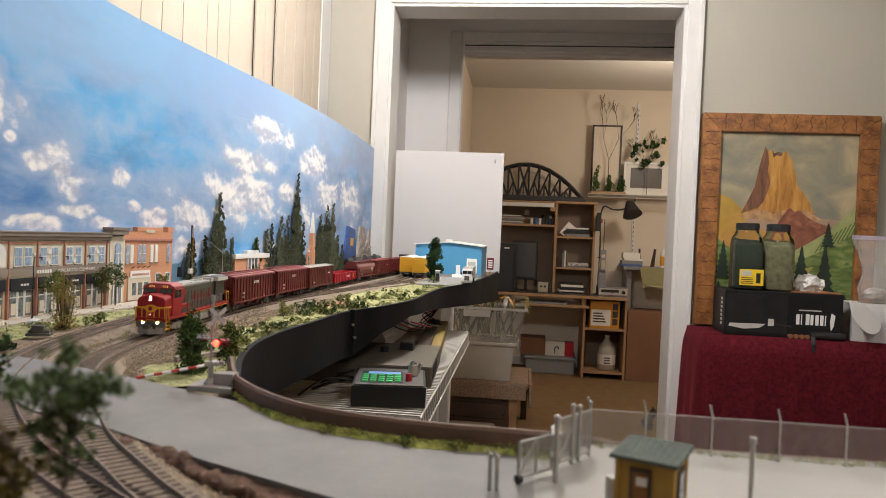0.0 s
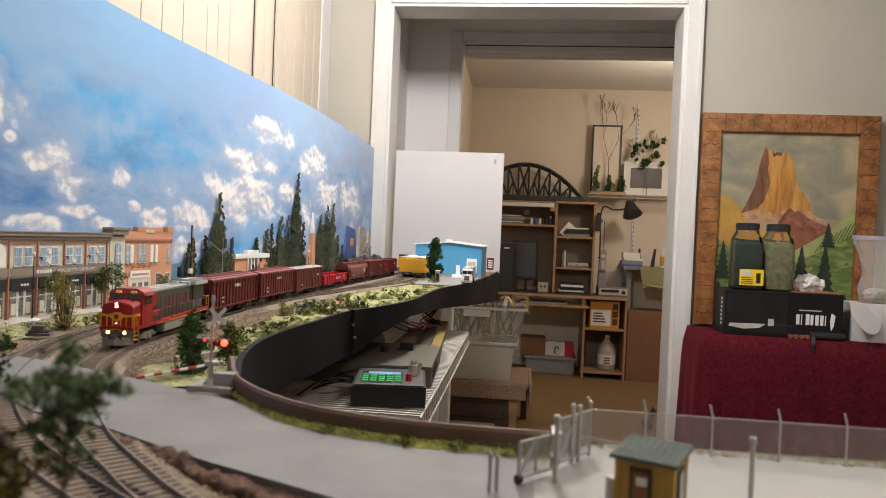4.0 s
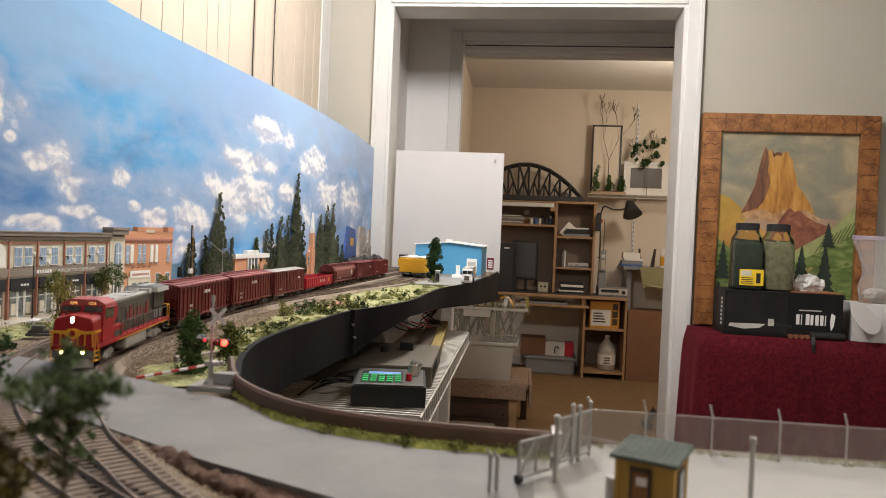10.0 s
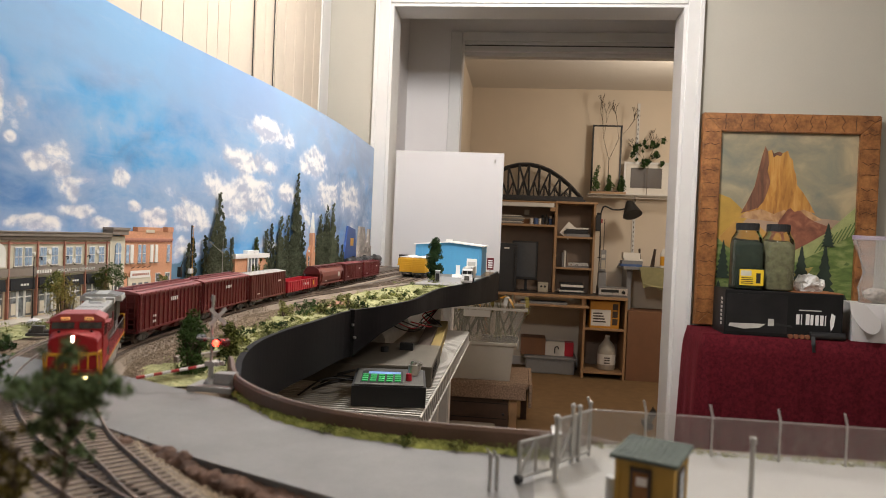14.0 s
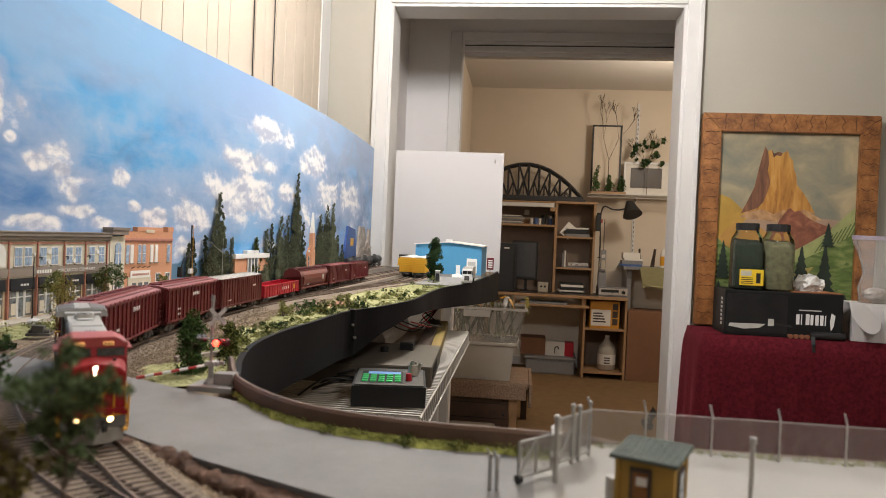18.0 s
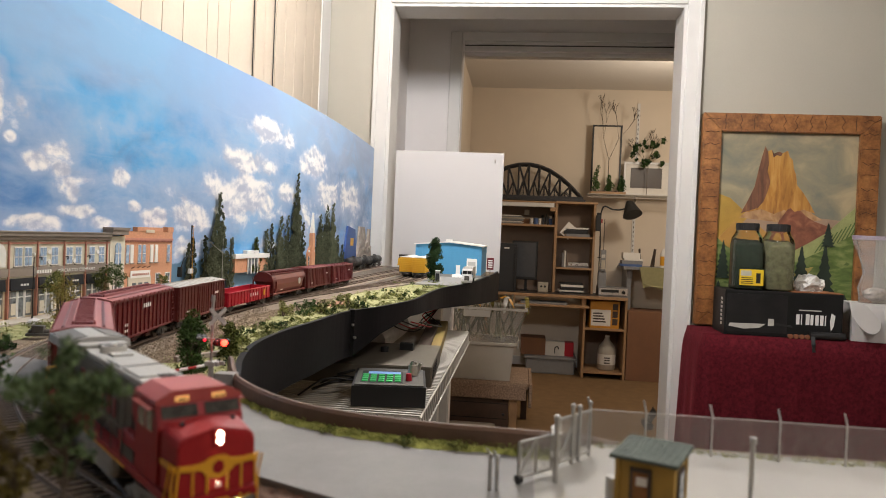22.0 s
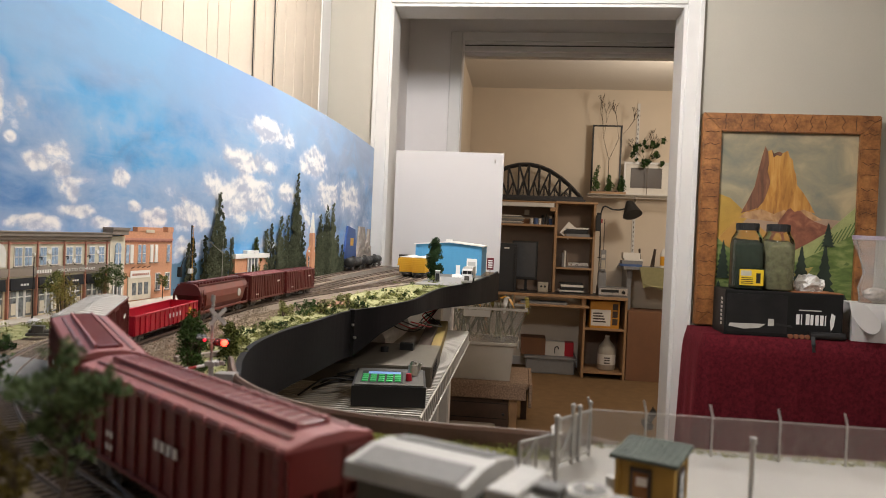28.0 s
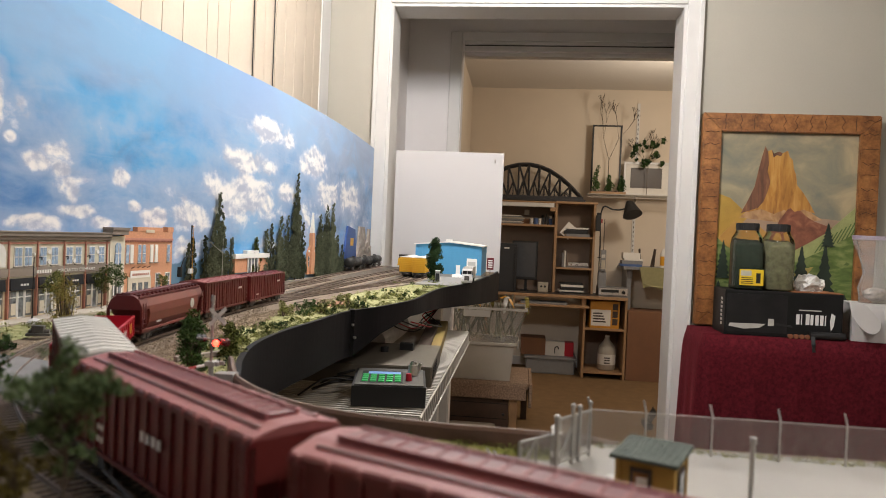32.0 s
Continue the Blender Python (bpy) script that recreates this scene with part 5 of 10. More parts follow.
for k in range(26):
    x, z = random.uniform(-0.10, 0.10), random.uniform(0.01, 0.085)
    part("stone_block", boxes((x, x + random.uniform(0.012, 0.03), 0.008, 0.008 + random.uniform(0.002, 0.006), z, z + random.uniform(0.008, 0.016)), bevel=0.0012), STONE, works)

# ---- roads, lot, greenery ----
def foliage(name, blobs, material, n, size, seed, squash=1.0):
    """Leaves: small tilted blades scattered through clumps (x, y, z, radius) into one mesh."""
    rng = np.random.default_rng(seed)
    V = []
    for x, y, z, r in blobs:
        k = max(12, int(n * (r / 0.01) ** 2))
        d = rng.normal(size=(k, 3))
        d /= np.linalg.norm(d, axis=1)[:, None]
        rad = r * (0.35 + 0.65 * rng.random(k) ** 0.5) * (1 + 0.22 * np.sin(d[:, 0] * 7 + x * 900) * np.sin(d[:, 2] * 6 + y * 700))
        c = np.array([x, y, z]) + d * rad[:, None] * np.array([squash, 1, 1])
        u = rng.normal(size=(k, 3))
        u /= np.linalg.norm(u, axis=1)[:, None]
        w = np.cross(u, rng.normal(size=(k, 3)))
        w /= np.linalg.norm(w, axis=1)[:, None]
        s = size * (0.6 + 0.8 * rng.random(k))[:, None]
        V.append(np.stack([c - u * s, c + w * s * 0.7, c + u * s, c - w * s * 0.7], 1).reshape(-1, 3))
    V = np.vstack(V)
    me = bpy.data.meshes.new(name)
    m = len(V) // 4
    me.from_pydata(V.tolist(), [], np.arange(m * 4).reshape(m, 4).tolist())
    me.materials.append(material)
    return me


FOL_DARK = mat("dark green foliage", (0.030, 0.062, 0.022), 0.9, vary=0.4, scale=120, bump=0, island=0.5, second=(0.07, 0.12, 0.035), spec=0.15)
FOL_MID = mat("mid green foliage", (0.085, 0.120, 0.028), 0.9, vary=0.5, scale=120, bump=0, island=0.6, second=(0.30, 0.31, 0.10), spec=0.1)
FOL_PALE = mat("pale grass foam", (0.22, 0.24, 0.09), 0.95, vary=0.35, scale=80, bump=0, island=0.4, second=(0.38, 0.38, 0.18), spec=0.1)
FOL_LIME = mat("bright grass foam", (0.22, 0.23, 0.055), 0.95, vary=0.4, scale=80, bump=0, island=0.5, second=(0.42, 0.42, 0.15), spec=0.1)
FOL_GOLD = mat("golden brown foliage", (0.17, 0.13, 0.03), 0.9, vary=0.4, scale=120, bump=0, island=0.5, second=(0.32, 0.26, 0.07), spec=0.15)
FOL_PINE = mat("dark conifer print", (0.085, 0.10, 0.06), 0.9, vary=0.45, scale=70, bump=0, island=0.45, second=(0.18, 0.195, 0.125), spec=0.05)
BARK = mat("brown bark", (0.085, 0.06, 0.04), 0.9, vary=0.3, scale=200, bump=0.5, fine=900)
ROCK = mat("brown bank rock", (0.095, 0.050, 0.032), 0.95, vary=0.6, scale=90, bump=1.0, fine=500)
METALP = mat("dull silver paint", (0.42, 0.41, 0.39), 0.4, 0.5, vary=0.15, scale=120, bump=0.1)
BASEGREY = mat("grey cast concrete", (0.27, 0.26, 0.25), 0.75, vary=0.15, scale=90, bump=0.3)

# asphalt across both tracks, cut to leave the rail grooves clear of the sheet's top
road_pts = [(-.66, .60), (-.457, .566), (-.417, .557), (-.328, .523), (-.283, .504), (-.226, .476), (-.191, .462), (-.148, .424), (-.120, .406), (-.087, .397), (-.042, .391), (.012, .385), (.012, .300),
            (-.06, .296), (-.089, .309), (-.125, .325), (-.170, .345), (-.202, .362), (-.230, .377), (-.273, .397), (-.301, .403), (-.356, .442), (-.45, .49), (-.66, .53)]
flat("road", road_pts, TOP - 0.0014, 0.008, ROAD_M, "smooth grey asphalt road crossing two tracks", "road")
flat("concrete_lot", [(.0115, .385), (.045, .424), (1.46, .424), (1.46, .14), (.5, .16), (.20, .205), (.10, .235), (.0115, .285)], TOP - 0.0012, 0.008, LOT_M, "pale concrete yard behind a wire fence", "concrete lot")
flat("town_pavement", [(bd_x(0.2), 0.2), (bd_x(0.2, 0.035), 0.2), (bd_x(0.85, 0.040), 0.85), (bd_x(0.95, 0.055), 0.95), (bd_x(1.05, 0.075), 1.05), (bd_x(1.2, 0.078), 1.2), (bd_x(1.45, 0.070), 1.45), (bd_x(1.9, 0.055), 1.9), (bd_x(1.9), 1.9), (bd_x(1.3), 1.3)], LAND + 0.001, 0.006,
     mat("pale tan pavement", (0.44, 0.39, 0.33), 0.85, vary=0.1, scale=30, bump=0.2), "pale tan pavement in front of the town row", "pavement")

# rocky bank below the road's near edge
bank = bmesh.new()
rp = spline([(-.222, .366, 1.037), (-.165, .336, 1.036), (-.12, .316, 1.035), (-.075, .300, 1.034), (-.02, .288, 1.034)], 10)
sweep(bank, rp, [(-0.010, 0.006), (-0.005, 0.0075), (0.004, 0.006), (0.010, -0.002), (0.013, -0.008), (-0.010, -0.008)])
bmesh.ops.subdivide_edges(bank, edges=bank.edges[:], cuts=4, use_grid_fill=True)
for v in bank.verts:
    nv = noise.noise_vector(v.co * 110) * 0.0036 + noise.noise_vector(v.co * 380) * 0.0016 + noise.noise_vector(v.co * 1100) * 0.0007
    v.co += nv
tagged(new("rock_bank", mesh_of("rock_bank", bank, ROCK, True)), "rough brown rock bank along the road", "rock", kind="structure")

# grass foam and low scrub: scattered in uncountable clumps
rng = random.Random(4)


def scatter(name, region, count, rlo, rhi, material, n, size, seed, lift=0.3, label="", category="", base=LAND - 0.002):
    blobs = []
    r = random.Random(seed)
    tries = 0
    while len(blobs) < count and tries < count * 40:
        tries += 1
        p = region(r)
        if p is None:
            continue
        q = r.uniform(rlo, rhi)
        blobs.append((p[0], p[1], base + rise(*p) + q * lift, q))
    return tagged(new(name, foliage(name, blobs, material, n, size, seed)), label, category, kind="stuff")


main_x = lambda y: float(np.interp(y, [p.y for p in PATH[::-1]], [p.x for p in PATH[::-1]]))


outer_x = lambda y: float(np.interp(y, [p.y for p in OUTER[::-1]], [p.x for p in OUTER[::-1]]))


def verge(r):
    """Between the main line's ballast and the fascia."""
    y = r.uniform(0.56, 2.2)
    a, b = main_x(y) + 0.055, right_of(y) - 0.006
    return (r.uniform(a, b), y) if b > a else None


def edge_strip(r):
    y = r.uniform(0.56, 1.9)
    b = right_of(y) - 0.004
    return (b - r.random() ** 2 * 0.05, y)


def between(r):
    y = r.uniform(0.62, 1.4)
    return (r.uniform(main_x(y) - 0.055, main_x(y) - 0.03), y)


def town_side(r):
    y = r.uniform(0.55, 0.98)
    return (r.uniform(-0.60, -0.525), y) if r.random() < 0.8 else None


def lip_strip(r):
    x = r.uniform(-0.2, 0.02)
    y = float(np.interp(x, [p[0] for p in LIP], [p[1] for p in LIP])) - 0.005 - r.random() ** 2 * 0.012
    return (x, y)


def fence_strip(r):
    return (r.uniform(0.04, 0.6), 0.416 + r.uniform(-0.003, 0.004))


def grass_mat(name, ylo, yhi, ny, left, right, nx, label, top=0.0014):
    """A mat of flock with a ragged inner edge, laid on the ground."""
    vs, fs = [], []
    for j in range(ny + 1):
        y = ylo + (yhi - ylo) * j / ny
        a, b = left(y), right(y)
        a += 0.012 * noise.noise(Vector((3.1, y * 22, 0))) + 0.008 * noise.noise(Vector((8.7, y * 90, 0)))
        a = min(a, b - 0.002)
        for i in range(nx + 1):
            x = a + (b - a) * i / nx
            e = min(1.0, i / 3.0)
            vs.append((x, y, LAND - 0.0045 + rise(x, y) + (0.0015 + top) * e + 0.0010 * noise.noise(Vector((x * 300, y * 300, 2)))))
    for j in range(ny):
        for i in range(nx):
            k = j * (nx + 1) + i
            fs.append((k, k + 1, k + nx + 2, k + nx + 1))
    me = bpy.data.meshes.new(name)
    me.from_pydata(vs, [], fs)
    me.materials.append(FLOCK)
    return tagged(new(name, me), label, "grass", kind="stuff")


FLOCK = mat("pale green flock", (0.26, 0.26, 0.10), 0.95, vary=0.5, scale=90, bump=1.0, fine=1300, second=(0.48, 0.47, 0.25), spec=0.05)
grass_mat("grass_mat", 0.515, 2.25, 420, lambda y: main_x(y) + (0.062 if y > 0.6 else 0.045), lambda y: right_of(y) - 0.003, 26, "pale yellow green flock grass on the verge")
grass_mat("grass_mat", 0.60, 0.97, 90, lambda y: -0.603, lambda y: -0.531 + 0.008 * math.sin(y * 40), 18, "pale green flock grass by the town pavement", 0.001)
scatter("grass_foam", verge, 700, 0.002, 0.005, FOL_PALE, 160, 0.0008, 11, 0.1, "pale green grass foam on the verge", "grass")
scatter("grass_foam", edge_strip, 560, 0.003, 0.006, FOL_PALE, 110, 0.0008, 12, 0.1, "pale green grass foam on the verge", "grass")
scatter("scrub", between, 90, 0.002, 0.005, FOL_MID, 50, 0.0010, 13, 0.1, "low green scrub between the tracks", "scrub")
scatter("grass_foam", town_side, 160, 0.003, 0.007, FOL_PALE, 40, 0.0011, 14, 0.1, "pale grass foam by the town", "grass")
LIMEFLOCK = mat("lime green flock", (0.20, 0.22, 0.045), 0.95, vary=0.4, scale=160, bump=1.0, fine=1500, second=(0.40, 0.41, 0.12), spec=0.1)


def lip_mat():
    """A narrow ragged strip of flock behind the lip."""
    vs, fs = [], []
    n, nx = 260, 8
    for j in range(n + 1):
        x = -0.205 + 0.235 * j / n
        y1 = float(np.interp(x, [p[0] for p in LIP], [p[1] for p in LIP])) - 0.002
        w = 0.0085 + 0.006 * noise.noise(Vector((x * 30, 5, 0))) + 0.004 * noise.noise(Vector((x * 140, 9, 0)))
        for i in range(nx + 1):
            f = i / nx
            bump_ = 0.0011 * noise.noise(Vector((x * 420, f * 6, 1))) + 0.0009 * noise.noise(Vector((x * 110, f * 2, 7)))
            vs.append((x, y1 - max(w, 0.003) * f, TOP - 0.0014 + (0.0030 + bump_) * math.sin(math.pi * min(1, 0.25 + 0.75 * (1 - f)) * 0.5) * (1 - f ** 4)))
    for j in range(n):
        for i in range(nx):
            k = j * (nx + 1) + i
            fs.append((k, k + nx + 1, k + nx + 2, k + 1))
    me = bpy.data.meshes.new("grass_mat")
    me.from_pydata(vs, [], fs)
    me.materials.append(LIMEFLOCK)
    tagged(new("grass_mat", me), "bright green flock grass along the lip", "grass", kind="stuff")


lip_mat()
scatter("grass_foam", lip_strip, 260, 0.0008, 0.0018, FOL_LIME, 420, 0.0004, 15, 0.5, "bright green grass foam along the lip", "grass", TOP + 0.001)
scatter("grass_foam", fence_strip, 420, 0.0012, 0.0026, FOL_LIME, 420, 0.00045, 16, 0.2, "bright green grass foam under the fence", "grass", TOP - 0.001)

STONES = mat("mixed tan gravel", (0.275, 0.208, 0.150), 0.95, vary=0.4, scale=300, bump=0, island=0.33, second=(0.50, 0.40, 0.29), spec=0.1)


def gravel(name, region, count, lo, hi, seed, label):
    """Loose stones: small lopsided eight-sided grains in one mesh."""
    r, g = random.Random(seed), np.random.default_rng(seed)
    pts = []
    while len(pts) < count:
        p = region(r)
        if p is not None:
            pts.append(p)
    c = np.array(pts)
    size = g.uniform(lo, hi, count)[:, None, None]
    dirs = np.array([(1, 0, 0), (-1, 0, 0), (0, 1, 0), (0, -1, 0), (0, 0, 0.8), (0, 0, -0.8)], float)
    turn = g.uniform(0, 6.28, count)
    rx = dirs[None, :, 0] * np.cos(turn)[:, None] - dirs[None, :, 1] * np.sin(turn)[:, None]
    ry = dirs[None, :, 0] * np.sin(turn)[:, None] + dirs[None, :, 1] * np.cos(turn)[:, None]
    V = np.stack([rx, ry, np.repeat(dirs[None, :, 2], count, 0)], 2) * (0.6 + 0.7 * g.random((count, 6, 1))) * size + c[:, None, :]
    F = np.array([(0, 2, 4), (2, 1, 4), (1, 3, 4), (3, 0, 4), (2, 0, 5), (1, 2, 5), (3, 1, 5), (0, 3, 5)])
    me = bpy.data.meshes.new(name)
    me.from_pydata(V.reshape(-1, 3).tolist(), [], (F[None] + 6 * np.arange(count)[:, None, None]).reshape(-1, 3).tolist())
    me.materials.append(STONES)
    return tagged(new(name, me), label, "gravel", kind="stuff")


def bed_top(d, x, y):
    """Height of the ballast or ground d metres from the track's middle."""
    return float(np.interp(d, [0.0150, 0.0195, 0.0285], [TOP - 0.0030, TOP - 0.0022, LAND - 0.0026 + rise(x, y)]))


def beside_main(r):
    y = 0.50 + 1.0 * r.random() ** 1.6
    x = main_x(y) + r.choice((1, 1, 1, -1)) * (r.uniform(0.030, 0.075) if r.random() < 0.4 else r.uniform(0.0, 0.034))
    if x > right_of(y) - 0.004 or (y < 0.520 and x > -0.36):
        return None
    d = abs(x - main_x(y))
    return (x, y, bed_top(d, x, y))


def below_road(r):
    s_ = r.uniform(2.50, 2.86)
    p, q = on_path(s_), on_path(s_ + 0.01)
    t = (q - p).normalized()
    n = Vector((-t.y, t.x, 0))
    d = r.uniform(0.0, 0.050)
    v = p + n * d
    return (v.x, v.y, bed_top(d, v.x, v.y))


gravel("track_gravel", beside_main, 34000, 0.0004, 0.0009, 51, "loose tan and grey gravel beside the main line")
def beside_outer(r):
    y = 0.53 + 0.75 * r.random() ** 1.5
    d = r.uniform(-0.040, 0.036)
    x = outer_x(y) + d
    if x < bd_x(y, 0.085) or x > main_x(y) - 0.010:
        return None
    return (x, y, bed_top(abs(d), x, y))


gravel("track_gravel", beside_outer, 13000, 0.0004, 0.0009, 53, "loose tan gravel round the second track")
gravel("track_gravel", below_road, 6000, 0.0003, 0.0009, 52, "loose tan gravel between the rails and the road bank")


def bush(x, y, r, material, label, seed, tall=1.0, n=420, size=0.0010, group="bushes on the verge"):
    """A bush: short woody stems and several leafy clumps."""
    b = thing("bush", label, "bush", pose(x, y, LAND - 0.003 + rise(x, y)), group)
    q = random.Random(seed)
    blobs = []
    stems = bmesh.new()
    for k in range(max(11, int(30 * tall)) if tall > 1.2 else 13):
        a = q.uniform(0, 6.28)
        d = r * (0.8 if tall > 1.2 else 1.25) * q.random() ** 0.7
        z = r * 0.20 + q.random() ** 1.3 * r * (2.1 * tall - 0.35) * (1.15 - 0.45 * d / r)
        rr = r * (q.uniform(0.30, 0.5) if tall > 1.2 else q.uniform(0.16, 0.42))
        blobs.append((d * math.cos(a), d * math.sin(a), z, rr))
        tube(stems, (0.3 * d * math.cos(a), 0.3 * d * math.sin(a), 0), (d * math.cos(a), d * math.sin(a), z), r * 0.04, r * 0.015, seg=5)
    part("stem", stems, BARK, b)
    leaves = new("leaves", foliage("leaves", blobs, material, n, size, seed))
    leaves.parent = b
    return b


for k_, (x_, r_) in enumerate(((-0.062, 0.0055), (-0.030, 0.0050), (-0.110, 0.0040), (0.005, 0.0035))):
    y_ = float(np.interp(x_, [p[0] for p in LIP], [p[1] for p in LIP])) - 0.009
    clump = bush(x_, y_, r_, FOL_MID, "low dark green clump on the grass strip", 200 + k_, 0.6, n=900, size=0.0006)
    clump.location.z = TOP - 0.001

# bushes by the crossing, along the verge and by the town
bush(-.281, .572, .0132, FOL_DARK, "tall dark green bush beside the crossing", 21, 1.75)
bush(-.283, .655, .0105, FOL_MID, "leafy green bush beside the crossing", 22, 1.6)
bush(-.268, .612, .0065, FOL_DARK, "small dark bush beside the crossing", 23, 1.0)
q_ = random.Random(8)
for k in range(110):
    y = q_.uniform(0.62, 1.78)
    a, b = main_x(y) + 0.072, right_of(y) - 0.010
    if noise.noise(Vector((3.0, y * 9, 1.0))) < -0.12 and k % 3:
        continue
    f_ = q_.random() ** 0.7
    bush(a + (b - a) * f_, y, q_.uniform(0.0035, 0.0105), q_.choice([FOL_MID, FOL_MID, FOL_MID, FOL_DARK, FOL_PALE]), "low green bush on the grassy verge", 30 + k, q_.uniform(0.35, 0.85), n=330)
for k, (x, y, r) in enumerate([(-.345, .985, .013), (-.325, 1.02, .015), (-.30, 1.05, .014), (-.335, 1.09, .013), (-.29, 1.12, .013), (-.27, 1.16, .012), (-.30, 1.2, .012)]):
    bush(x, y, r, FOL_DARK if k % 2 else FOL_MID, "dense green bush at the foot of the bank", 70 + k, 0.9)
bush(-.535, .765, .020, FOL_GOLD, "golden brown shrub by the town road", 80, 1.35, n=90)
bush(-.515, .80, .012, FOL_MID, "low green shrub by the town road", 81, 0.7)
bush(-.55, .735, .010, FOL_PALE, "pale grassy clump by the town road", 82, 0.6)
bush(-.50, .62, .011, FOL_DARK, "dark green shrub by the road", 83, 0.9)
bush(-.535, .60, .014, FOL_DARK, "dark green shrub by the road", 84, 1.0)
bush(-.255, 2.08, .010, FOL_DARK, "dark bush beside the yellow boxcars", 85, 1.0)
bush(-.232, 1.86, .012, FOL_MID, "green bush at the bend of the fascia", 86, 1.1)
red_soil = bmesh.new()
ball(red_soil, (-.318, 1.20, LAND - 0.003), 0.02, 3, (0.7, 3.2, 0.35))
for v in red_soil.verts:
    v.co += noise.noise_vector(v.co * 120) * 0.003
tagged(new("soil_bank", mesh_of("soil_bank", red_soil, mat("red brown soil", (0.25, 0.12, 0.07), 0.95, vary=0.35, scale=90, bump=0.8))), "eroded red brown soil bank", "soil", kind="structure")


def tree(x, y, z, h, spread, material, label, seed, n=60, size=0.0016, trunk=0.0016, tiers=None, lean=0.0, group="trees on the layout"):
    """A tapered trunk with limbs and a crown of leafy clumps."""
    t = thing("tree", label, "tree", pose(x, y, z, 0, lean), group)
    q = random.Random(seed)
    wood = bmesh.new()
    tube(wood, (0, 0, 0), (0, 0, h * 0.92), trunk, trunk * 0.3, seg=8)
    blobs = []
    for zf, rf, k in tiers or [(0.35, 1.0, 5), (0.5, 1.0, 6), (0.65, 0.9, 6), (0.8, 0.65, 4), (0.93, 0.35, 2)]:
        for i in range(k):
            a = q.uniform(0, 6.28)
            d = spread * rf * q.uniform(0.25, 0.9)
            zz = h * (zf + q.uniform(-0.06, 0.06))
            p = (d * math.cos(a), d * math.sin(a), zz)
            tube(wood, (0, 0, zz - h * 0.08), p, trunk * 0.4, trunk * 0.15, seg=5)
            blobs.append((*p, spread * q.uniform(0.28, 0.48)))
    part("trunk", wood, BARK, t)
    crown = new("crown", foliage("crown", blobs, material, n, size, seed))
    crown.parent = t
    return t


# blurred trees just before the lens
FOL_NEAR = mat("sage green foliage", (0.048, 0.082, 0.034), 0.9, vary=0.4, scale=150, bump=0, island=0.5, second=(0.135, 0.185, 0.085), spec=0.1)
def sprig_tree(name_label, foot, clumps, material, seed, size):
    """A thin leaning trunk whose branches each end in a loose tuft of leaves."""
    t = thing("tree", name_label, "tree", pose(*foot), "trees on the layout")
    q = random.Random(seed)
    wood = bmesh.new()
    base = Vector(foot)
    top = max(c[2] for c in clumps) - foot[2]
    spine = spline([(0, 0, 0), (0.0022, 0, top * 0.35), (0.0035, 0, top * 0.6), (0.0040, 0.001, top * 0.92)], 6)
    for a, b in zip(spine, spine[1:]):
        tube(wood, a, b, 0.00055, 0.0005, seg=7)
    blobs = []
    for x, y, z, r in clumps:
        p = Vector((x, y, z)) - base
        f = min(len(spine) - 1, max(2, int(len(spine) * (p.z / top - 0.06))))
        tube(wood, spine[f], p, 0.0005, 0.0002, seg=5)
        for k in range(8):
            d = Vector((q.gauss(0, 1), q.gauss(0, 1), q.gauss(0, 0.7))) * r * 0.72
            blobs.append((*(p + d), r * q.uniform(0.34, 0.62)))
    part("trunk", wood, BARK, t)
    crown = new("crown", foliage("crown", blobs, material, 400, size, seed))
    crown.parent = t
    return t


sprig_tree("loose sage green tree close to the lens", (-.1335, .188, LAND - 0.003),
           [(-.1295, .188, 1.1265, .0045), (-.1325, .190, 1.1215, .0050), (-.1385, .187, 1.1165, .0050), (-.1330, .186, 1.1160, .0060), (-.1265, .189, 1.1170, .0060), (-.1205, .187, 1.1165, .0050),
            (-.1165, .190, 1.1180, .0032), (-.1230, .186, 1.1115, .0045), (-.1300, .190, 1.1105, .0045), (-.1365, .188, 1.1110, .0038), (-.1430, .189, 1.1150, .0026), (-.1370, .187, 1.0985, .0022), (-.1245, .189, 1.0975, .0026), (-.1340, .188, 1.1045, .0032), (-.1285, .187, 1.1030, .0030), (-.1310, .189, 1.0920, .0022), (-.1395, .188, 1.1040, .0024)],
           FOL_NEAR, 91, 0.0009)
sprig_tree("yellow green shrub close to the lens", (-.1475, .185, LAND - 0.003),
           [(-.1475, .185, 1.1010, .0045), (-.1520, .186, 1.0960, .0060), (-.1455, .184, 1.0920, .0050), (-.1500, .185, 1.0860, .0060), (-.1430, .186, 1.0850, .0035), (-.1540, .185, 1.1040, .0045), (-.1460, .186, 1.0800, .0045), (-.1530, .184, 1.0820, .0050), (-.1490, .185, 1.0950, .0050)],
           FOL_GOLD, 92, 0.0009)
tree(-.240, .290, LAND - 0.003, .078, .012, FOL_DARK, "small dark tree beside the second track", 93, n=90, size=0.0014, trunk=0.001, tiers=[(0.75, 1.0, 4), (0.85, 0.9, 4), (0.95, 0.6, 3)])
tree(-.239, 1.93, LAND, .116, .024, FOL_DARK, "tall leafy dark green tree before the blue warehouse", 94, n=330, size=0.0016, trunk=0.002, tiers=[(0.14, 0.5, 5), (0.28, 0.9, 9), (0.42, 1.0, 10), (0.56, 0.95, 9), (0.70, 0.75, 8), (0.83, 0.5, 5), (0.94, 0.3, 4)])
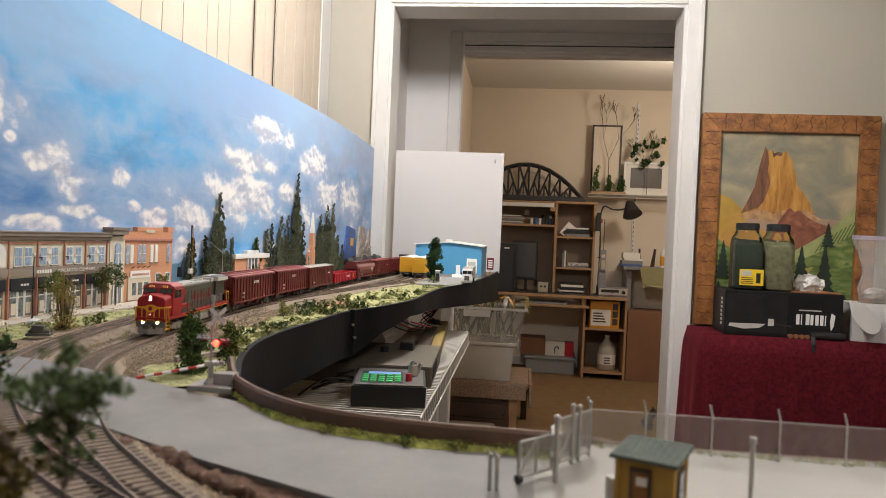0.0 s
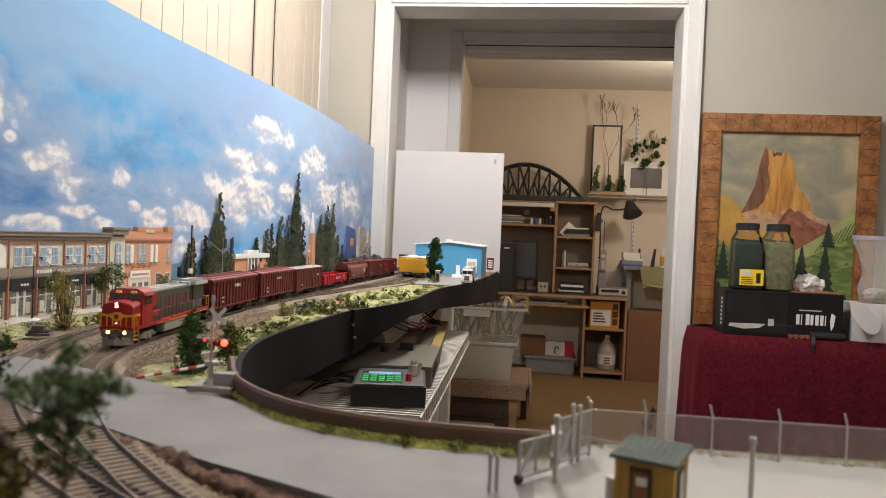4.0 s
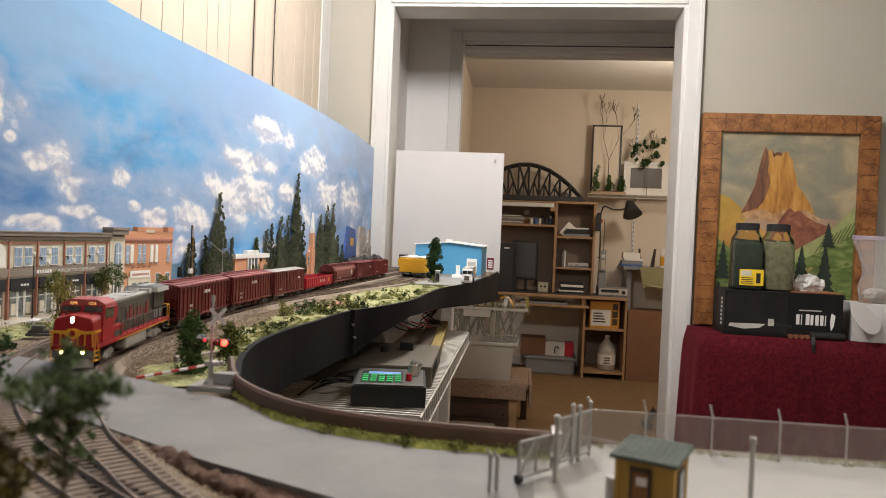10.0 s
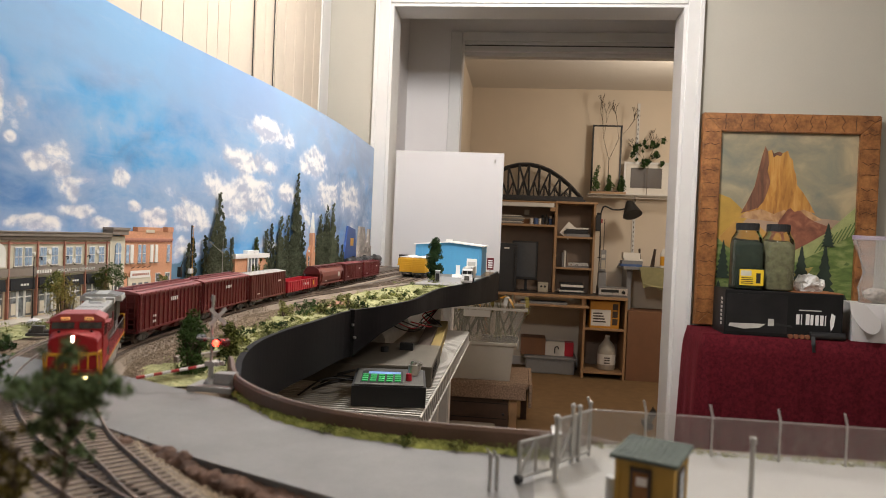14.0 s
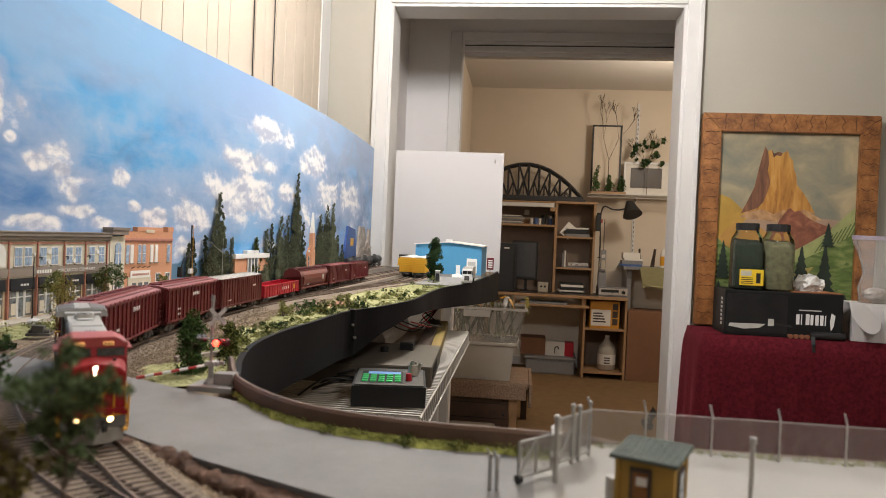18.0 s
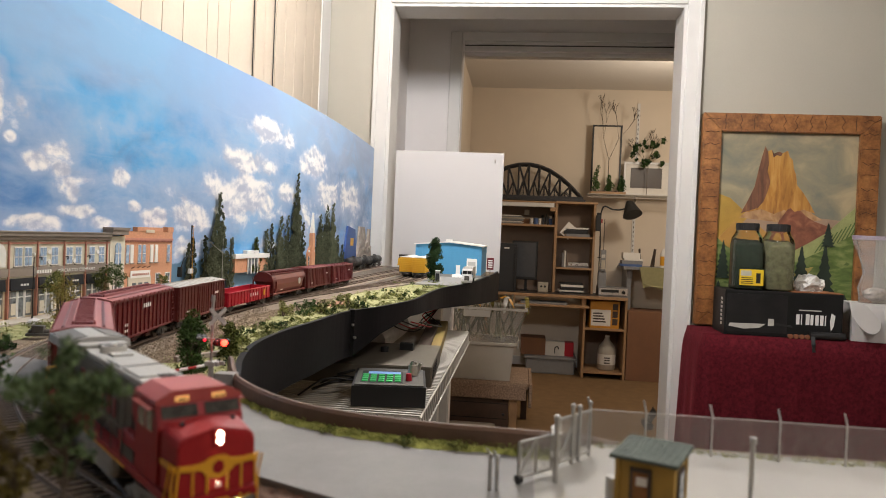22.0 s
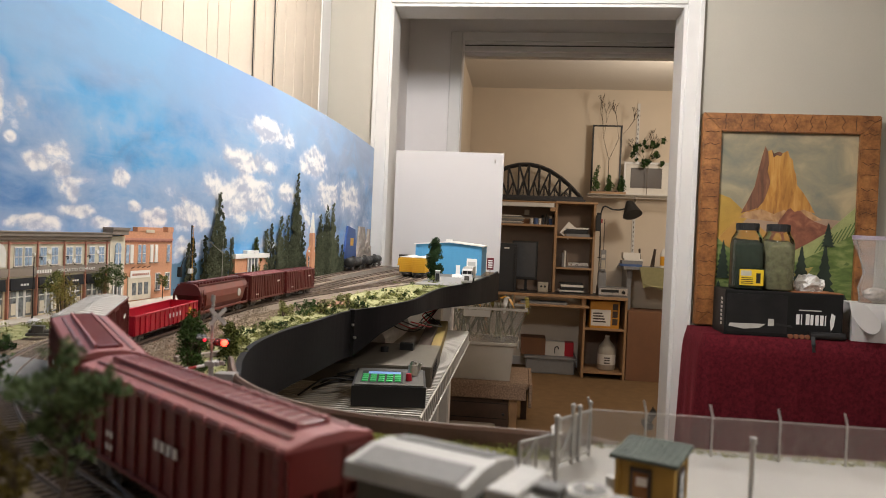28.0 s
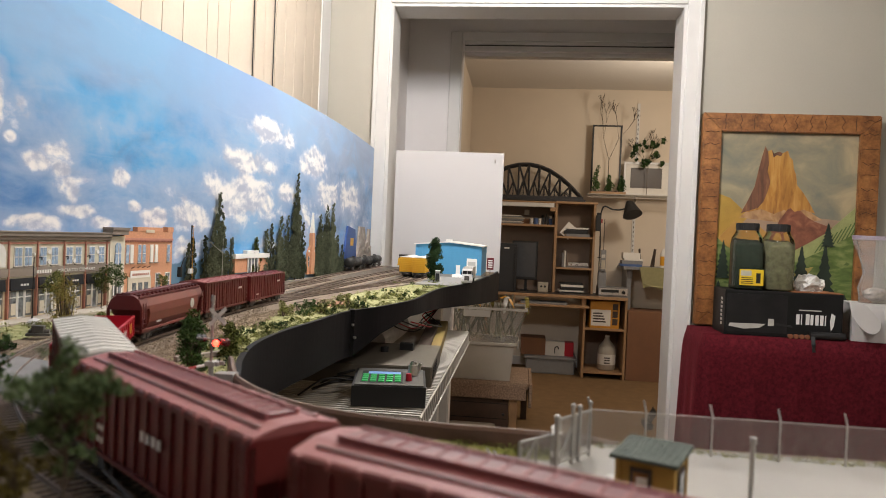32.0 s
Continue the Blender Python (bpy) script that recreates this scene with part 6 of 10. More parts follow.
for k, (y, h) in enumerate(((0.852, 0.058), (0.95, 0.058), (0.985, 0.066), (1.115, 0.042))):
    tree(bd_x(y, 0.026), y, LAND, h, 0.015 if h > 0.05 else 0.010, FOL_MID if k != 2 else FOL_DARK, "small street tree on the town pavement", 100 + k, n=260, size=0.0010, trunk=0.0009, tiers=[(0.55, 0.7, 4), (0.68, 1.0, 5), (0.8, 0.9, 5), (0.92, 0.5, 3)], group="street trees")


def conifer(y, z0, z1, half, seed, material=FOL_PINE):
    """A narrow conifer standing flat against the backdrop."""
    t = thing("conifer", "tall narrow dark conifer against the sky backdrop", "tree", pose(bd_x(y, 0.006), y, z0), "conifers along the backdrop")
    h = z1 - z0
    q = random.Random(seed)
    wood = bmesh.new()
    tube(wood, (0, 0, 0), (0, 0, h * 0.9), 0.0016, 0.0004, seg=6)
    part("trunk", wood, BARK, t)
    blobs = []
    n = int(40 + h * 330)
    for k in range(n):
        f = k / n
        w = half * 1.45 * (1 - f) ** 0.8 * (0.55 + 0.45 * math.sin(min(1, f * 6) * 1.57))
        blobs.append((q.uniform(-0.002, 0.004), q.uniform(-w, w) * 0.9, h * (0.05 + 0.94 * f) - abs(w) * 0.1, max(0.0032, w * 0.30)))
    crown = new("crown", foliage("crown", blobs, material, 330, 0.0013, seed, squash=0.35))
    crown.parent = t


for k, (y, top, base, half) in enumerate([(1.225, 1.135, 1.06, .016), (1.239, 1.146, 1.06, .016), (1.281, 1.150, 1.06, .018), (1.329, 1.238, 1.06, .046), (1.381, 1.147, 1.06, .018), (1.537, 1.168, 1.06, .024), (1.566, 1.182, 1.06, .024),
                                          (1.618, 1.202, 1.06, .036), (1.655, 1.206, 1.06, .034), (1.714, 1.317, 1.06, .050), (1.76, 1.19, 1.06, .03), (1.90, 1.217, 1.06, .05), (1.957, 1.247, 1.06, .052), (2.017, 1.258, 1.06, .05), (2.07, 1.16, 1.05, .035), (2.13, 1.13, 1.05, .035)]):
    conifer(y, base - 0.02, top, half * 0.8, 120 + k)
conifer(1.489, 1.07, 1.148, .022, 150, FOL_MID)

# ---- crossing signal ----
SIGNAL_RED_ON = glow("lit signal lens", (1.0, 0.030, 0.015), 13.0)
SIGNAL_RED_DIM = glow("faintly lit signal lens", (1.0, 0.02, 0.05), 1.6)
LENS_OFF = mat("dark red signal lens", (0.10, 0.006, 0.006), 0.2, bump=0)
REDP = mat("red barrier paint", (0.42, 0.03, 0.03), 0.5, vary=0.1)
sx, sy, sz = -.226, .492, TOP - 0.0012
cs = thing("crossing_signal", "silver railway crossing signal with crossbuck, flashing red lamp and lowered barrier", "crossing signal", pose(sx, sy, sz, 0, 0, 0))
part("base_plate", boxes((-0.012, 0.022, -0.013, 0.011, 0, 0.004), bevel=0.0005), BASEGREY, cs, "grey concrete base")
part("pedestal", tube(tube(tube(bmesh.new(), (0, 0, 0.004), (0, 0, 0.0052), 0.0052, 0.0050, seg=18), (0, 0, 0.0052), (0, 0, 0.0085), 0.0046, 0.0021, seg=18), (0, 0, 0.0085), (0, 0, 0.0190), 0.0021, 0.0018, seg=16), METALP, cs, smooth=False)
part("mast", tubes([((0, 0, 0.019), (0, 0, 0.066))], 0.00105, 10), METALP, cs)
part("finial", tube(bmesh.new(), (0, 0, 0.0655), (0, 0, 0.0700), 0.0017, 0.0014, seg=12), METALP, cs)
GREYWHITE = mat("weathered white paint", (0.48, 0.47, 0.45), 0.6, vary=0.2, scale=200)
for a in (45, -45):
    bm = bmesh.new()
    box(bm, -0.0085, 0.0085, -0.0032, -0.0026, -0.0013, 0.0013, m=Matrix.Rotation(radians(a), 4, "Y"))
    o = part("crossbuck_blade", bm, GREYWHITE, cs, "white crossbuck blade")
    o.location = (0.003, 0, 0.0545)
    o.rotation_euler = (0, 0, radians(44))
mach = part("barrier_machine", boxes((-0.0040, 0.0068, -0.0032, 0.0032, 0.0172, 0.0208), bevel=0.0008), METALP, cs)
part("gear_cover", tubes([((0.0020, -0.0044, 0.0190), (0.0020, 0.0044, 0.0190))], 0.0022, 14), METALP, mach)
part("counterweight", boxes((0.0060, 0.0105, -0.0012, 0.0012, 0.0182, 0.0212), bevel=0.0005), METALP, mach)
part("relay_box", boxes((0.004, 0.019, -0.004, 0.007, 0.004, 0.0125), bevel=0.0007), BASEGREY, cs, "grey relay box")
arm_dir = Vector((-0.0395, -0.020, -0.0075)) * 1.05
for k in range(8):
    a = Vector((-0.004, -0.002, 0.0175)) + arm_dir * (k / 8)
    b = Vector((-0.004, -0.002, 0.0175)) + arm_dir * ((k + 1) / 8)
    bm = tubes([(a, b)], 0.0011, 6)
    part("barrier_stripe", bm, REDP if k % 2 else WHITEP, cs, "red barrier stripe" if k % 2 else "")
part("lamp_bar", tubes([((-0.0120, 0.000, 0.0375), (0.0140, -0.002, 0.0375))], 0.0007, 8), METALP, cs)
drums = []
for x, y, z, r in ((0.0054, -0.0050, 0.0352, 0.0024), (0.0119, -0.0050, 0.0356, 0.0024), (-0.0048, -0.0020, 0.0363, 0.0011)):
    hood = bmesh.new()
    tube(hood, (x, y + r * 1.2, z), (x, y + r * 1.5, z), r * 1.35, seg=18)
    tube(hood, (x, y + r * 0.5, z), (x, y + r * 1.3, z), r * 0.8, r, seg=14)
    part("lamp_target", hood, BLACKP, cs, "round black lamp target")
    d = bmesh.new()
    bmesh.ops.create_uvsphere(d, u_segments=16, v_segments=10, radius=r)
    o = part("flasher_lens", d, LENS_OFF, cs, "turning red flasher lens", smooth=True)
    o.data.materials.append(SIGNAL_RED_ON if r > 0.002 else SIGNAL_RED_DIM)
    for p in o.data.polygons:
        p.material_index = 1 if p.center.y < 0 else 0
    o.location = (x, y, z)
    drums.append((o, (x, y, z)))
for x in (-0.0118, -0.0085):
    part("rear_lamp", tube(bmesh.new(), (x, 0.001, 0.0372), (x, 0.0045, 0.0372), 0.0016, 0.0026, seg=12), BLACKP, cs)

# stone kerb edging and a rusty frame at the verge
solid("stone_edging", boxes((-0.030, 0.030, -0.003, 0.003, 0, 0.005), bevel=0.001), STONE, "low pale stone edging on the verge", "edging", pose(-.303, .640, LAND - 0.002, 0, 0, 62))
gear = bmesh.new()
box(gear, -0.012, 0.012, -0.006, 0.006, 0, 0.003, bevel=0.0005)
box(gear, -0.007, 0.005, -0.004, 0.004, 0.003, 0.011, bevel=0.0008)
tube(gear, (-0.010, 0, 0.004), (0.010, 0, 0.004), 0.0028, seg=12)
solid("scrap_wagon_frame", gear, TRUCK, "rusty black scrap frame beside the track", "scrap", pose(-.512, .690, LAND + 0.001, 0, 0, 20))
wr = bmesh.new()
ball(wr, (0, 0, 0.004), 0.007, 2, (1, 1.4, 0.8))
for v in wr.verts:
    v.co += noise.noise_vector(v.co * 260) * 0.002
solid("white_boulder", wr, WHITE_BOARD, "white painted boulder by the town road", "boulder", pose(-.575, .765, LAND - 0.002))


def street_lamp(y, off, h, arm=0.0, label="thin dark street lamp on the town pavement"):
    s = thing("street_lamp", label, "street lamp", pose(bd_x(y, off), y, LAND), "street lamps")
    part("pole", tube(bmesh.new(), (0, 0, 0), (0, 0, h), 0.0009, 0.0006, seg=8), METALP if arm else BLACKP, s)
    if arm:
        part("arm", tubes([((0, 0, h * 0.72), (0, -arm, h * 0.92))], 0.0008, 8), METALP, s)
        part("lamp_head", boxes((-0.0015, 0.0015, -arm - 0.006, -arm, h * 0.915, h * 0.935), bevel=0.0004), METALP, s)
    else:
        bm_ = bmesh.new()
        ball(bm_, (0, 0, h + 0.0022), 0.0021, 2, (1, 1, 1.4))
        part("globe", bm_, WINWHITE, s)
        part("base", tube(bmesh.new(), (0, 0, 0), (0, 0, 0.005), 0.0018, 0.001, seg=8), BLACKP, s)
    return s


street_lamp(0.80, 0.030, 0.080)
street_lamp(1.322, 0.020, 0.105, 0.055, "pale highway lamp post with a long arm")
sg = thing("semaphore_signal", "tall dark signal mast with a ladder and cantilever arm", "railway signal", pose(bd_x(1.06, 0.105), 1.06, LAND))
part("mast", tubes([((0, 0, 0), (0, 0, 0.128))], 0.0011, 8), BLACKP, sg)
part("ladder", tubes([((0.003, 0, 0.03), (0.003, 0, 0.126))] + [((0, 0, 0.03 + 0.006 * k), (0.003, 0, 0.03 + 0.006 * k)) for k in range(17)], 0.0004, 5), YELLOW, sg, "yellow ladder")
part("cantilever", sweep(bmesh.new(), spline([(0, 0, 0.078), (0, -0.02, 0.076), (0, -0.035, 0.055)], 6), circle(0.001, 6)), BLACKP, sg)
part("signal_head", boxes((-0.003, 0.003, -0.038, -0.032, 0.046, 0.062), bevel=0.001), BLACKP, sg)
part("cross_arm", boxes((-0.002, 0.002, -0.006, 0.006, 0.050, 0.058), bevel=0.0006), WHITEP, sg)

# ---- yard: gate, fence, hut ----
WIRE = mat("galvanised wire", (0.50, 0.49, 0.47), 0.4, 0.6, vary=0.15, scale=150, bump=0.05)


def fence_panel(parent, a, b, h, step=0.0016, name="mesh_panel", w=0.0001):
    """Diagonal wire mesh between two posts."""
    a, b = Vector(a), Vector(b)
    d = b - a
    ln = d.length
    u = d / ln
    vs, es = [], []
    lines = []
    k = -h
    while k < ln:
        for s in (1, -1):
            x0, x1 = (k, k + h) if s > 0 else (k + h, k)
            p, q = Vector((x0, 0)), Vector((x1, h))
            t0, t1 = 0.0, 1.0
            dx = q.x - p.x
            lo, hi = sorted(((0 - p.x) / dx, (ln - p.x) / dx))
            t0, t1 = max(t0, lo), min(t1, hi)
            if t1 > t0:
                lines.append((a + u * (p.x + dx * t0) + Vector((0, 0, h * t0)), a + u * (p.x + dx * t1) + Vector((0, 0, h * t1))))
        k += step
    V, Fc = [], []
    nrm = Vector((-u.y, u.x, 0))
    for p, q in lines:
        t = (q - p).normalized()
        s = t.cross(nrm) * w
        n0 = nrm * w
        i = len(V)
        V += [tuple(p + s), tuple(p + n0), tuple(p - s), tuple(q + s), tuple(q + n0), tuple(q - s)]
        Fc += [(i, i + 1, i + 4, i + 3), (i + 1, i + 2, i + 5, i + 4), (i + 2, i, i + 3, i + 5)]
    me = bpy.data.meshes.new(name)
    me.from_pydata(V, [], Fc)
    me.materials.append(WIRE)
    o = new(name, me)
    o.parent = parent
    return o


YARD = TOP - 0.0012
fence = thing("chain_link_fence", "fine grey chain-link fence with angled post tops along the yard", "fence", pose(0, 0, YARD))
fx = [0.045, 0.077, 0.1145, 0.152, 0.188, 0.225, 0.262, 0.30, 0.338, 0.376, 0.414, 0.452]
for x in fx:
    p = tubes([((x, 0.412, 0), (x, 0.412, 0.0235)), ((x, 0.412, 0.0235), (x - 0.0016, 0.412, 0.0300))], 0.0006, 8)
    part("post", p, WIRE, fence)
for a, b in zip(fx, fx[1:]):
    fence_panel(fence, (a, 0.412, 0.001), (b, 0.412, 0.001), 0.0215)
    part("top_rail", tubes([((a, 0.412, 0.0228), (b, 0.412, 0.0228))], 0.0003, 6), WIRE, fence)

gate = thing("yard_gate", "silver double wire gate standing ajar at the yard entrance", "gate", pose(0, 0, YARD))


def leaf(a, b, h):
    l = part("gate_leaf", tubes([((*a, 0.003), (*a, h)), ((*b, 0.003), (*b, h)), ((*a, h), (*b, h)), ((*a, 0.003), (*b, 0.003)), ((*a, 0.003), ((a[0] + b[0]) / 2, (a[1] + b[1]) / 2, h)), (((a[0] + b[0]) / 2, (a[1] + b[1]) / 2, 0.003), ((a[0] + b[0]) / 2, (a[1] + b[1]) / 2, h))], 0.0008, 8), METALP, gate)
    fence_panel(l, (*a, 0.003), (*b, 0.003), h - 0.004, 0.0020, w=0.0002)


leaf((0.0039, 0.3423), (0.0208, 0.3600), 0.0205)
leaf((0.0251, 0.3704), (0.0435, 0.3955), 0.0262)
for x, y, h, r in ((0.0222, 0.3480, 0.0325, 0.0014), (0.0228, 0.3640, 0.0290, 0.0011), (0.0325, 0.3800, 0.0315, 0.0012), (0.0365, 0.3850, 0.0300, 0.0012), (0.0435, 0.3970, 0.0300, 0.0009), (-0.0098, 0.330, 0.0170, 0.0010), (-0.0065, 0.331, 0.0160, 0.0010)):
    pm = bmesh.new()
    tube(pm, (x, y, 0), (x, y, h), r, seg=10)
    ball(pm, (x, y, h), r * 1.3, 2)
    if h < 0.02:
        tube(pm, (x, y, h), (x - 0.002, y, h + 0.003), 0.0005, seg=6)
    part("gate_post", pm, METALP, gate)
for z in (0.010, 0.022):
    part("hinge", boxes((0.0200, 0.0246, 0.3495, 0.3660, z, z + 0.002), bevel=0.0004), METALP, gate)
part("gate_wheel", tubes([((0.0030, 0.3415, 0.0022), (0.0050, 0.3430, 0.0022))], 0.0022, 14), BLACKP, gate)
solid("lone_post", tube(tube(bmesh.new(), (0, 0, 0), (0, 0, 0.034), 0.0011, seg=10), (0, 0, 0.0335), (0, 0, 0.0355), 0.0017, seg=10), METALP, "single grey steel post in the yard", "post", pose(0.1085, 0.325, YARD))

hut = thing("gatehouse", "small mustard yellow gatehouse with a dark green shed roof", "hut", pose(0.0605, 0.3040, YARD, 0, 0, -24))
MUSTARD = mat("mustard yellow boards", (0.42, 0.255, 0.05), 0.7, vary=0.14, scale=90, bump=0.15)
GREENROOF = mat("dark green shingles", (0.062, 0.076, 0.064), 0.85, vary=0.2, scale=200, bump=0.5, island=0.4)
BROWNFR = mat("dark brown frame", (0.05, 0.032, 0.022), 0.6, vary=0.15)
part("wall", prism(bmesh.new(), [(-0.0130, 0.0), (0.0125, 0.0), (0.0125, 0.0318), (-0.0130, 0.0310)], -0.0112, 0.0112, "x"), MUSTARD, hut)
for s in (-1, 1):
    for t_, zt in ((-0.0130, 0.0309), (0.0125, 0.0316)):
        part("corner_board", boxes((s * 0.0112 - 0.001, s * 0.0112 + 0.001, t_ - 0.001, t_ + 0.001, 0, zt)), MUSTARD, hut)
for k in range(5):
    for s in (-1, 1):
        part("siding_board", boxes((min(s * 0.0112, s * 0.0115), max(s * 0.0112, s * 0.0115), -0.0118, 0.0113, 0.001 + 0.0054 * k, 0.0060 + 0.0054 * k)), MUSTARD, hut)
tilt = math.atan2(0.0008, 0.0255)
slab = boxes((-0.0140, 0.0140, -0.0168, 0.0160, 0.0, 0.0011), bevel=0.0002)
bmesh.ops.transform(slab, matrix=Matrix.Translation((0, 0, 0.0316)) @ Matrix.Rotation(tilt, 4, "X"), verts=slab.verts)
part("roof", slab, GREENROOF, hut, "dark green shed roof")
for k in range(13):
    for c_ in range(9):
        sh_ = boxes((-0.0139 + c_ * 0.0031, -0.0110 + c_ * 0.0031, -0.0167 + k * 0.0025, -0.0143 + k * 0.0025, 0.0011, 0.0015))
        bmesh.ops.transform(sh_, matrix=Matrix.Translation((0, 0, 0.0316)) @ Matrix.Rotation(tilt, 4, "X"), verts=sh_.verts)
        part("shingle", sh_, GREENROOF, hut)
wf = part("window", boxes((-0.0060, 0.0030, -0.0142, -0.0130, 0.008, 0.0280), bevel=0.0003), BROWNFR, hut, "brown framed window")
part("pane", boxes((-0.0046, 0.0016, -0.0145, -0.0142, 0.0098, 0.0262)), mat("amber interior behind glass", (0.24, 0.10, 0.03), 0.15, vary=0.3, bump=0), wf)
part("paper_notice", boxes((-0.0030, 0.0014, -0.0148, -0.0145, 0.0210, 0.0245)), WHITEP, wf)
sw_ = part("side_window", boxes((0.0115, 0.0125, -0.006, 0.006, 0.010, 0.0270)), BROWNFR, hut)
part("pane", boxes((0.0125, 0.0127, -0.0048, 0.0048, 0.0115, 0.0255)), SHOPGLASS, sw_)
part("water_barrel", tube(bmesh.new(), (-0.0155, -0.004, 0), (-0.0155, -0.004, 0.019), 0.0032, seg=16), GREYWHITE, hut, "pale grey water barrel")

# ---- far end of the layout: yard, warehouse, parked cars ----
track(lay([(-.500, 1.30), (-.517, 1.6), (-.537, 1.9), (-.543, 2.2), (-.543, 2.72)]), "yard track beside the backdrop", ballast=True)
track(lay([(-.418, 1.10), (-.438, 1.40), (-.450, 1.80), (-.438, 2.2), (-.430, 2.72)]), "straight middle track of the yard", ballast=True)
track(lay([(-.4185, 1.05), (-.396, 1.30), (-.352, 1.60), (-.334, 1.85), (-.333, 2.0), (-.333, 2.165)]), "spur track to the warehouse", ballast=True)
track(lay([(-.396, 1.30), (-.338, 1.62), (-.298, 1.82), (-.292, 2.0), (-.2915, 2.165)]), "second spur track to the warehouse", ballast=True)
TANKB = mat("black tank paint", (0.022, 0.021, 0.021), 0.42, vary=0.3, scale=60, bump=0.05)
REEFER = mat("bright yellow car paint", (0.66, 0.36, 0.02), 0.45, vary=0.1, scale=60, bump=0.05)


def parked_bogie(c, x):
    for s in (-1, 1):
        part("side_frame", side_frame(s, 0.0135, (-0.010, 0.010)), TRUCK, c).location = (x, 0, 0)
    for a in (-0.010, 0.010):
        w = new("wheelset", WHEELSET)
        w.parent, w.location = c, (x + a, 0, 0.0051)


flat("yard_ballast", [(-.530, 1.22), (-.440, 1.22), (-.445, 1.16), (-.385, 1.16), (-.372, 1.32), (-.318, 1.60), (-.272, 1.80), (-.262, 2.00), (-.262, 2.17), (-.385, 2.19), (-.395, 2.72), (-.572, 2.72), (-.556, 2.1), (-.560, 1.86), (-.570, 1.60)], LAND + 0.0012, 0.006,
     mat("dark cinder ballast", (0.105, 0.088, 0.074), 0.95, vary=0.5, scale=420, bump=1.0, fine=900, second=(0.24, 0.205, 0.17), spec=0.1), "dark cinder ballast between the yard tracks", "ballast")
tank = thing("tank_car", "parked black tank car on the yard track", "freight car", pose(-.543, 2.215, TOP, 0, 0, 90), "parked cars")
shell = bmesh.new()
tube(shell, (-0.066, 0, 0.0265), (0.066, 0, 0.0265), 0.0150, seg=24)
for s in (-1, 1):
    ball(shell, (s * 0.066, 0, 0.0265), 0.0150, 3, (0.4, 1, 1))
part("tank", shell, TANKB, tank, smooth=True)
part("dome", tube(bmesh.new(), (0, 0, 0.040), (0, 0, 0.0455), 0.0060, seg=16), TANKB, tank)
part("walkway", boxes((-0.014, 0.014, -0.011, 0.011, 0.0415, 0.0422)), TRUCK, tank)
for s in (-1, 1):
    part("tank_band", tube(bmesh.new(), (s * 0.035 - 0.001, 0, 0.0265), (s * 0.035 + 0.001, 0, 0.0265), 0.0154, seg=24), TRUCK, tank)
    part("end_sill", boxes((min(s * 0.058, s * 0.074), max(s * 0.058, s * 0.074), -0.015, 0.015, 0.0100, 0.0130), bevel=0.0004), TANKB, tank)
    part("grab_rail", tubes([((-0.060, s * 0.0165, 0.027), (0.060, s * 0.0165, 0.027))], 0.0005, 6), TRUCK, tank)
    coupler(tank, s * 0.077)
    parked_bogie(tank, s * 0.050)
for k in (1, 2):
    copy_thing(tank, pose(-.543, 2.215 + 0.165 * k, TOP, 0, 0, 90))

yb = thing("boxcar", "parked bright yellow boxcar with a white roof", "freight car", pose(-.333, 2.085, TOP, 0, 0, 90), "parked cars")
part("body", boxes((-0.078, 0.078, -0.0165, 0.0165, 0.0110, 0.0470), bevel=0.0004), REEFER, yb)
part("roof", prism(bmesh.new(), [(-0.0175, 0.047), (0.0175, 0.047), (0.0175, 0.048), (0, 0.0505), (-0.0175, 0.048)], -0.0786, 0.0786, "x"), WINWHITE, yb, "white roof")
for s in (-1, 1):
    for k in range(7):
        z = 0.0140 + k * 0.0045
        part("end_rib", boxes((min(s * 0.078, s * 0.0792), max(s * 0.078, s * 0.0792), -0.0150, 0.0150, z, z + 0.0022), bevel=0.0004), REEFER, yb)
    part("sill", boxes((min(s * 0.060, s * 0.0785), max(s * 0.060, s * 0.0785), -0.0165, 0.0165, 0.0090, 0.0112)), BLACKP, yb)
    for k in range(12):
        x = -0.074 + k * 0.0135
        part("rib", boxes((x - 0.0008, x + 0.0008, min(s * 0.0165, s * 0.0176), max(s * 0.0165, s * 0.0176), 0.012, 0.046)), REEFER, yb)
    part("door", boxes((-0.014, 0.014, min(s * 0.0165, s * 0.0180), max(s * 0.0165, s * 0.0180), 0.0125, 0.0455), bevel=0.0003), REEFER, yb)
    coupler(yb, s * 0.081)
    parked_bogie(yb, s * 0.056)
for o in yb.children:
    if o.name.split(".")[0] not in ("wheelset", "side_frame", "coupler"):
        o.data.transform(Matrix.Diagonal((1, 1.12, 1.2, 1)))
copy_thing(yb, pose(-.2915, 2.062, TOP, 0, 0, 90))

swit = thing("diesel_locomotive", "parked yellow and black switcher locomotive", "locomotive", pose(-.430, 2.585, TOP, 0, 0, -90))
part("hood", boxes((-0.07, 0.035, -0.011, 0.011, 0.017, 0.045), bevel=0.003), BLACKP, swit)
part("cab", boxes((0.035, 0.062, -0.0165, 0.0165, 0.015, 0.050), bevel=0.002), BLACKP, swit)
part("nose", boxes((0.062, 0.085, -0.0155, 0.0155, 0.015, 0.038), bevel=0.003), REEFER, swit)
part("frame", boxes((-0.085, 0.09, -0.0165, 0.0165, 0.0105, 0.016), bevel=0.001), REEFER, swit)
for s in (-1, 1):
    part("windscreen", boxes((0.0620, 0.0626, min(s * 0.003, s * 0.013), max(s * 0.003, s * 0.013), 0.040, 0.047)), DARKGLASS, swit)
    parked_bogie(swit, s * 0.055)

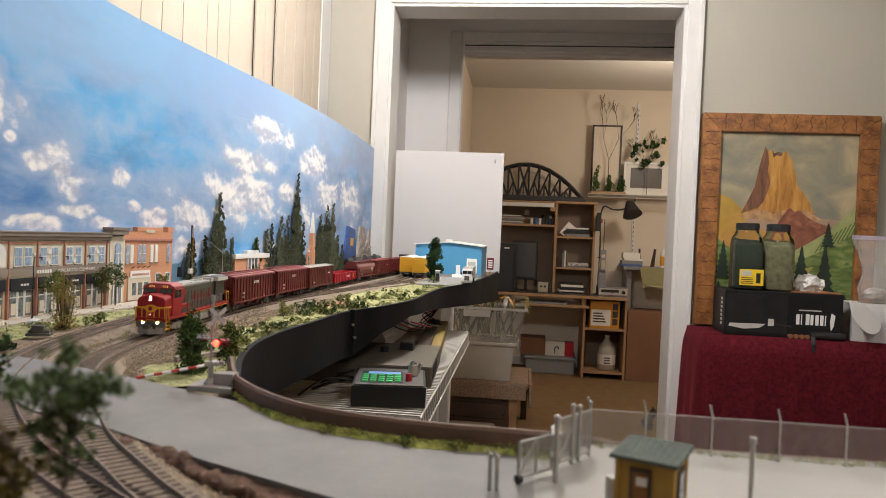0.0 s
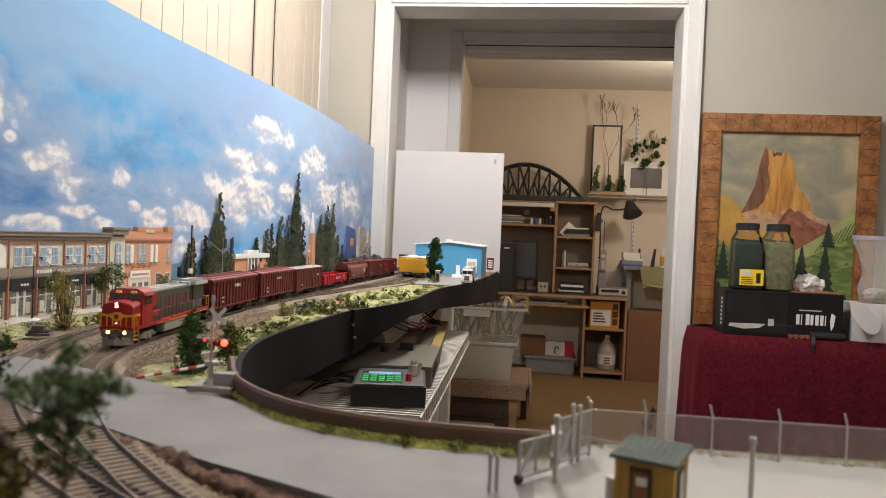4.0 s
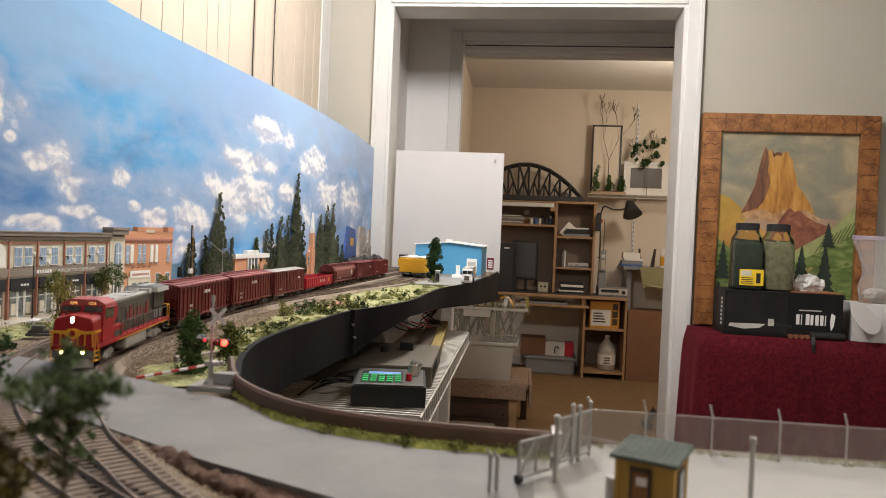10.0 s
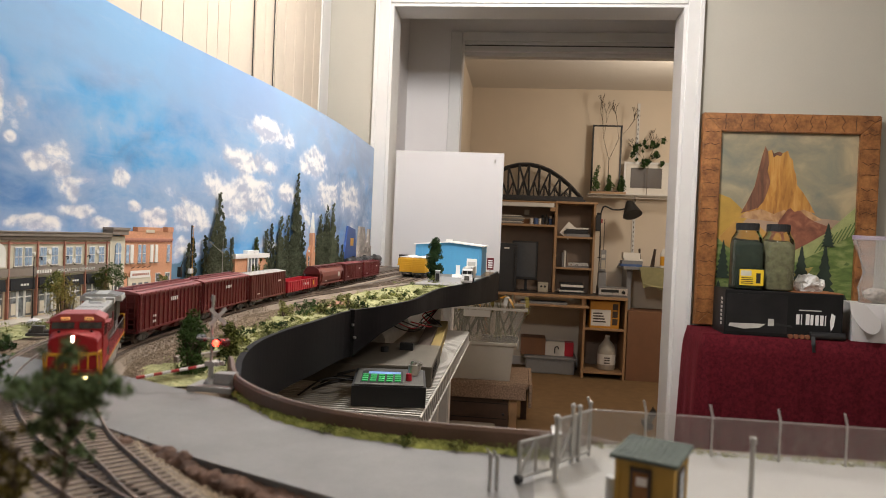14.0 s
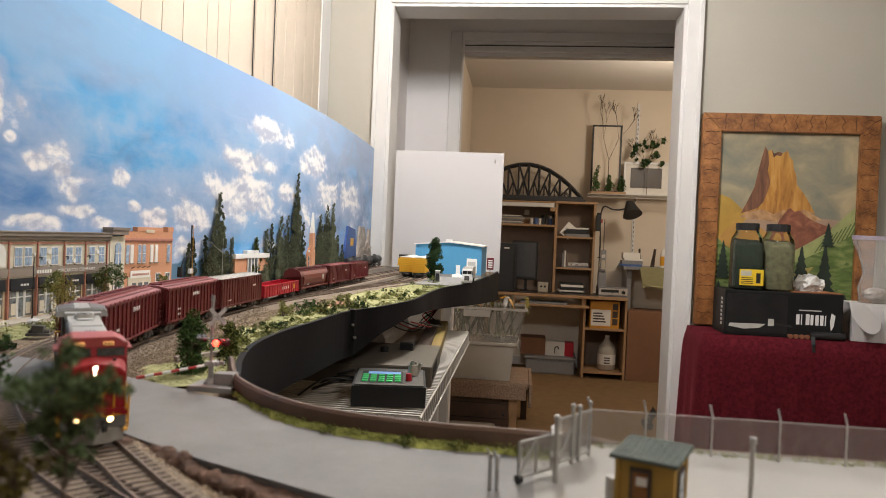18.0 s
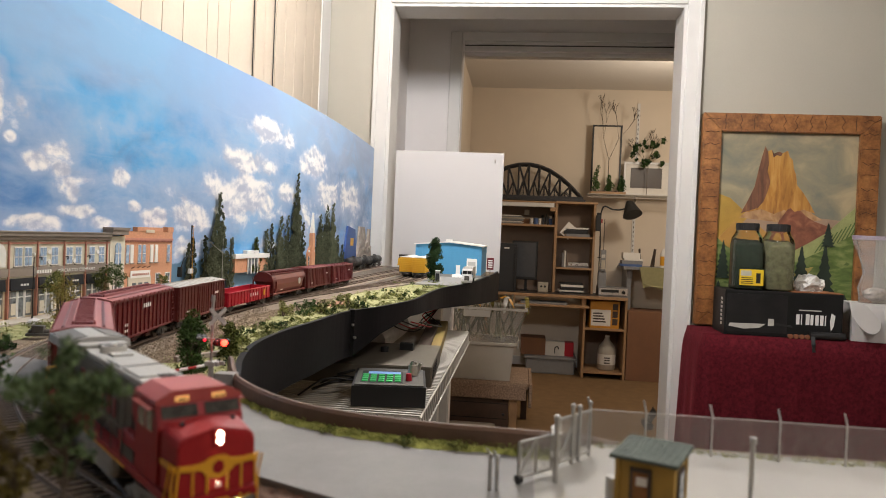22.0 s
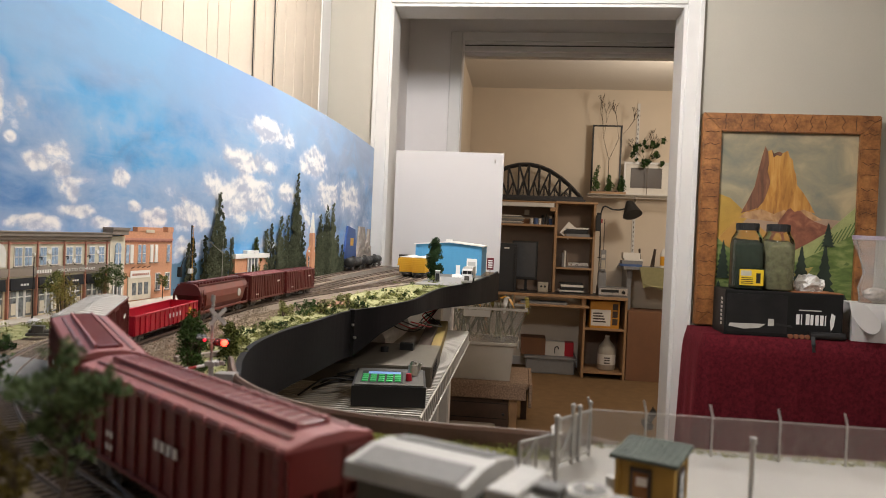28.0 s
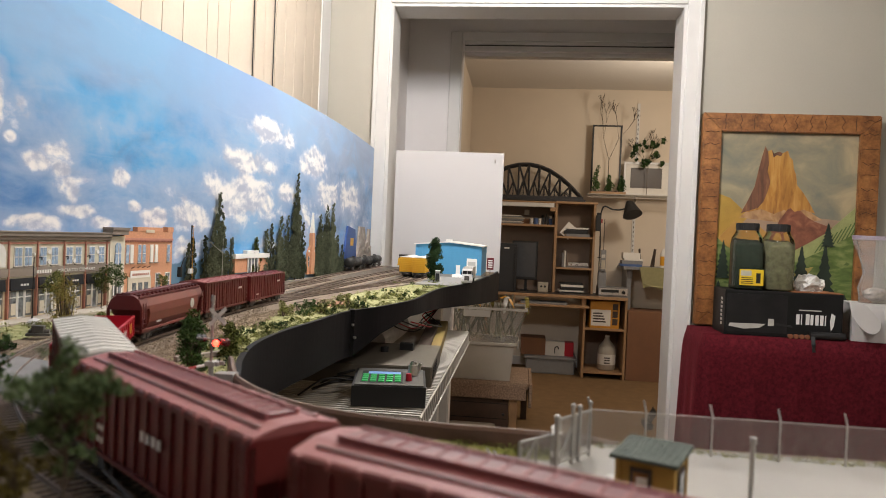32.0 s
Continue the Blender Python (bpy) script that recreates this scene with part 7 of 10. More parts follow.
BLUEW = mat("sky blue siding", (0.075, 0.30, 0.52), 0.55, vary=0.06, scale=60, bump=0.1, fine=500)
wh = thing("warehouse", "sky blue metal warehouse with white roof trim and a loading dock", "warehouse", pose(-.226, 2.175, LAND))
part("wall", prism(bmesh.new(), [(-0.098, 0), (0.098, 0), (0.098, 0.100), (0.0, 0.110), (-0.098, 0.100)], 0.0, 0.30, "y"), BLUEW, wh)
part("roof", prism(bmesh.new(), [(-0.103, 0.1000), (0.0, 0.1105), (0.103, 0.1000), (0.103, 0.1035), (0.0, 0.1140), (-0.103, 0.1035)], -0.006, 0.305, "y"), WINWHITE, wh, "white gable roof trim")
part("foundation", boxes((-0.099, 0.099, -0.002, 0.301, 0, 0.010)), BASEGREY, wh)
for k in range(12):
    x = -0.094 + k * 0.0165
    part("siding_seam", boxes((x, x + 0.0008, -0.0007, 0.0, 0.010, 0.099)), BLUEW, wh)
part("roof_vent", boxes((-0.012, 0.006, 0.03, 0.05, 0.112, 0.120), bevel=0.001), WINWHITE, wh)
dd = part("dock_door", boxes((0.055, 0.085, -0.004, -0.0008, 0.016, 0.062), bevel=0.0006), WINWHITE, wh, "white loading dock frame")
part("door_panel", boxes((0.059, 0.081, -0.0052, -0.004, 0.016, 0.052)), GALV, dd)
part("entrance_door", boxes((0.024, 0.036, -0.003, -0.0008, 0.010, 0.040), bevel=0.0004), WINWHITE, wh)
for k in range(3):
    part("step", boxes((0.014, 0.046, -0.016 + 0.004 * k, -0.0008, 0.0 + 0.0035 * k, 0.0035 + 0.0035 * k), bevel=0.0003), WINWHITE, wh)
for o in [*wh.children, *dd.children]:
    o.data.transform(Matrix.Diagonal((1.08, 1, 1, 1)))
flat("warehouse_lot", [(-.30, 1.80), (-.172, 1.78), (-.141, 1.95), (-.121, 2.20), (-.113, 2.34), (-.30, 2.34)], LAND + 0.0015, 0.005, BASEGREY, "grey paved lot before the blue warehouse", "paved lot")

tr = thing("semi_truck", "white cab-over semi truck backed to the loading dock", "truck", pose(-.142, 1.885, LAND + 0.0015, 0, 0, 0))
part("cab", boxes((-0.0140, 0.0140, 0.0, 0.022, 0.006, 0.040), bevel=0.0025), WHITEP, tr)
for s in (-1, 1):
    part("windscreen", boxes((min(s * 0.0007, s * 0.0122), max(s * 0.0007, s * 0.0122), -0.0010, 0.0005, 0.0262, 0.0350), bevel=0.0004), BLACKP, tr, "dark windscreen pane")
    part("side_window", boxes((s * 0.0140 - 0.0004, s * 0.0140 + 0.0004, 0.004, 0.014, 0.0262, 0.0350)), BLACKP, tr)
    part("fender", boxes((min(s * 0.0085, s * 0.0150), max(s * 0.0085, s * 0.0150), -0.004, 0.010, 0.006, 0.0150), bevel=0.0015), WHITEP, tr)
part("hood", boxes((-0.0082, 0.0082, -0.009, 0.0, 0.007, 0.0235), bevel=0.0015), WHITEP, tr, "white hood")
part("sun_shield", boxes((-0.0135, 0.0135, -0.0030, 0.001, 0.0355, 0.0372), bevel=0.0004), WHITEP, tr)
part("grille", boxes((-0.0066, 0.0066, -0.0100, -0.0088, 0.009, 0.0215), bevel=0.0003), TRUCK, tr, "dark grille")
part("bumper", boxes((-0.0148, 0.0148, -0.0115, -0.0092, 0.003, 0.0075), bevel=0.0006), METALP, tr)
part("blue_stripe", boxes((-0.0145, 0.0145, 0.0006, 0.0224, 0.0205, 0.0225)), BLUEW, tr)
part("trailer", boxes((-0.0135, 0.0135, 0.027, 0.150, 0.012, 0.043), bevel=0.0006), GALV, tr, "grey box trailer")
for s in (-1, 1):
    for y in (0.006, 0.030, 0.104):
        part("wheel", tubes([((s * 0.0095, y, 0.0058), (s * 0.0138, y, 0.0058))], 0.0058, 16), BLACKP, tr)
    part("headlight", tubes([((s * 0.0112, -0.0050, 0.012), (s * 0.0112, -0.0036, 0.012))], 0.0016, 10), WINWHITE, tr)
    part("mirror", boxes((s * 0.0152 - 0.0008, s * 0.0152 + 0.0008, -0.001, 0.001, 0.024, 0.032)), BLACKP, tr)
    part("smoke_stack", tubes([((s * 0.010, 0.0245, 0.008), (s * 0.010, 0.0245, 0.046))], 0.0010, 8), METALP, tr)
fp = thing("fuel_pump", "small grey and black fuel pump at the warehouse lot", "fuel pump", pose(-.225, 1.90, LAND + 0.001))
part("body", boxes((-0.006, 0.006, -0.005, 0.005, 0, 0.030), bevel=0.0006), BASEGREY, fp)
part("panel", boxes((-0.005, 0.005, -0.0055, -0.005, 0.004, 0.024)), BLACKP, fp)
part("cap", boxes((-0.0068, 0.0068, -0.0058, 0.0058, 0.030, 0.033), bevel=0.0006), WINWHITE, fp)
sb = thing("sign_board", "tall dark red lot sign on a post", "sign", pose(-.094, 2.22, LAND))
part("post", tubes([((0, 0, 0), (0, 0, 0.03))], 0.0012, 8), TRUCK, sb)
part("panel", boxes((-0.011, 0.011, -0.001, 0.001, 0.028, 0.066), bevel=0.0004), CARRED, sb)
for k in range(4):
    part("sign_mark", boxes((-0.007, 0.007, -0.0015, -0.001, 0.034 + 0.007 * k, 0.038 + 0.007 * k)), WHITEP, sb)
bolts = [(-.262, 1.075, 1.02), (-.258, 1.075, 1.0), (-.250, .60, .99), (-.165, 1.80, 1.015)]
for x, y, z in bolts:
    b = bmesh.new()
    tube(b, (0, 0, 0), (0.0035, -0.0018, 0), 0.0020, seg=12)
    part("bolt", b, STEEL, table, "bright steel bolt").location = (x, y, z)
part("fascia_joint", boxes((-0.006, 0.002, -0.009, 0.009, 0.968, 1.044), bevel=0.0008), BLACK_FASCIA, table, "black splice plate").matrix_basis = pose(-.2625, 1.085, 0, 0, 0, 18)

# ---- beside the doorway: painting, covered table, box and jars ----
FRAMEWOOD = mat("orange brown carved wood", (0.17, 0.052, 0.014), 0.34, vary=0.55, scale=24, bump=0.4, fine=90, second=(0.43, 0.185, 0.06))
CRACK = mat("dark carved crack", (0.075, 0.024, 0.009), 0.7)


def paint(name, c, v=0.2, s=18):
    return mat(name, c, 0.55, vary=v, scale=s, bump=0.25, fine=300)


pic = thing("painting", "framed oil painting of a desert butte over green hills", "painting", pose(0, 2.640, 0))
px0, px1, pz0, pz1, fw = 0.648, 1.264, 0.884, 1.665, 0.068
for outline in ([(px0, pz0), (px0, pz1), (px0 + fw, pz1 - fw), (px0 + fw, pz0 + fw)], [(px1, pz0), (px1 - fw, pz0 + fw), (px1 - fw, pz1 - fw), (px1, pz1)],
                [(px0, pz1), (px1, pz1), (px1 - fw, pz1 - fw), (px0 + fw, pz1 - fw)], [(px0, pz0), (px0 + fw, pz0 + fw), (px1 - fw, pz0 + fw), (px1, pz0)]):
    bm = prism(bmesh.new(), outline, -0.012, 0.018, "y")
    bmesh.ops.bevel(bm, geom=bm.edges[:], offset=0.003, segments=2, affect="EDGES")
    part("frame_rail", bm, FRAMEWOOD, pic, "notched orange brown frame rail")
q = random.Random(3)
for k in range(16):
    z = pz0 + 0.05 + k * 0.047
    for x in (px0 + 0.006, px1 - fw + 0.008):
        dz = q.uniform(-0.012, 0.012)
        pts = [(x, -0.0125, z), (x + fw * 0.3, -0.0125, z + dz), (x + fw * 0.55, -0.0125, z + dz * 0.2), (x + fw * 0.8, -0.0125, z + dz)]
        part("carved_notch", tubes(list(zip(pts, pts[1:])), 0.0011, 5), CRACK, pic)
for k in range(10):
    x = px0 + 0.08 + k * 0.050
    dx = q.uniform(-0.012, 0.012)
    pts = [(x, -0.0125, pz1 - 0.006), (x + dx, -0.0125, pz1 - 0.026), (x, -0.0125, pz1 - 0.044), (x + dx, -0.0125, pz1 - 0.060)]
    part("carved_notch", tubes(list(zip(pts, pts[1:])), 0.0011, 5), CRACK, pic)
layers = [("painted_hill", (0.42, 0.25, 0.045), [(0.717, 1.05), (0.717, 1.37), (0.76, 1.355), (0.82, 1.30), (0.90, 1.26), (1.0, 1.24), (1.0, 1.05)]),
          ("painted_hill", (0.36, 0.24, 0.17), [(0.79, 1.25), (0.83, 1.29), (0.95, 1.30), (1.10, 1.29), (1.195, 1.28), (1.195, 1.10), (0.9, 1.10)]),
          ("painted_scree", (0.4, 0.2, 0.1), [(0.795, 1.285), (0.825, 1.315), (0.845, 1.345), (0.90, 1.37), (0.98, 1.375), (1.02, 1.345), (1.045, 1.31), (1.085, 1.285), (0.95, 1.27)]),
          ("painted_butte", (0.41, 0.20, 0.055), [(0.798, 1.300), (0.820, 1.345), (0.843, 1.40), (0.852, 1.45), (0.864, 1.51), (0.874, 1.548), (0.884, 1.530), (0.897, 1.536), (0.905, 1.522), (0.922, 1.530), (0.935, 1.524), (0.953, 1.534), (0.960, 1.512), (0.972, 1.500), (0.976, 1.470), (0.986, 1.445), (0.990, 1.410), (1.012, 1.385), (1.034, 1.350), (1.058, 1.308), (1.015, 1.322), (0.985, 1.305), (0.95, 1.318), (0.915, 1.302), (0.87, 1.318)]),
          ("painted_shadow", (0.17, 0.065, 0.025), [(0.798, 1.300), (0.820, 1.345), (0.843, 1.40), (0.852, 1.45), (0.864, 1.51), (0.874, 1.548), (0.884, 1.530), (0.889, 1.490), (0.886, 1.455), (0.897, 1.42), (0.890, 1.385), (0.876, 1.345), (0.858, 1.322)]),
          ("painted_shadow", (0.24, 0.105, 0.035), [(0.897, 1.536), (0.905, 1.522), (0.922, 1.530), (0.935, 1.524), (0.930, 1.513), (0.915, 1.517), (0.904, 1.508)]),
          ("painted_dusk", (0.22, 0.075, 0.045), [(0.90, 1.19), (0.935, 1.28), (0.962, 1.320), (0.972, 1.326), (0.985, 1.312), (1.005, 1.318), (1.03, 1.295), (1.06, 1.278), (1.13, 1.255), (1.195, 1.26), (1.195, 1.1), (0.92, 1.1)]),
          ("painted_hill", (0.42, 0.22, 0.05), [(0.717, 1.20), (0.78, 1.27), (0.86, 1.26), (0.93, 1.20), (0.95, 1.10), (0.717, 1.05)]),
          ("painted_meadow", (0.15, 0.21, 0.045), [(0.717, 0.95), (0.717, 1.21), (0.75, 1.18), (0.80, 1.15), (0.90, 1.14), (0.98, 1.13), (1.06, 1.16), (1.12, 1.21), (1.16, 1.26), (1.195, 1.30), (1.195, 0.953), (0.9, 0.953)]),
          ("painted_meadow", (0.30, 0.32, 0.13), [(0.94, 1.14), (1.04, 1.20), (1.10, 1.24), (1.195, 1.335), (1.195, 1.24), (1.10, 1.18), (1.0, 1.13)]),
          ("painted_meadow", (0.075, 0.125, 0.022), [(0.93, 0.953), (0.94, 1.03), (0.99, 1.07), (1.06, 1.09), (1.12, 1.13), (1.195, 1.20), (1.195, 0.953)]),
          ("painted_meadow", (0.42, 0.33, 0.10), [(0.95, 1.04), (1.0, 1.10), (1.06, 1.115), (1.03, 1.07), (0.97, 1.02)]),
          ("painted_path", (0.17, 0.09, 0.045), [(1.03, 0.955), (1.08, 0.985), (1.13, 0.99), (1.19, 0.97), (1.19, 0.955)])]
def brushed(name, stops, across, down, bump=0.25):
    """Oil paint drawn in long soft strokes: a stretched noise run through a few tones."""
    m = bpy.data.materials.new(name)
    m.use_nodes = True
    nt = m.node_tree
    b = nt.nodes["Principled BSDF"]
    b.inputs["Roughness"].default_value = 0.5
    tc = nt.nodes.new("ShaderNodeTexCoord")
    mp = nt.nodes.new("ShaderNodeMapping")
    mp.inputs["Scale"].default_value = (across, 1.0, down)
    n = node(nt, "ShaderNodeTexNoise", Scale=1.0, Detail=7.0, Roughness=0.55, Distortion=0.5)
    ramp = nt.nodes.new("ShaderNodeValToRGB")
    for e_, (p, col) in zip([ramp.color_ramp.elements[0], *(ramp.color_ramp.elements.new(0.5) for _ in stops[2:]), ramp.color_ramp.elements[-1]], stops):
        e_.color = (*col, 1)
    for e_, (p, col) in zip(ramp.color_ramp.elements, stops):
        e_.position, e_.color = p, (*col, 1)
    nt.links.new(tc.outputs["Object"], mp.inputs["Vector"])
    nt.links.new(mp.outputs[0], n.inputs["Vector"])
    nt.links.new(n.outputs["Fac"], ramp.inputs["Fac"])
    nt.links.new(ramp.outputs["Color"], b.inputs["Base Color"])
    bp = node(nt, "ShaderNodeBump", Strength=bump, Distance=0.001)
    nt.links.new(n.outputs["Fac"], bp.inputs["Height"])
    nt.links.new(bp.outputs["Normal"], b.inputs["Normal"])
    return m


part("canvas", boxes((px0 + fw, px1 - fw, 0.004, 0.010, pz0 + fw, pz1 - fw)), brushed("painted hazy sky", [(0.36, (0.185, 0.185, 0.145)), (0.50, (0.265, 0.235, 0.160)), (0.66, (0.42, 0.335, 0.205))], 7, 9, 0.1), pic, "painted hazy green sky")
GOLD_FACE = brushed("painted golden cliff", [(0.30, (0.15, 0.050, 0.016)), (0.41, (0.32, 0.135, 0.028)), (0.53, (0.45, 0.215, 0.043)), (0.68, (0.55, 0.31, 0.085))], 40, 7)
SHADE_FACE = brushed("painted shaded cliff", [(0.30, (0.085, 0.034, 0.022)), (0.52, (0.17, 0.072, 0.040)), (0.70, (0.28, 0.130, 0.060))], 50, 9)
SCREE = brushed("painted scree", [(0.30, (0.26, 0.130, 0.065)), (0.50, (0.44, 0.255, 0.120)), (0.70, (0.52, 0.340, 0.200))], 34, 22)
MEADOW = brushed("painted meadow", [(0.30, (0.045, 0.085, 0.018)), (0.48, (0.115, 0.170, 0.040)), (0.68, (0.26, 0.290, 0.110))], 14, 40)
DUSKY = brushed("painted dusky hill", [(0.32, (0.13, 0.042, 0.028)), (0.55, (0.25, 0.090, 0.050)), (0.70, (0.34, 0.150, 0.085))], 26, 26)
for k, (name, c, outline) in enumerate(layers):
    face = {"painted_butte": GOLD_FACE, "painted_shadow": SHADE_FACE, "painted_scree": SCREE, "painted_dusk": DUSKY}.get(name) or (MEADOW if name == "painted_meadow" and c[1] < 0.25 else paint(name, c, 0.3, 14))
    part(name, prism(bmesh.new(), [(min(max(u, px0 + fw), px1 - fw), v) for u, v in outline], 0.0035 - 0.0003 * k, 0.0042, "y"), face, pic)


def painted_tree(x, z, h, w):
    pts = []
    n = 7
    for i in range(n):
        f = i / n
        pts += [(x + w * (1 - f), z + h * f), (x + w * (1 - f) * 0.55, z + h * (f + 0.6 / n))]
    right = pts + [(x, z + h)]
    left = [(2 * x - u, v) for u, v in reversed(pts)]
    part("painted_tree", prism(bmesh.new(), right + left, -0.0030, 0.0030, "y"), TREEPAINT, pic)


# furrows over the far hill and dabs in the meadow
qp = random.Random(17)
shades = [paint("painted light ochre", (0.40, 0.30, 0.09))]
for k in range(9):
    x = 1.06 + 0.015 * k
    part("painted_furrow", prism(bmesh.new(), [(x, 1.165 + 0.008 * k), (x + 0.004, 1.165 + 0.008 * k), (x + 0.034, 1.215 + 0.010 * k), (x + 0.030, 1.215 + 0.010 * k)], -0.0014, 0.0030, "y"), paint("painted dark furrow", (0.10, 0.15, 0.04)) if k == 0 else bpy.data.materials["painted dark furrow"], pic)
for k in range(40):
    x, z = qp.uniform(0.73, 1.17), qp.uniform(0.97, 1.16)
    w, h = qp.uniform(0.008, 0.03), qp.uniform(0.004, 0.012)
    part("painted_dab", prism(bmesh.new(), [(x, z), (x + w * 0.6, z - h * 0.3), (x + w, z + h * 0.4), (x + w * 0.4, z + h)], -0.0012 - 0.00002 * k, 0.0030, "y"), bpy.data.materials["painted dark furrow"] if k % 6 else shades[0], pic)


TREEPAINT = paint("painted dark conifer", (0.018, 0.032, 0.020), 0.3)
for x, z, h, w in ((0.742, 1.06, 0.14, 0.03), (1.017, 1.02, 0.17, 0.040), (1.098, 1.00, 0.20, 0.044), (1.105, 1.19, 0.085, 0.026), (0.955, 1.00, 0.15, 0.034), (0.73, 0.96, 0.09, 0.035), (1.17, 0.96, 0.06, 0.03)):
    painted_tree(x, z, h, w)

VELVET = mat("burgundy velvet", (0.055, 0.0045, 0.008), 0.9, vary=0.35, scale=90, bump=0.9, fine=300, second=(0.12, 0.012, 0.019), spec=0.08)
VELVET.node_tree.nodes["Principled BSDF"].inputs["Sheen Weight"].default_value = 0.3
VELVET.node_tree.nodes["Principled BSDF"].inputs["Sheen Roughness"].default_value = 0.4
VELVET.node_tree.nodes["Principled BSDF"].inputs["Sheen Tint"].default_value = (0.40, 0.05, 0.065, 1)


def drape():
    """A cloth over a table: flat top, rounded edge, folds hanging down."""
    x0, x1, y0, y1, top, low = 0.632, 1.75, 2.392, 2.655, 0.878, 0.06
    bm = bmesh.new()
    path = [(x0, y1)] + [(x0, y1 - (y1 - y0) * k / 14) for k in range(1, 14)] + [(x0 + (x1 - x0) * k / 90, y0) for k in range(91)]
    ring = []
    for i, (x, y) in enumerate(path):
        side = i < 14
        col = []
        fold = math.sin(i * 1.25) * 0.5 + math.sin(i * 0.53 + 1) * 0.5 + (0.9 if i in (15, 17) else 0) - (1.0 if i in (16, 18) else 0)
        for j in range(15):
            f = j / 14
            amp = 0.0035 * fold * min(1, f * 3.0) + 0.014 * fold * f * f
            out = 0.004 + 0.012 * math.sin(min(1.0, f * 9) * 1.57) + amp + 0.02 * f
            z = top - (top - low) * f - 0.004 * (1 - math.cos(min(1.0, f * 9) * 1.57))
            col.append(bm.verts.new((x - out, y, z) if side else (x, y - out, z)))
        ring.append(col)
    for a, b in zip(ring, ring[1:]):
        for j in range(14):
            bm.faces.new((a[j], a[j + 1], b[j + 1], b[j]))
    tv = [col[0] for col in ring] + [bm.verts.new((x1, y1, top))]
    bm.faces.new(tv)
    bmesh.ops.recalc_face_normals(bm, faces=bm.faces)
    return bm


solid("tablecloth", drape(), VELVET, "dark burgundy velvet cloth hanging in folds over a side table", "tablecloth", smooth=True)
st = thing("side_table", "plain side table under the burgundy cloth", "table")
part("tabletop", boxes((0.645, 1.74, 2.405, 2.65, 0.845, 0.874), bevel=0.003), BROWN_LIP, st)
for x in (0.68, 1.70):
    for y in (2.43, 2.62):
        part("leg", boxes((x - 0.02, x + 0.02, y - 0.02, y + 0.02, 0, 0.845)), BROWN_LIP, st)

CARTON = mat("black printed carton", (0.009, 0.0085, 0.009), 0.5, vary=0.35, scale=12, bump=0.08, fine=120, spec=0.25)
ct = thing("appliance_box", "black printed appliance carton lying on the table", "box", pose(0.885, 2.49, 0.879, 0, 0, -1.5))
part("carton", boxes((-0.188, 0.186, -0.075, 0.085, 0, 0.152), bevel=0.003), CARTON, ct)
for k, (w, h_) in enumerate(((0.0105, 0.034), (0.0035, 0.034), (0.0120, 0.036), (0.0090, 0.034), (0.0105, 0.034), (0.0105, 0.034), (0.0035, 0.034))):
    x = 0.040 + k * 0.0150
    part("logo_bar", boxes((x, x + w, -0.0765, -0.0752, 0.046, 0.046 + h_), bevel=0.0005), WHITEP, ct, "white brand mark as plain bars" if k == 0 else "")
part("printed_panel", boxes((-0.182, 0.012, -0.0757, -0.0751, 0.012, 0.140)), mat("dark glossy print", (0.014, 0.0135, 0.014), 0.4, vary=0.7, scale=9, bump=0.03, spec=0.3), ct, "dark glossy printed panel")
part("logo_figure", prism(bmesh.new(), [(0.150, 0.03), (0.158, 0.045), (0.162, 0.08), (0.150, 0.088), (0.146, 0.06)], -0.0762, -0.0752, "y"), WHITEP, ct)
part("small_print", boxes((0.048, 0.118, -0.0760, -0.0752, 0.092, 0.096)), GALV, ct)
pan = bmesh.new()
prism(pan, [(-0.175, 0.030), (-0.125, 0.022), (-0.075, 0.028), (-0.055, 0.042), (-0.17, 0.040)], -0.0760, -0.0752, "y")
box(pan, -0.048, -0.030, -0.0764, -0.0752, 0.036, 0.060)
part("pan_picture", pan, GALV, ct, "printed silver pan picture")
part("pan_handle", prism(bmesh.new(), [(-0.028, 0.048), (0.028, 0.040), (0.030, 0.034), (-0.028, 0.040)], -0.0760, -0.0752, "y"), BLACKP, ct)
bm = bmesh.new()
for k in range(7):
    z = 0.03 + k * 0.014
    box(bm, -0.1893, -0.1882, -0.045, -0.025, z, z + 0.009)
part("side_print", bm, GALV, ct)
part("top_edge", boxes((0.020, 0.184, -0.0745, 0.084, 0.1522, 0.1545)), mat("orange carton edge", (0.30, 0.11, 0.04), 0.6), ct, "orange brown open flap")


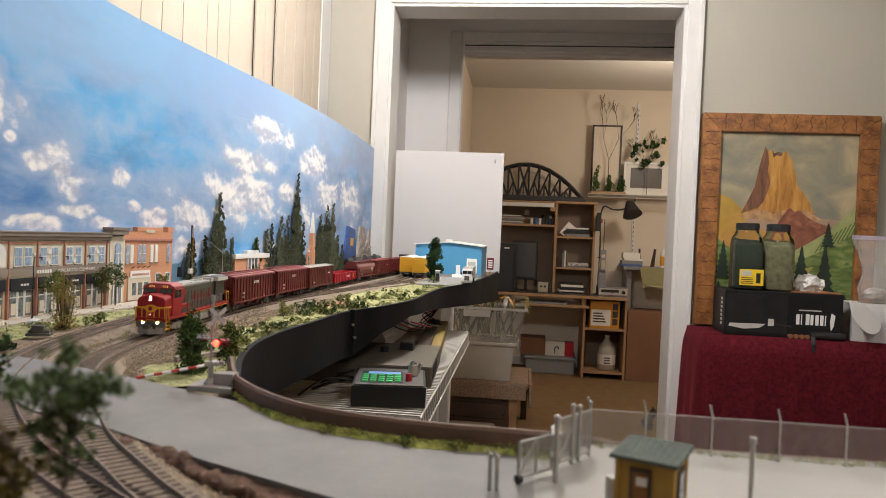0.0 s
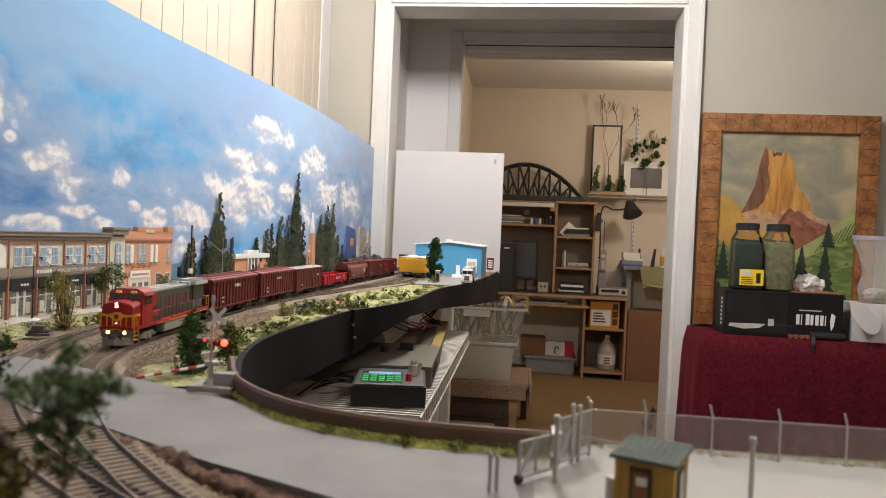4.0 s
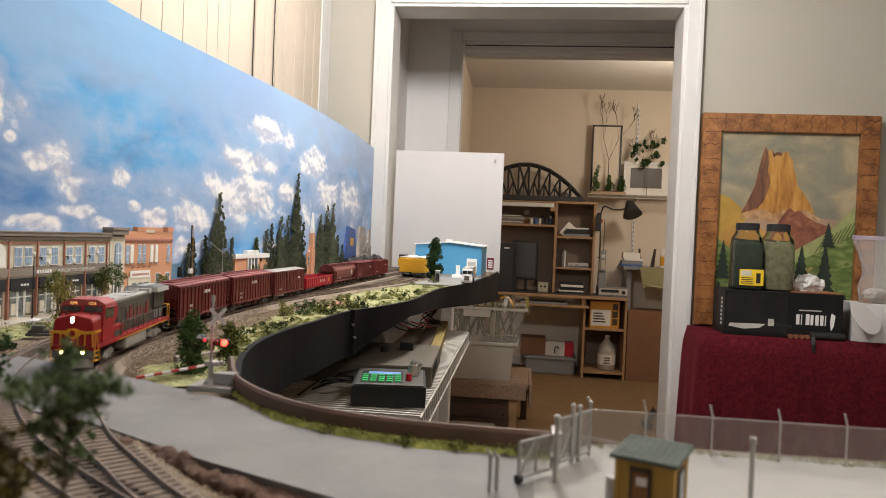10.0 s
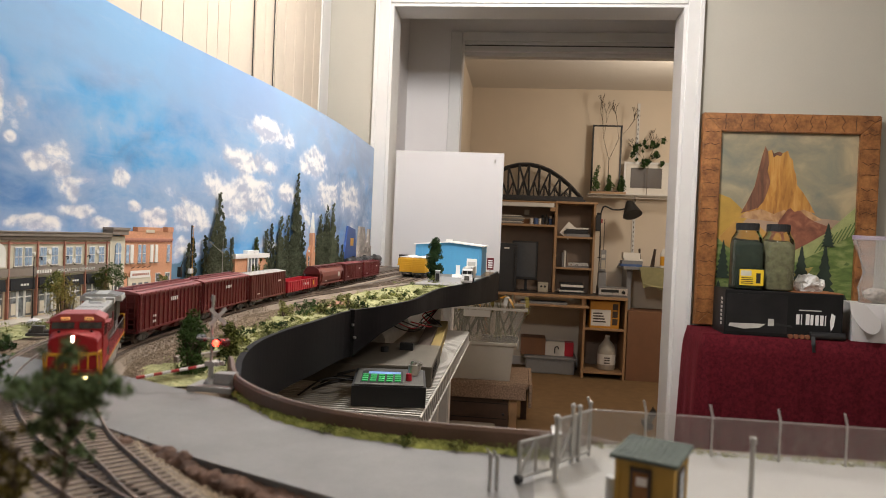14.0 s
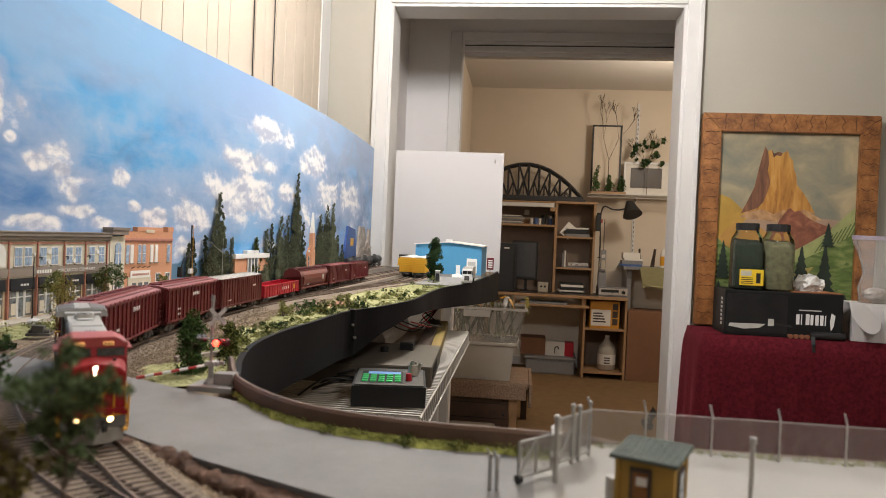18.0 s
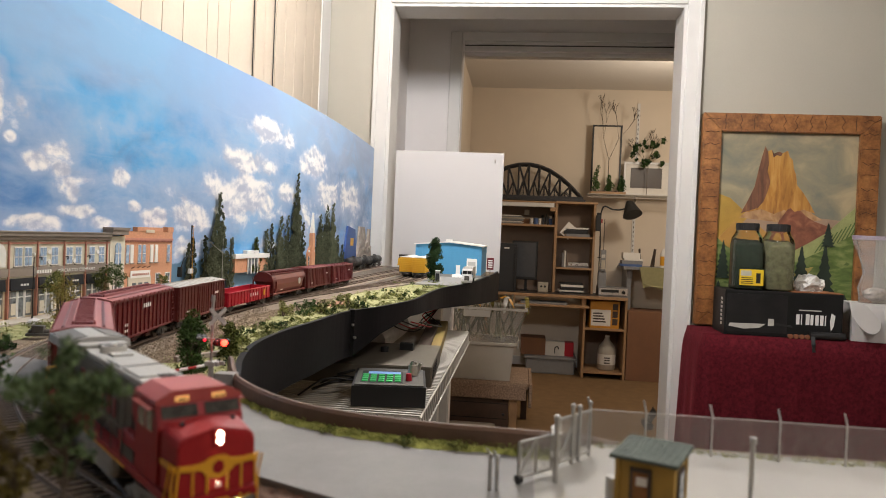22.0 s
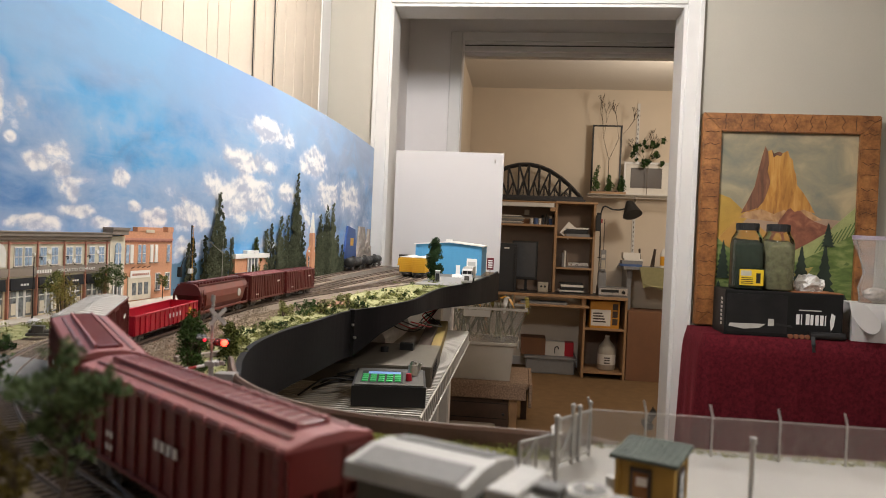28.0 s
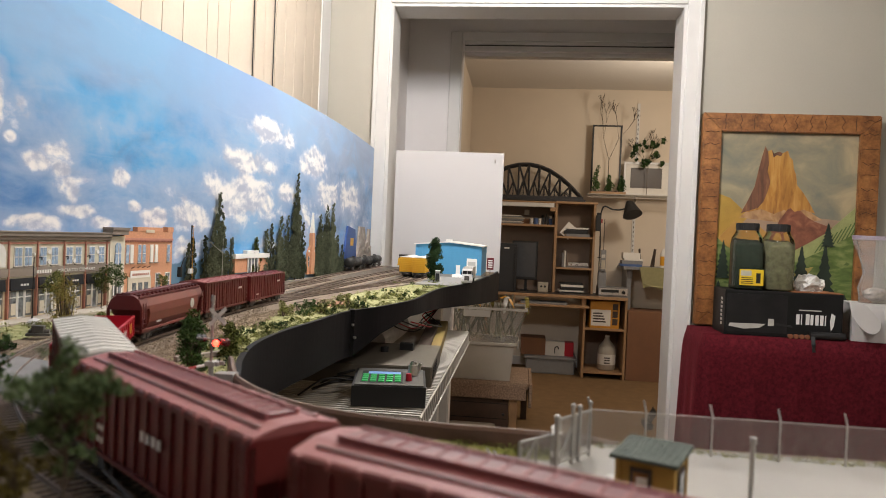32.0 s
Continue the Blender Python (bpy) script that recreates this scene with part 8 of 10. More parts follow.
def jar(x, y, z, fill, label, sticker):
    j = thing("jar", label, "jar", pose(x, y, z), "jars on the box")
    def outline(r0):
        bm_ = bmesh.new()
        prof = [(0.0, 0.96), (0.004, 1.0), (0.150, 1.0), (0.172, 0.95), (0.190, 0.75), (0.198, 0.70), (0.203, 0.70)]
        rings = []
        for zz, f in prof:
            zz *= r0
            w = 0.0475 * f * r0
            n = 24
            rings.append([bm_.verts.new((math.copysign(abs(math.cos(2 * math.pi * k / n)) ** 0.45, math.cos(2 * math.pi * k / n)) * w, math.copysign(abs(math.sin(2 * math.pi * k / n)) ** 0.45, math.sin(2 * math.pi * k / n)) * w, zz)) for k in range(n)])
        for a, b in zip(rings, rings[1:]):
            for k in range(24):
                bm_.faces.new((a[k], a[(k + 1) % 24], b[(k + 1) % 24], b[k]))
        bm_.faces.new(list(reversed(rings[0])))
        bm_.faces.new(rings[-1])
        return bm_
    inner = outline(0.965)
    bmesh.ops.translate(inner, vec=(0, 0, 0.002), verts=inner.verts)
    for v in inner.verts:
        if v.co.z > 0.145:
            v.co.z = 0.145 + (v.co.z - 0.145) * 0.35 + 0.006 * noise.noise(v.co * 60)
    part("filling", inner, fill, j, "ground foam filling", smooth=True)
    g = part("bottle", outline(1.0), CLEAR, j, "clear plastic bottle", smooth=True)
    g.visible_shadow = False
    lid = bmesh.new()
    tube(lid, (0, 0, 0.199), (0, 0, 0.224), 0.0365, seg=32)
    for k in range(32):
        a = 2 * math.pi * k / 32
        tube(lid, (0.0365 * math.cos(a), 0.0365 * math.sin(a), 0.201), (0.0365 * math.cos(a), 0.0365 * math.sin(a), 0.222), 0.0012, seg=5)
    part("lid", lid, BLACKP, j, "black ribbed screw lid")
    if sticker:
        s = part("sticker", boxes((-0.034, 0.044, -0.0492, -0.0480, 0.014, 0.068), bevel=0.0004), mat("yellow sticker", (0.75, 0.52, 0.02), 0.5, vary=0.05), j, "yellow printed sticker")
        for k in range(4):
            part("print_bar", boxes((-0.028, 0.010, -0.0496, -0.0492, 0.020 + 0.006 * k, 0.0225 + 0.006 * k)), BLACKP, s)
        part("silver_patch", boxes((-0.030, 0.004, -0.0496, -0.0492, 0.046, 0.064)), GALV, s)
        part("print_bar", boxes((0.020, 0.034, -0.0496, -0.0492, 0.022, 0.056)), BLACKP, s)
    return j


CLEAR = glass("clear plastic", (0.95, 0.96, 0.94), 0.05, 1.3)
jar(0.770, 2.465, 1.0335, mat("dark green ground foam", (0.018, 0.027, 0.016), 0.95, vary=0.6, scale=60, bump=0.8), "clear bottle of dark green ground foam with a yellow sticker", True)
jar(0.872, 2.468, 1.0335, mat("olive ground foam", (0.125, 0.118, 0.062), 0.95, vary=0.55, scale=60, bump=0.8), "clear bottle of olive ground foam", False)

tis = bmesh.new()
ball(tis, (0, 0, 0.018), 0.032, 4, (1.4, 0.75, 0.85))
for v in tis.verts:
    v.co += noise.noise_vector(v.co * 42) * 0.022 + noise.noise_vector(v.co * 110) * 0.011 + noise.noise_vector(v.co * 260) * 0.004
    v.co.z = max(v.co.z, 0.0)
solid("crumpled_tissue", tis, mat("white tissue", (0.75, 0.73, 0.70), 0.9, vary=0.05), "crumpled white tissue on the black box", "tissue", pose(0.985, 2.49, 1.034))
bag = bmesh.new()
rows_ = [(0.0, 0.05, 0.040), (0.05, 0.055, 0.042), (0.10, 0.040, 0.030), (0.15, 0.055, 0.022), (0.20, 0.075, 0.010), (0.225, 0.080, 0.004)]
rg = []
for z, w, d in rows_:
    rg.append([bag.verts.new((math.cos(2 * math.pi * k / 28) * w * (1 + 0.10 * math.sin(k * 2.3 + z * 40)), math.sin(2 * math.pi * k / 28) * d * (1 + 0.15 * math.sin(k * 3.1)), z)) for k in range(28)])
for a, b in zip(rg, rg[1:]):
    for k in range(28):
        bag.faces.new((a[k], a[(k + 1) % 28], b[(k + 1) % 28], b[k]))
bag.faces.new(list(reversed(rg[0])))
zb = thing("zip_bag", "clear plastic zip bag with grey contents", "plastic bag", pose(1.195, 2.47, 1.005, 0, 0, 0))
BAGFILM = glass("bag film", (0.90, 0.88, 0.86), 0.10, 1.03)
BAGFILM.node_tree.nodes["Principled BSDF"].inputs["Transmission Weight"].default_value = 0.82
part("film", bag, BAGFILM, zb, "crinkled clear film", smooth=True).visible_shadow = False
part("zip_strip", boxes((-0.082, 0.080, -0.003, 0.003, 0.212, 0.226), bevel=0.001), mat("violet zip strip", (0.36, 0.29, 0.38), 0.4), zb, "violet zip strip")
fill = bmesh.new()
ball(fill, (0, 0, 0.030), 0.040, 3, (1.0, 0.8, 0.55))
for v in fill.verts:
    v.co += noise.noise_vector(v.co * 70) * 0.006
part("contents", fill, STONE, zb, "grey lumpy contents")
wbx = thing("white_carton", "opened white card carton with folded flaps", "box", pose(1.20, 2.47, 0.879, 0, 0, -12))
part("carton", boxes((-0.085, 0.14, -0.07, 0.08, 0, 0.125), bevel=0.001), WHITE_BOARD, wbx)
for w_, h_, m_ in ((0.058, 0.105, pose(-0.055, -0.074, 0.122, 150, 14, 30)), (0.050, 0.100, pose(0.050, -0.076, 0.122, 157, -10, 0)), (0.040, 0.060, pose(-0.088, 0.005, 0.124, 118, 0, 88))):
    fl = bmesh.new()
    petal = [(-w_, 0.0), (w_, 0.0)] + [(w_ * math.cos(a) * (1 - 0.12 * math.sin(a)), h_ * (0.45 + 0.55 * math.sin(a))) for a in [math.pi * k / 14 for k in range(15)]]
    prism(fl, petal, -0.0012, 0.0012, "y")
    part("flap", fl, WHITE_BOARD, wbx, "rounded white flap").matrix_basis = m_
pl = bmesh.new()
for k in range(4):
    tube(pl, (0.018 * k, 0, 0.008), (0.018 * k, 0.02, 0.008), 0.008, 0.004, seg=12)
solid("jingle_caps", pl, mat("copper caps", (0.42, 0.18, 0.10), 0.35, 0.7), "row of small copper coloured caps on the cloth", "caps", pose(0.900, 2.392, 0.879))
fl_ = thing("torch", "black pocket torch with a strap", "torch", pose(0.965, 2.402, 0.8795))
part("barrel", tubes([((0, 0, 0.0125), (0.108, 0.0, 0.0125))], 0.0125, 18), BLACKP, fl_)
part("strap", sweep(bmesh.new(), spline([(0.005, -0.012, 0.010), (0.003, -0.022, -0.012), (0.004, -0.026, -0.04)], 6), [(-0.006, -0.001), (0.006, -0.001), (0.006, 0.001), (-0.006, 0.001)]), BLACKP, fl_)

# ---- under the layout: wire shelf, controller, boxes, cables ----
SHELFW = mat("white coated wire", (0.42, 0.39, 0.345), 0.45, vary=0.06, bump=0.02)
ws = thing("wire_shelf", "white coated wire shelf under the layout", "wire shelf", pose(0, 0, 0.900))
for k in range(76):
    y = 1.005 + k * 0.0127
    rows = [((-0.50, y, 0), (-0.137, y, 0))]
    if k % 2 == 0:
        rows.append(((-0.137, y, 0), (-0.134, y, -0.030)))
    part("cross_wire", tubes(rows, 0.0015, 6), SHELFW, ws)
for x, z in ((-0.136, -0.002), (-0.1335, -0.031), (-0.30, -0.003), (-0.46, -0.003)):
    part("long_wire", tubes([((x, 1.0, z), (x, 1.96, z))], 0.0019, 8), SHELFW, ws)
cb = thing("throttle_controller", "black model train controller with green keys and a red knob", "controller", pose(-.199, 1.095, 0.9025, 0, 0, 9))
part("case", prism(bmesh.new(), [(-0.060, 0.0), (0.046, 0.0), (0.046, 0.0372), (-0.060, 0.031)], -0.058, 0.056, "x"), BLACKP, cb)
lid_m = Matrix.Rotation(math.atan2(0.007, 0.120), 4, "X")
fp_ = boxes((-0.054, 0.052, -0.056, 0.043, 0.0350, 0.0372), bevel=0.0006)
bmesh.ops.transform(fp_, matrix=lid_m, verts=fp_.verts)
part("face_plate", fp_, mat("brushed grey plate", (0.13, 0.125, 0.115), 0.4, 0.6, vary=0.1), cb, "grey metal face plate")


def on_face(name, material, x0, x1, y0, y1, z0, z1, label="", bevel=0.0004):
    b_ = boxes((x0, x1, y0, y1, z0, z1), bevel=bevel)
    bmesh.ops.transform(b_, matrix=lid_m, verts=b_.verts)
    return part(name, b_, material, cb, label)


GREENKEY = glow("green backlit key", (0.012, 0.30, 0.07), 0.09)
on_face("keypad_panel", BLACKP, -0.046, 0.020, -0.046, 0.024, 0.0370, 0.0378)
on_face("display", glow("blue display", (0.14, 0.26, 0.52), 0.14), -0.036, 0.016, 0.004, 0.018, 0.0378, 0.0384, "blue lit display")
for i in range(5):
    for j in range(4):
        on_face("key", GREENKEY, -0.044 + i * 0.0128, -0.0345 + i * 0.0128, -0.043 + j * 0.0115, -0.0355 + j * 0.0115, 0.0378, 0.0395, "green lit key" if i == j == 0 else "")
kn = tube(tube(bmesh.new(), (0.036, 0.004, 0.038), (0.036, 0.004, 0.054), 0.0088, 0.0080, seg=24), (0.036, 0.004, 0.054), (0.036, 0.004, 0.059), 0.005, seg=16)
part("speed_knob", kn, STEEL, cb, "large metal speed knob")
part("red_knob", tube(bmesh.new(), (0.029, -0.030, 0.034), (0.029, -0.030, 0.046), 0.0050, 0.0044, seg=20), GONRED, cb, "red knob")
part("chrome_switch", tube(bmesh.new(), (0.044, 0.030, 0.038), (0.048, 0.030, 0.052), 0.003, seg=10), STEEL, cb)
GREYBOX = mat("warm grey plastic", (0.10, 0.086, 0.066), 0.55, vary=0.08, scale=20, bump=0.1)
pu = thing("power_unit", "warm grey flat power supply with side vents", "power supply", pose(-.245, 1.30, 0.9025, 0, 0, 3))
part("case", boxes((-0.190, 0.095, -0.115, 0.130, 0, 0.036), bevel=0.003), GREYBOX, pu)
for k in range(7):
    part("vent_slot", boxes((0.0945, 0.0960, -0.095 + k * 0.016, -0.089 + k * 0.016, 0.012, 0.030)), BLACKP, pu)
part("toggle_block", boxes((0.018, 0.045, 0.045, 0.062, 0.036, 0.050), bevel=0.001), BLACKP, pu)
part("dial", tube(bmesh.new(), (-0.008, 0.020, 0.036), (-0.008, 0.020, 0.046), 0.008, seg=14), BLACKP, pu)
lv = thing("spirit_level", "long dark and yellow spirit level lying on the wire shelf", "spirit level", pose(-.200, 1.70, 0.9025, 0, 0, 4))
part("beam", boxes((-0.030, 0.000, -0.24, 0.24, 0, 0.030), bevel=0.002), BROWNFR, lv)
part("yellow_face", boxes((0.0005, 0.022, -0.24, 0.24, 0, 0.026), bevel=0.001), mat("faded yellow", (0.24, 0.17, 0.05), 0.6, vary=0.15), lv)
CABLE = mat("black cable", (0.012, 0.011, 0.011), 0.5)
q = random.Random(5)
for k in range(9):
    x0, y0 = -.36 + 0.03 * q.random(), 1.06 + 0.05 * k
    pts = [(x0, y0, 0.905), (x0 + 0.04, y0 + q.uniform(-.03, .03), 0.915 + 0.02 * q.random()), (x0 + 0.09, y0 + q.uniform(-.04, .05), 0.905 + 0.025 * q.random()), (-.245, 1.16 + 0.012 * k, 0.91)]
    solid("cable", sweep(bmesh.new(), spline(pts, 8), circle(0.0024 if k % 2 else 0.0016, 7)), CABLE, "loose black cable on the wire shelf", "cable", group="cables under the layout", smooth=True)
for k in range(5):
    pts = [(-.30 + 0.02 * k, 1.55, 0.97), (-.27 + 0.02 * k, 1.60 + 0.03 * k, 0.945), (-.24, 1.68 + 0.02 * k, 0.935 + 0.01 * k), (-.21, 1.80, 0.975)]
    solid("cable", sweep(bmesh.new(), spline(pts, 8), circle(0.0016, 6)), GONRED if k % 2 else CABLE, "thin loose layout wire", "cable", group="cables under the layout", smooth=True)
solid("cloth_roll", tubes([((0, -0.16, 0.03), (0, 0.16, 0.03))], 0.03, 24), mat("white roll", (0.60, 0.58, 0.55), 0.8), "white rolled paper on the wire shelf", "roll", pose(-.31, 1.62, 0.9025))

# ---- far room ----
OAK = mat("honey oak laminate", (0.34, 0.20, 0.10), 0.5, vary=0.2, scale=12, bump=0.1, fine=150)
DARKDESK = mat("dark desk surface", (0.055, 0.04, 0.032), 0.45, vary=0.2, scale=14, bump=0.08)
BROWNBACK = mat("brown hutch back", (0.21, 0.150, 0.110), 0.6, vary=0.12, scale=10)
BEIGEP = mat("beige plastic", (0.42, 0.37, 0.29), 0.5, vary=0.08)
PAPER = mat("white paper", (0.70, 0.67, 0.62), 0.7, vary=0.06)
GREYP = mat("grey plastic", (0.20, 0.20, 0.205), 0.5, vary=0.1)
BIN_CLEAR = glass("milky bin plastic", (0.78, 0.76, 0.71), 0.12, 1.08)
BIN_CLEAR.node_tree.nodes["Principled BSDF"].inputs["Transmission Weight"].default_value = 0.88
BINWHITE = mat("white bin plastic", (0.40, 0.365, 0.31), 0.5, vary=0.06, scale=8)
CARPETED = mat("speckled brown carpet", (0.27, 0.185, 0.13), 0.97, vary=0.6, scale=110, bump=1.0, fine=350, spec=0.1)
DARKWOOD = mat("dark brown wood", (0.075, 0.040, 0.024), 0.55, vary=0.25, scale=16, bump=0.15)
CARDB = mat("brown cardboard", (0.20, 0.095, 0.048), 0.8, vary=0.12, scale=10, bump=0.1)
FG = "on the desk"

desk = thing("computer_desk", "honey oak corner desk with a dark top and a keyboard tray", "desk")
part("desktop", boxes((-0.30, 0.93, 6.02, 6.45, 0.695, 0.715), bevel=0.002), DARKDESK, desk, "dark desk surface")
part("front_edge", boxes((-0.30, 0.93, 6.005, 6.019, 0.690, 0.716), bevel=0.003), OAK, desk)
for x in (0.575, 0.925):
    part("side_panel", boxes((x - 0.010, x + 0.010, 6.05, 6.44, 0.0, 0.694), bevel=0.002), OAK, desk)
for z in (0.42, 0.045):
    part("shelf", boxes((0.586, 0.914, 6.05, 6.44, z, z + 0.018), bevel=0.002), OAK, desk)
part("back_panel", boxes((0.585, 0.915, 6.44, 6.45, 0.0, 0.69)), BROWNBACK, desk)
part("keyboard_tray", boxes((0.0, 0.60, 5.93, 6.17, 0.615, 0.630), bevel=0.002), OAK, desk, "pulled out keyboard tray")
part("tray_hanger", boxes((-0.05, -0.03, 6.03, 6.20, 0.60, 0.695)), OAK, desk)
part("tray_hanger", boxes((0.545, 0.565, 6.03, 6.20, 0.60, 0.695)), OAK, desk)
part("leg", boxes((-0.29, -0.26, 6.05, 6.44, 0, 0.694)), OAK, desk)
kb = thing("keyboard", "flat dark computer keyboard on the tray", "keyboard", pose(0.22, 6.05, 0.630))
part("body", boxes((-0.20, 0.20, -0.07, 0.07, 0, 0.018), bevel=0.003), GREYP, kb)
for j in range(4):
    for i in range(14):
        x = -0.19 + i * 0.0272
        part("key", boxes((x, x + 0.0245, -0.06 + j * 0.031, -0.034 + j * 0.031, 0.018, 0.024), bevel=0.001), BLACKP, kb)

hut2 = thing("desk_hutch", "oak shelf hutch crowded with papers and small tools", "shelf unit")
HX0, HX1, HXM = -0.34, 0.66, 0.310
part("side_panel", boxes((HXM - 0.012, HXM + 0.012, 6.28, 6.50, 0.716, 1.515), bevel=0.002), OAK, hut2)
part("side_panel", boxes((HX1 - 0.020, HX1, 6.28, 6.50, 0.716, 1.515), bevel=0.002), OAK, hut2)
part("side_panel", boxes((HX0, HX0 + 0.02, 6.28, 6.50, 0.716, 1.515), bevel=0.002), OAK, hut2)
part("back_panel", boxes((HX0, HX1, 6.50, 6.51, 0.716, 1.515)), BROWNBACK, hut2)
part("top_shelf", boxes((HXM - 0.01, HX1 + 0.01, 6.27, 6.51, 1.5155, 1.535), bevel=0.002), OAK, hut2)
for z in (1.205, 0.925):
    part("shelf", boxes((HXM + 0.012, HX1 - 0.021, 6.29, 6.499, z, z + 0.018), bevel=0.002), OAK, hut2)
part("long_shelf", boxes((HX0 + 0.021, HXM - 0.013, 6.26, 6.499, 1.300, 1.320), bevel=0.002), OAK, hut2)
part("long_top", boxes((HX0, HXM - 0.013, 6.27, 6.51, 1.5155, 1.530), bevel=0.002), OAK, hut2)
lf = thing("strip_light", "white fluorescent strip fixture under the hutch top", "light fixture", pose(-0.02, 6.25, 1.475))
part("housing", boxes((-0.30, 0.305, -0.03, 0.03, 0.0, 0.036), bevel=0.004), TRIM_WHITE, lf)
part("end_cap", boxes((0.27, 0.315, -0.028, 0.032, -0.034, 0.0), bevel=0.003), OAK, lf)


def stack(name, label, cat, x, y, z, n, w, d, h, seed, mats, group=""):
    """A loose pile of flat things, each a part."""
    t = thing(name, label, cat, pose(x, y, z), group)
    q_ = random.Random(seed)
    zz = 0.0
    for k in range(n):
        hh = h * q_.uniform(0.6, 1.4)
        ww, dd = w * q_.uniform(0.8, 1.0), d * q_.uniform(0.8, 1.0)
        dx = q_.uniform(-0.01, 0.01)
        part("item", boxes((-ww / 2 + dx, ww / 2 + dx, -dd / 2, dd / 2, zz, zz + hh), bevel=min(0.002, hh * 0.2)), q_.choice(mats), t)
        zz += hh
    return t


BLUEP = mat("blue packaging", (0.05, 0.10, 0.25), 0.5)
stack("paper_stack", "stack of magazines and papers on the hutch shelf", "paper stack", -0.10, 6.38, 1.320, 12, 0.24, 0.2, 0.006, 1, [PAPER, GREYP, BEIGEP], FG)
for k, x in enumerate((0.09, 0.13, 0.165)):
    solid("tin", tubes([((0, 0, 0), (0, 0, 0.055))], 0.018, 18), (STEEL, BLUEP, STEEL)[k], "small tin can on the hutch shelf", "tin", pose(x, 6.34, 1.320), "tins on the shelf")
solid("glue_bottle", tube(tubes([((0, 0, 0), (0, 0, 0.07))], 0.016, 14), (0, 0, 0.07), (0, 0, 0.1), 0.007, 0.003, seg=10), BLACKP, "small dark bottle on the hutch shelf", "bottle", pose(0.225, 6.34, 1.320))
stack("paper_stack", "small cardboard boxes on the upper hutch shelf", "boxes", 0.02, 6.42, 1.42 - 0.1, 4, 0.20, 0.1, 0.022, 4, [CARDB, BROWNBACK], FG)
stack("tool_pile", "pile of tools and packets on the hutch shelf", "tools", 0.50, 6.37, 1.223, 4, 0.22, 0.14, 0.022, 5, [GREYP, BLACKP, BEIGEP, PAPER], FG)
lp = solid("paper_sheet", boxes((-0.05, 0.05, -0.001, 0.001, 0, 0.13)), PAPER, "white paper sheet leaning on the shelf", "paper", pose(0.385, 6.33, 1.224, -8, 38, 0))
stack("tool_pile", "pile of tools and packets on the lower hutch shelf", "tools", 0.52, 6.37, 0.943, 3, 0.20, 0.14, 0.014, 6, [GREYP, STEEL, PAPER], FG)
for k, x in enumerate((0.385, 0.405, 0.425)):
    solid("book", boxes((-0.007, 0.007, -0.08, 0.08, 0, 0.13 + 0.02 * (k == 1)), bevel=0.002), (GREYP, PAPER, BROWNBACK)[k], "upright book on the hutch shelf", "book", pose(x, 6.39, 0.943), "books on the shelf")
stack("paper_stack", "stack of papers and a small scanner on the desk", "paper stack", 0.47, 6.30, 0.7155, 6, 0.24, 0.2, 0.018, 7, [PAPER, GREYP, BLACKP], FG)
for k, (x, y, r_, h_) in enumerate(((-0.26, 6.36, 0.013, 0.05), (-0.235, 6.37, 0.012, 0.06), (0.115, 6.42, 0.015, 0.075), (0.19, 6.40, 0.017, 0.09), (0.262, 6.36, 0.015, 0.08), (0.288, 6.40, 0.012, 0.10))):
    pb = thing("paint_bottle", "small capped hobby paint bottle on the hutch shelf", "bottle", pose(x, y, 1.320), "paint bottles on the hutch shelf")
    part("jar", tubes([((0, 0, 0), (0, 0, h_ * 0.72))], r_, 14), (GREYP, BLUEP, BEIGEP, GREYP, BLUEP, BROWNBACK)[k], pb)
    part("cap", tubes([((0, 0, h_ * 0.72), (0, 0, h_))], r_ * 0.7, 12), (BLACKP, PAPER, BLACKP)[k % 3], pb)
for k, x in enumerate((0.045, 0.16)):
    solid("wood_block", boxes((-0.022, 0.022, -0.02, 0.02, 0, 0.045), bevel=0.003), BEIGEP, "small pale wooden block under the hutch top", "block", pose(x, 6.43, 1.320 + 0.0885 * (k == 0)), "blocks on the hutch shelf")
REDCORD = mat("red cord", (0.30, 0.015, 0.015), 0.5)
cl = thing("clip_tool", "black and red clamp hanging from the hutch side", "clamp", pose(0.668, 6.30, 1.36))
part("jaw", boxes((0.0, 0.030, -0.02, 0.02, 0.0, 0.085), bevel=0.005), BLACKP, cl)
part("grip", boxes((0.030, 0.052, -0.012, 0.012, -0.005, 0.030), bevel=0.004), REDCORD, cl)
part("wire", tubes([((0.035, 0, 0.0), (0.034, 0, -0.14)), ((0.034, 0, -0.14), (0.036, 0, -0.31))], 0.0022, 6), BLACKP, cl)
part("wire_end", boxes((0.022, 0.050, -0.003, 0.003, -0.318, -0.309), bevel=0.001), BLACKP, cl)
sp = thing("speaker", "small beige desktop computer loudspeaker", "speaker", pose(0.215, 6.28, 0.7155))
part("case", boxes((-0.045, 0.045, -0.05, 0.05, 0, 0.085), bevel=0.006), BEIGEP, sp)
for x in (-0.015, 0.018):
    part("cone", tubes([((x, -0.054, 0.05), (x, -0.049, 0.05))], 0.010, 14), BLACKP, sp)
pc = thing("computer_tower", "black computer tower standing on the desk", "computer", pose(-0.09, 6.10, 0.7155))
part("case", boxes((-0.09, 0.062, -0.02, 0.32, 0, 0.425), bevel=0.006), BLACKP, pc)
part("badge", boxes((-0.05, -0.005, -0.0215, -0.0202, 0.375, 0.39)), GALV, pc)
part("front_bevel", boxes((0.040, 0.064, -0.03, 0.0, 0.0, 0.40), bevel=0.008), BLACKP, pc)
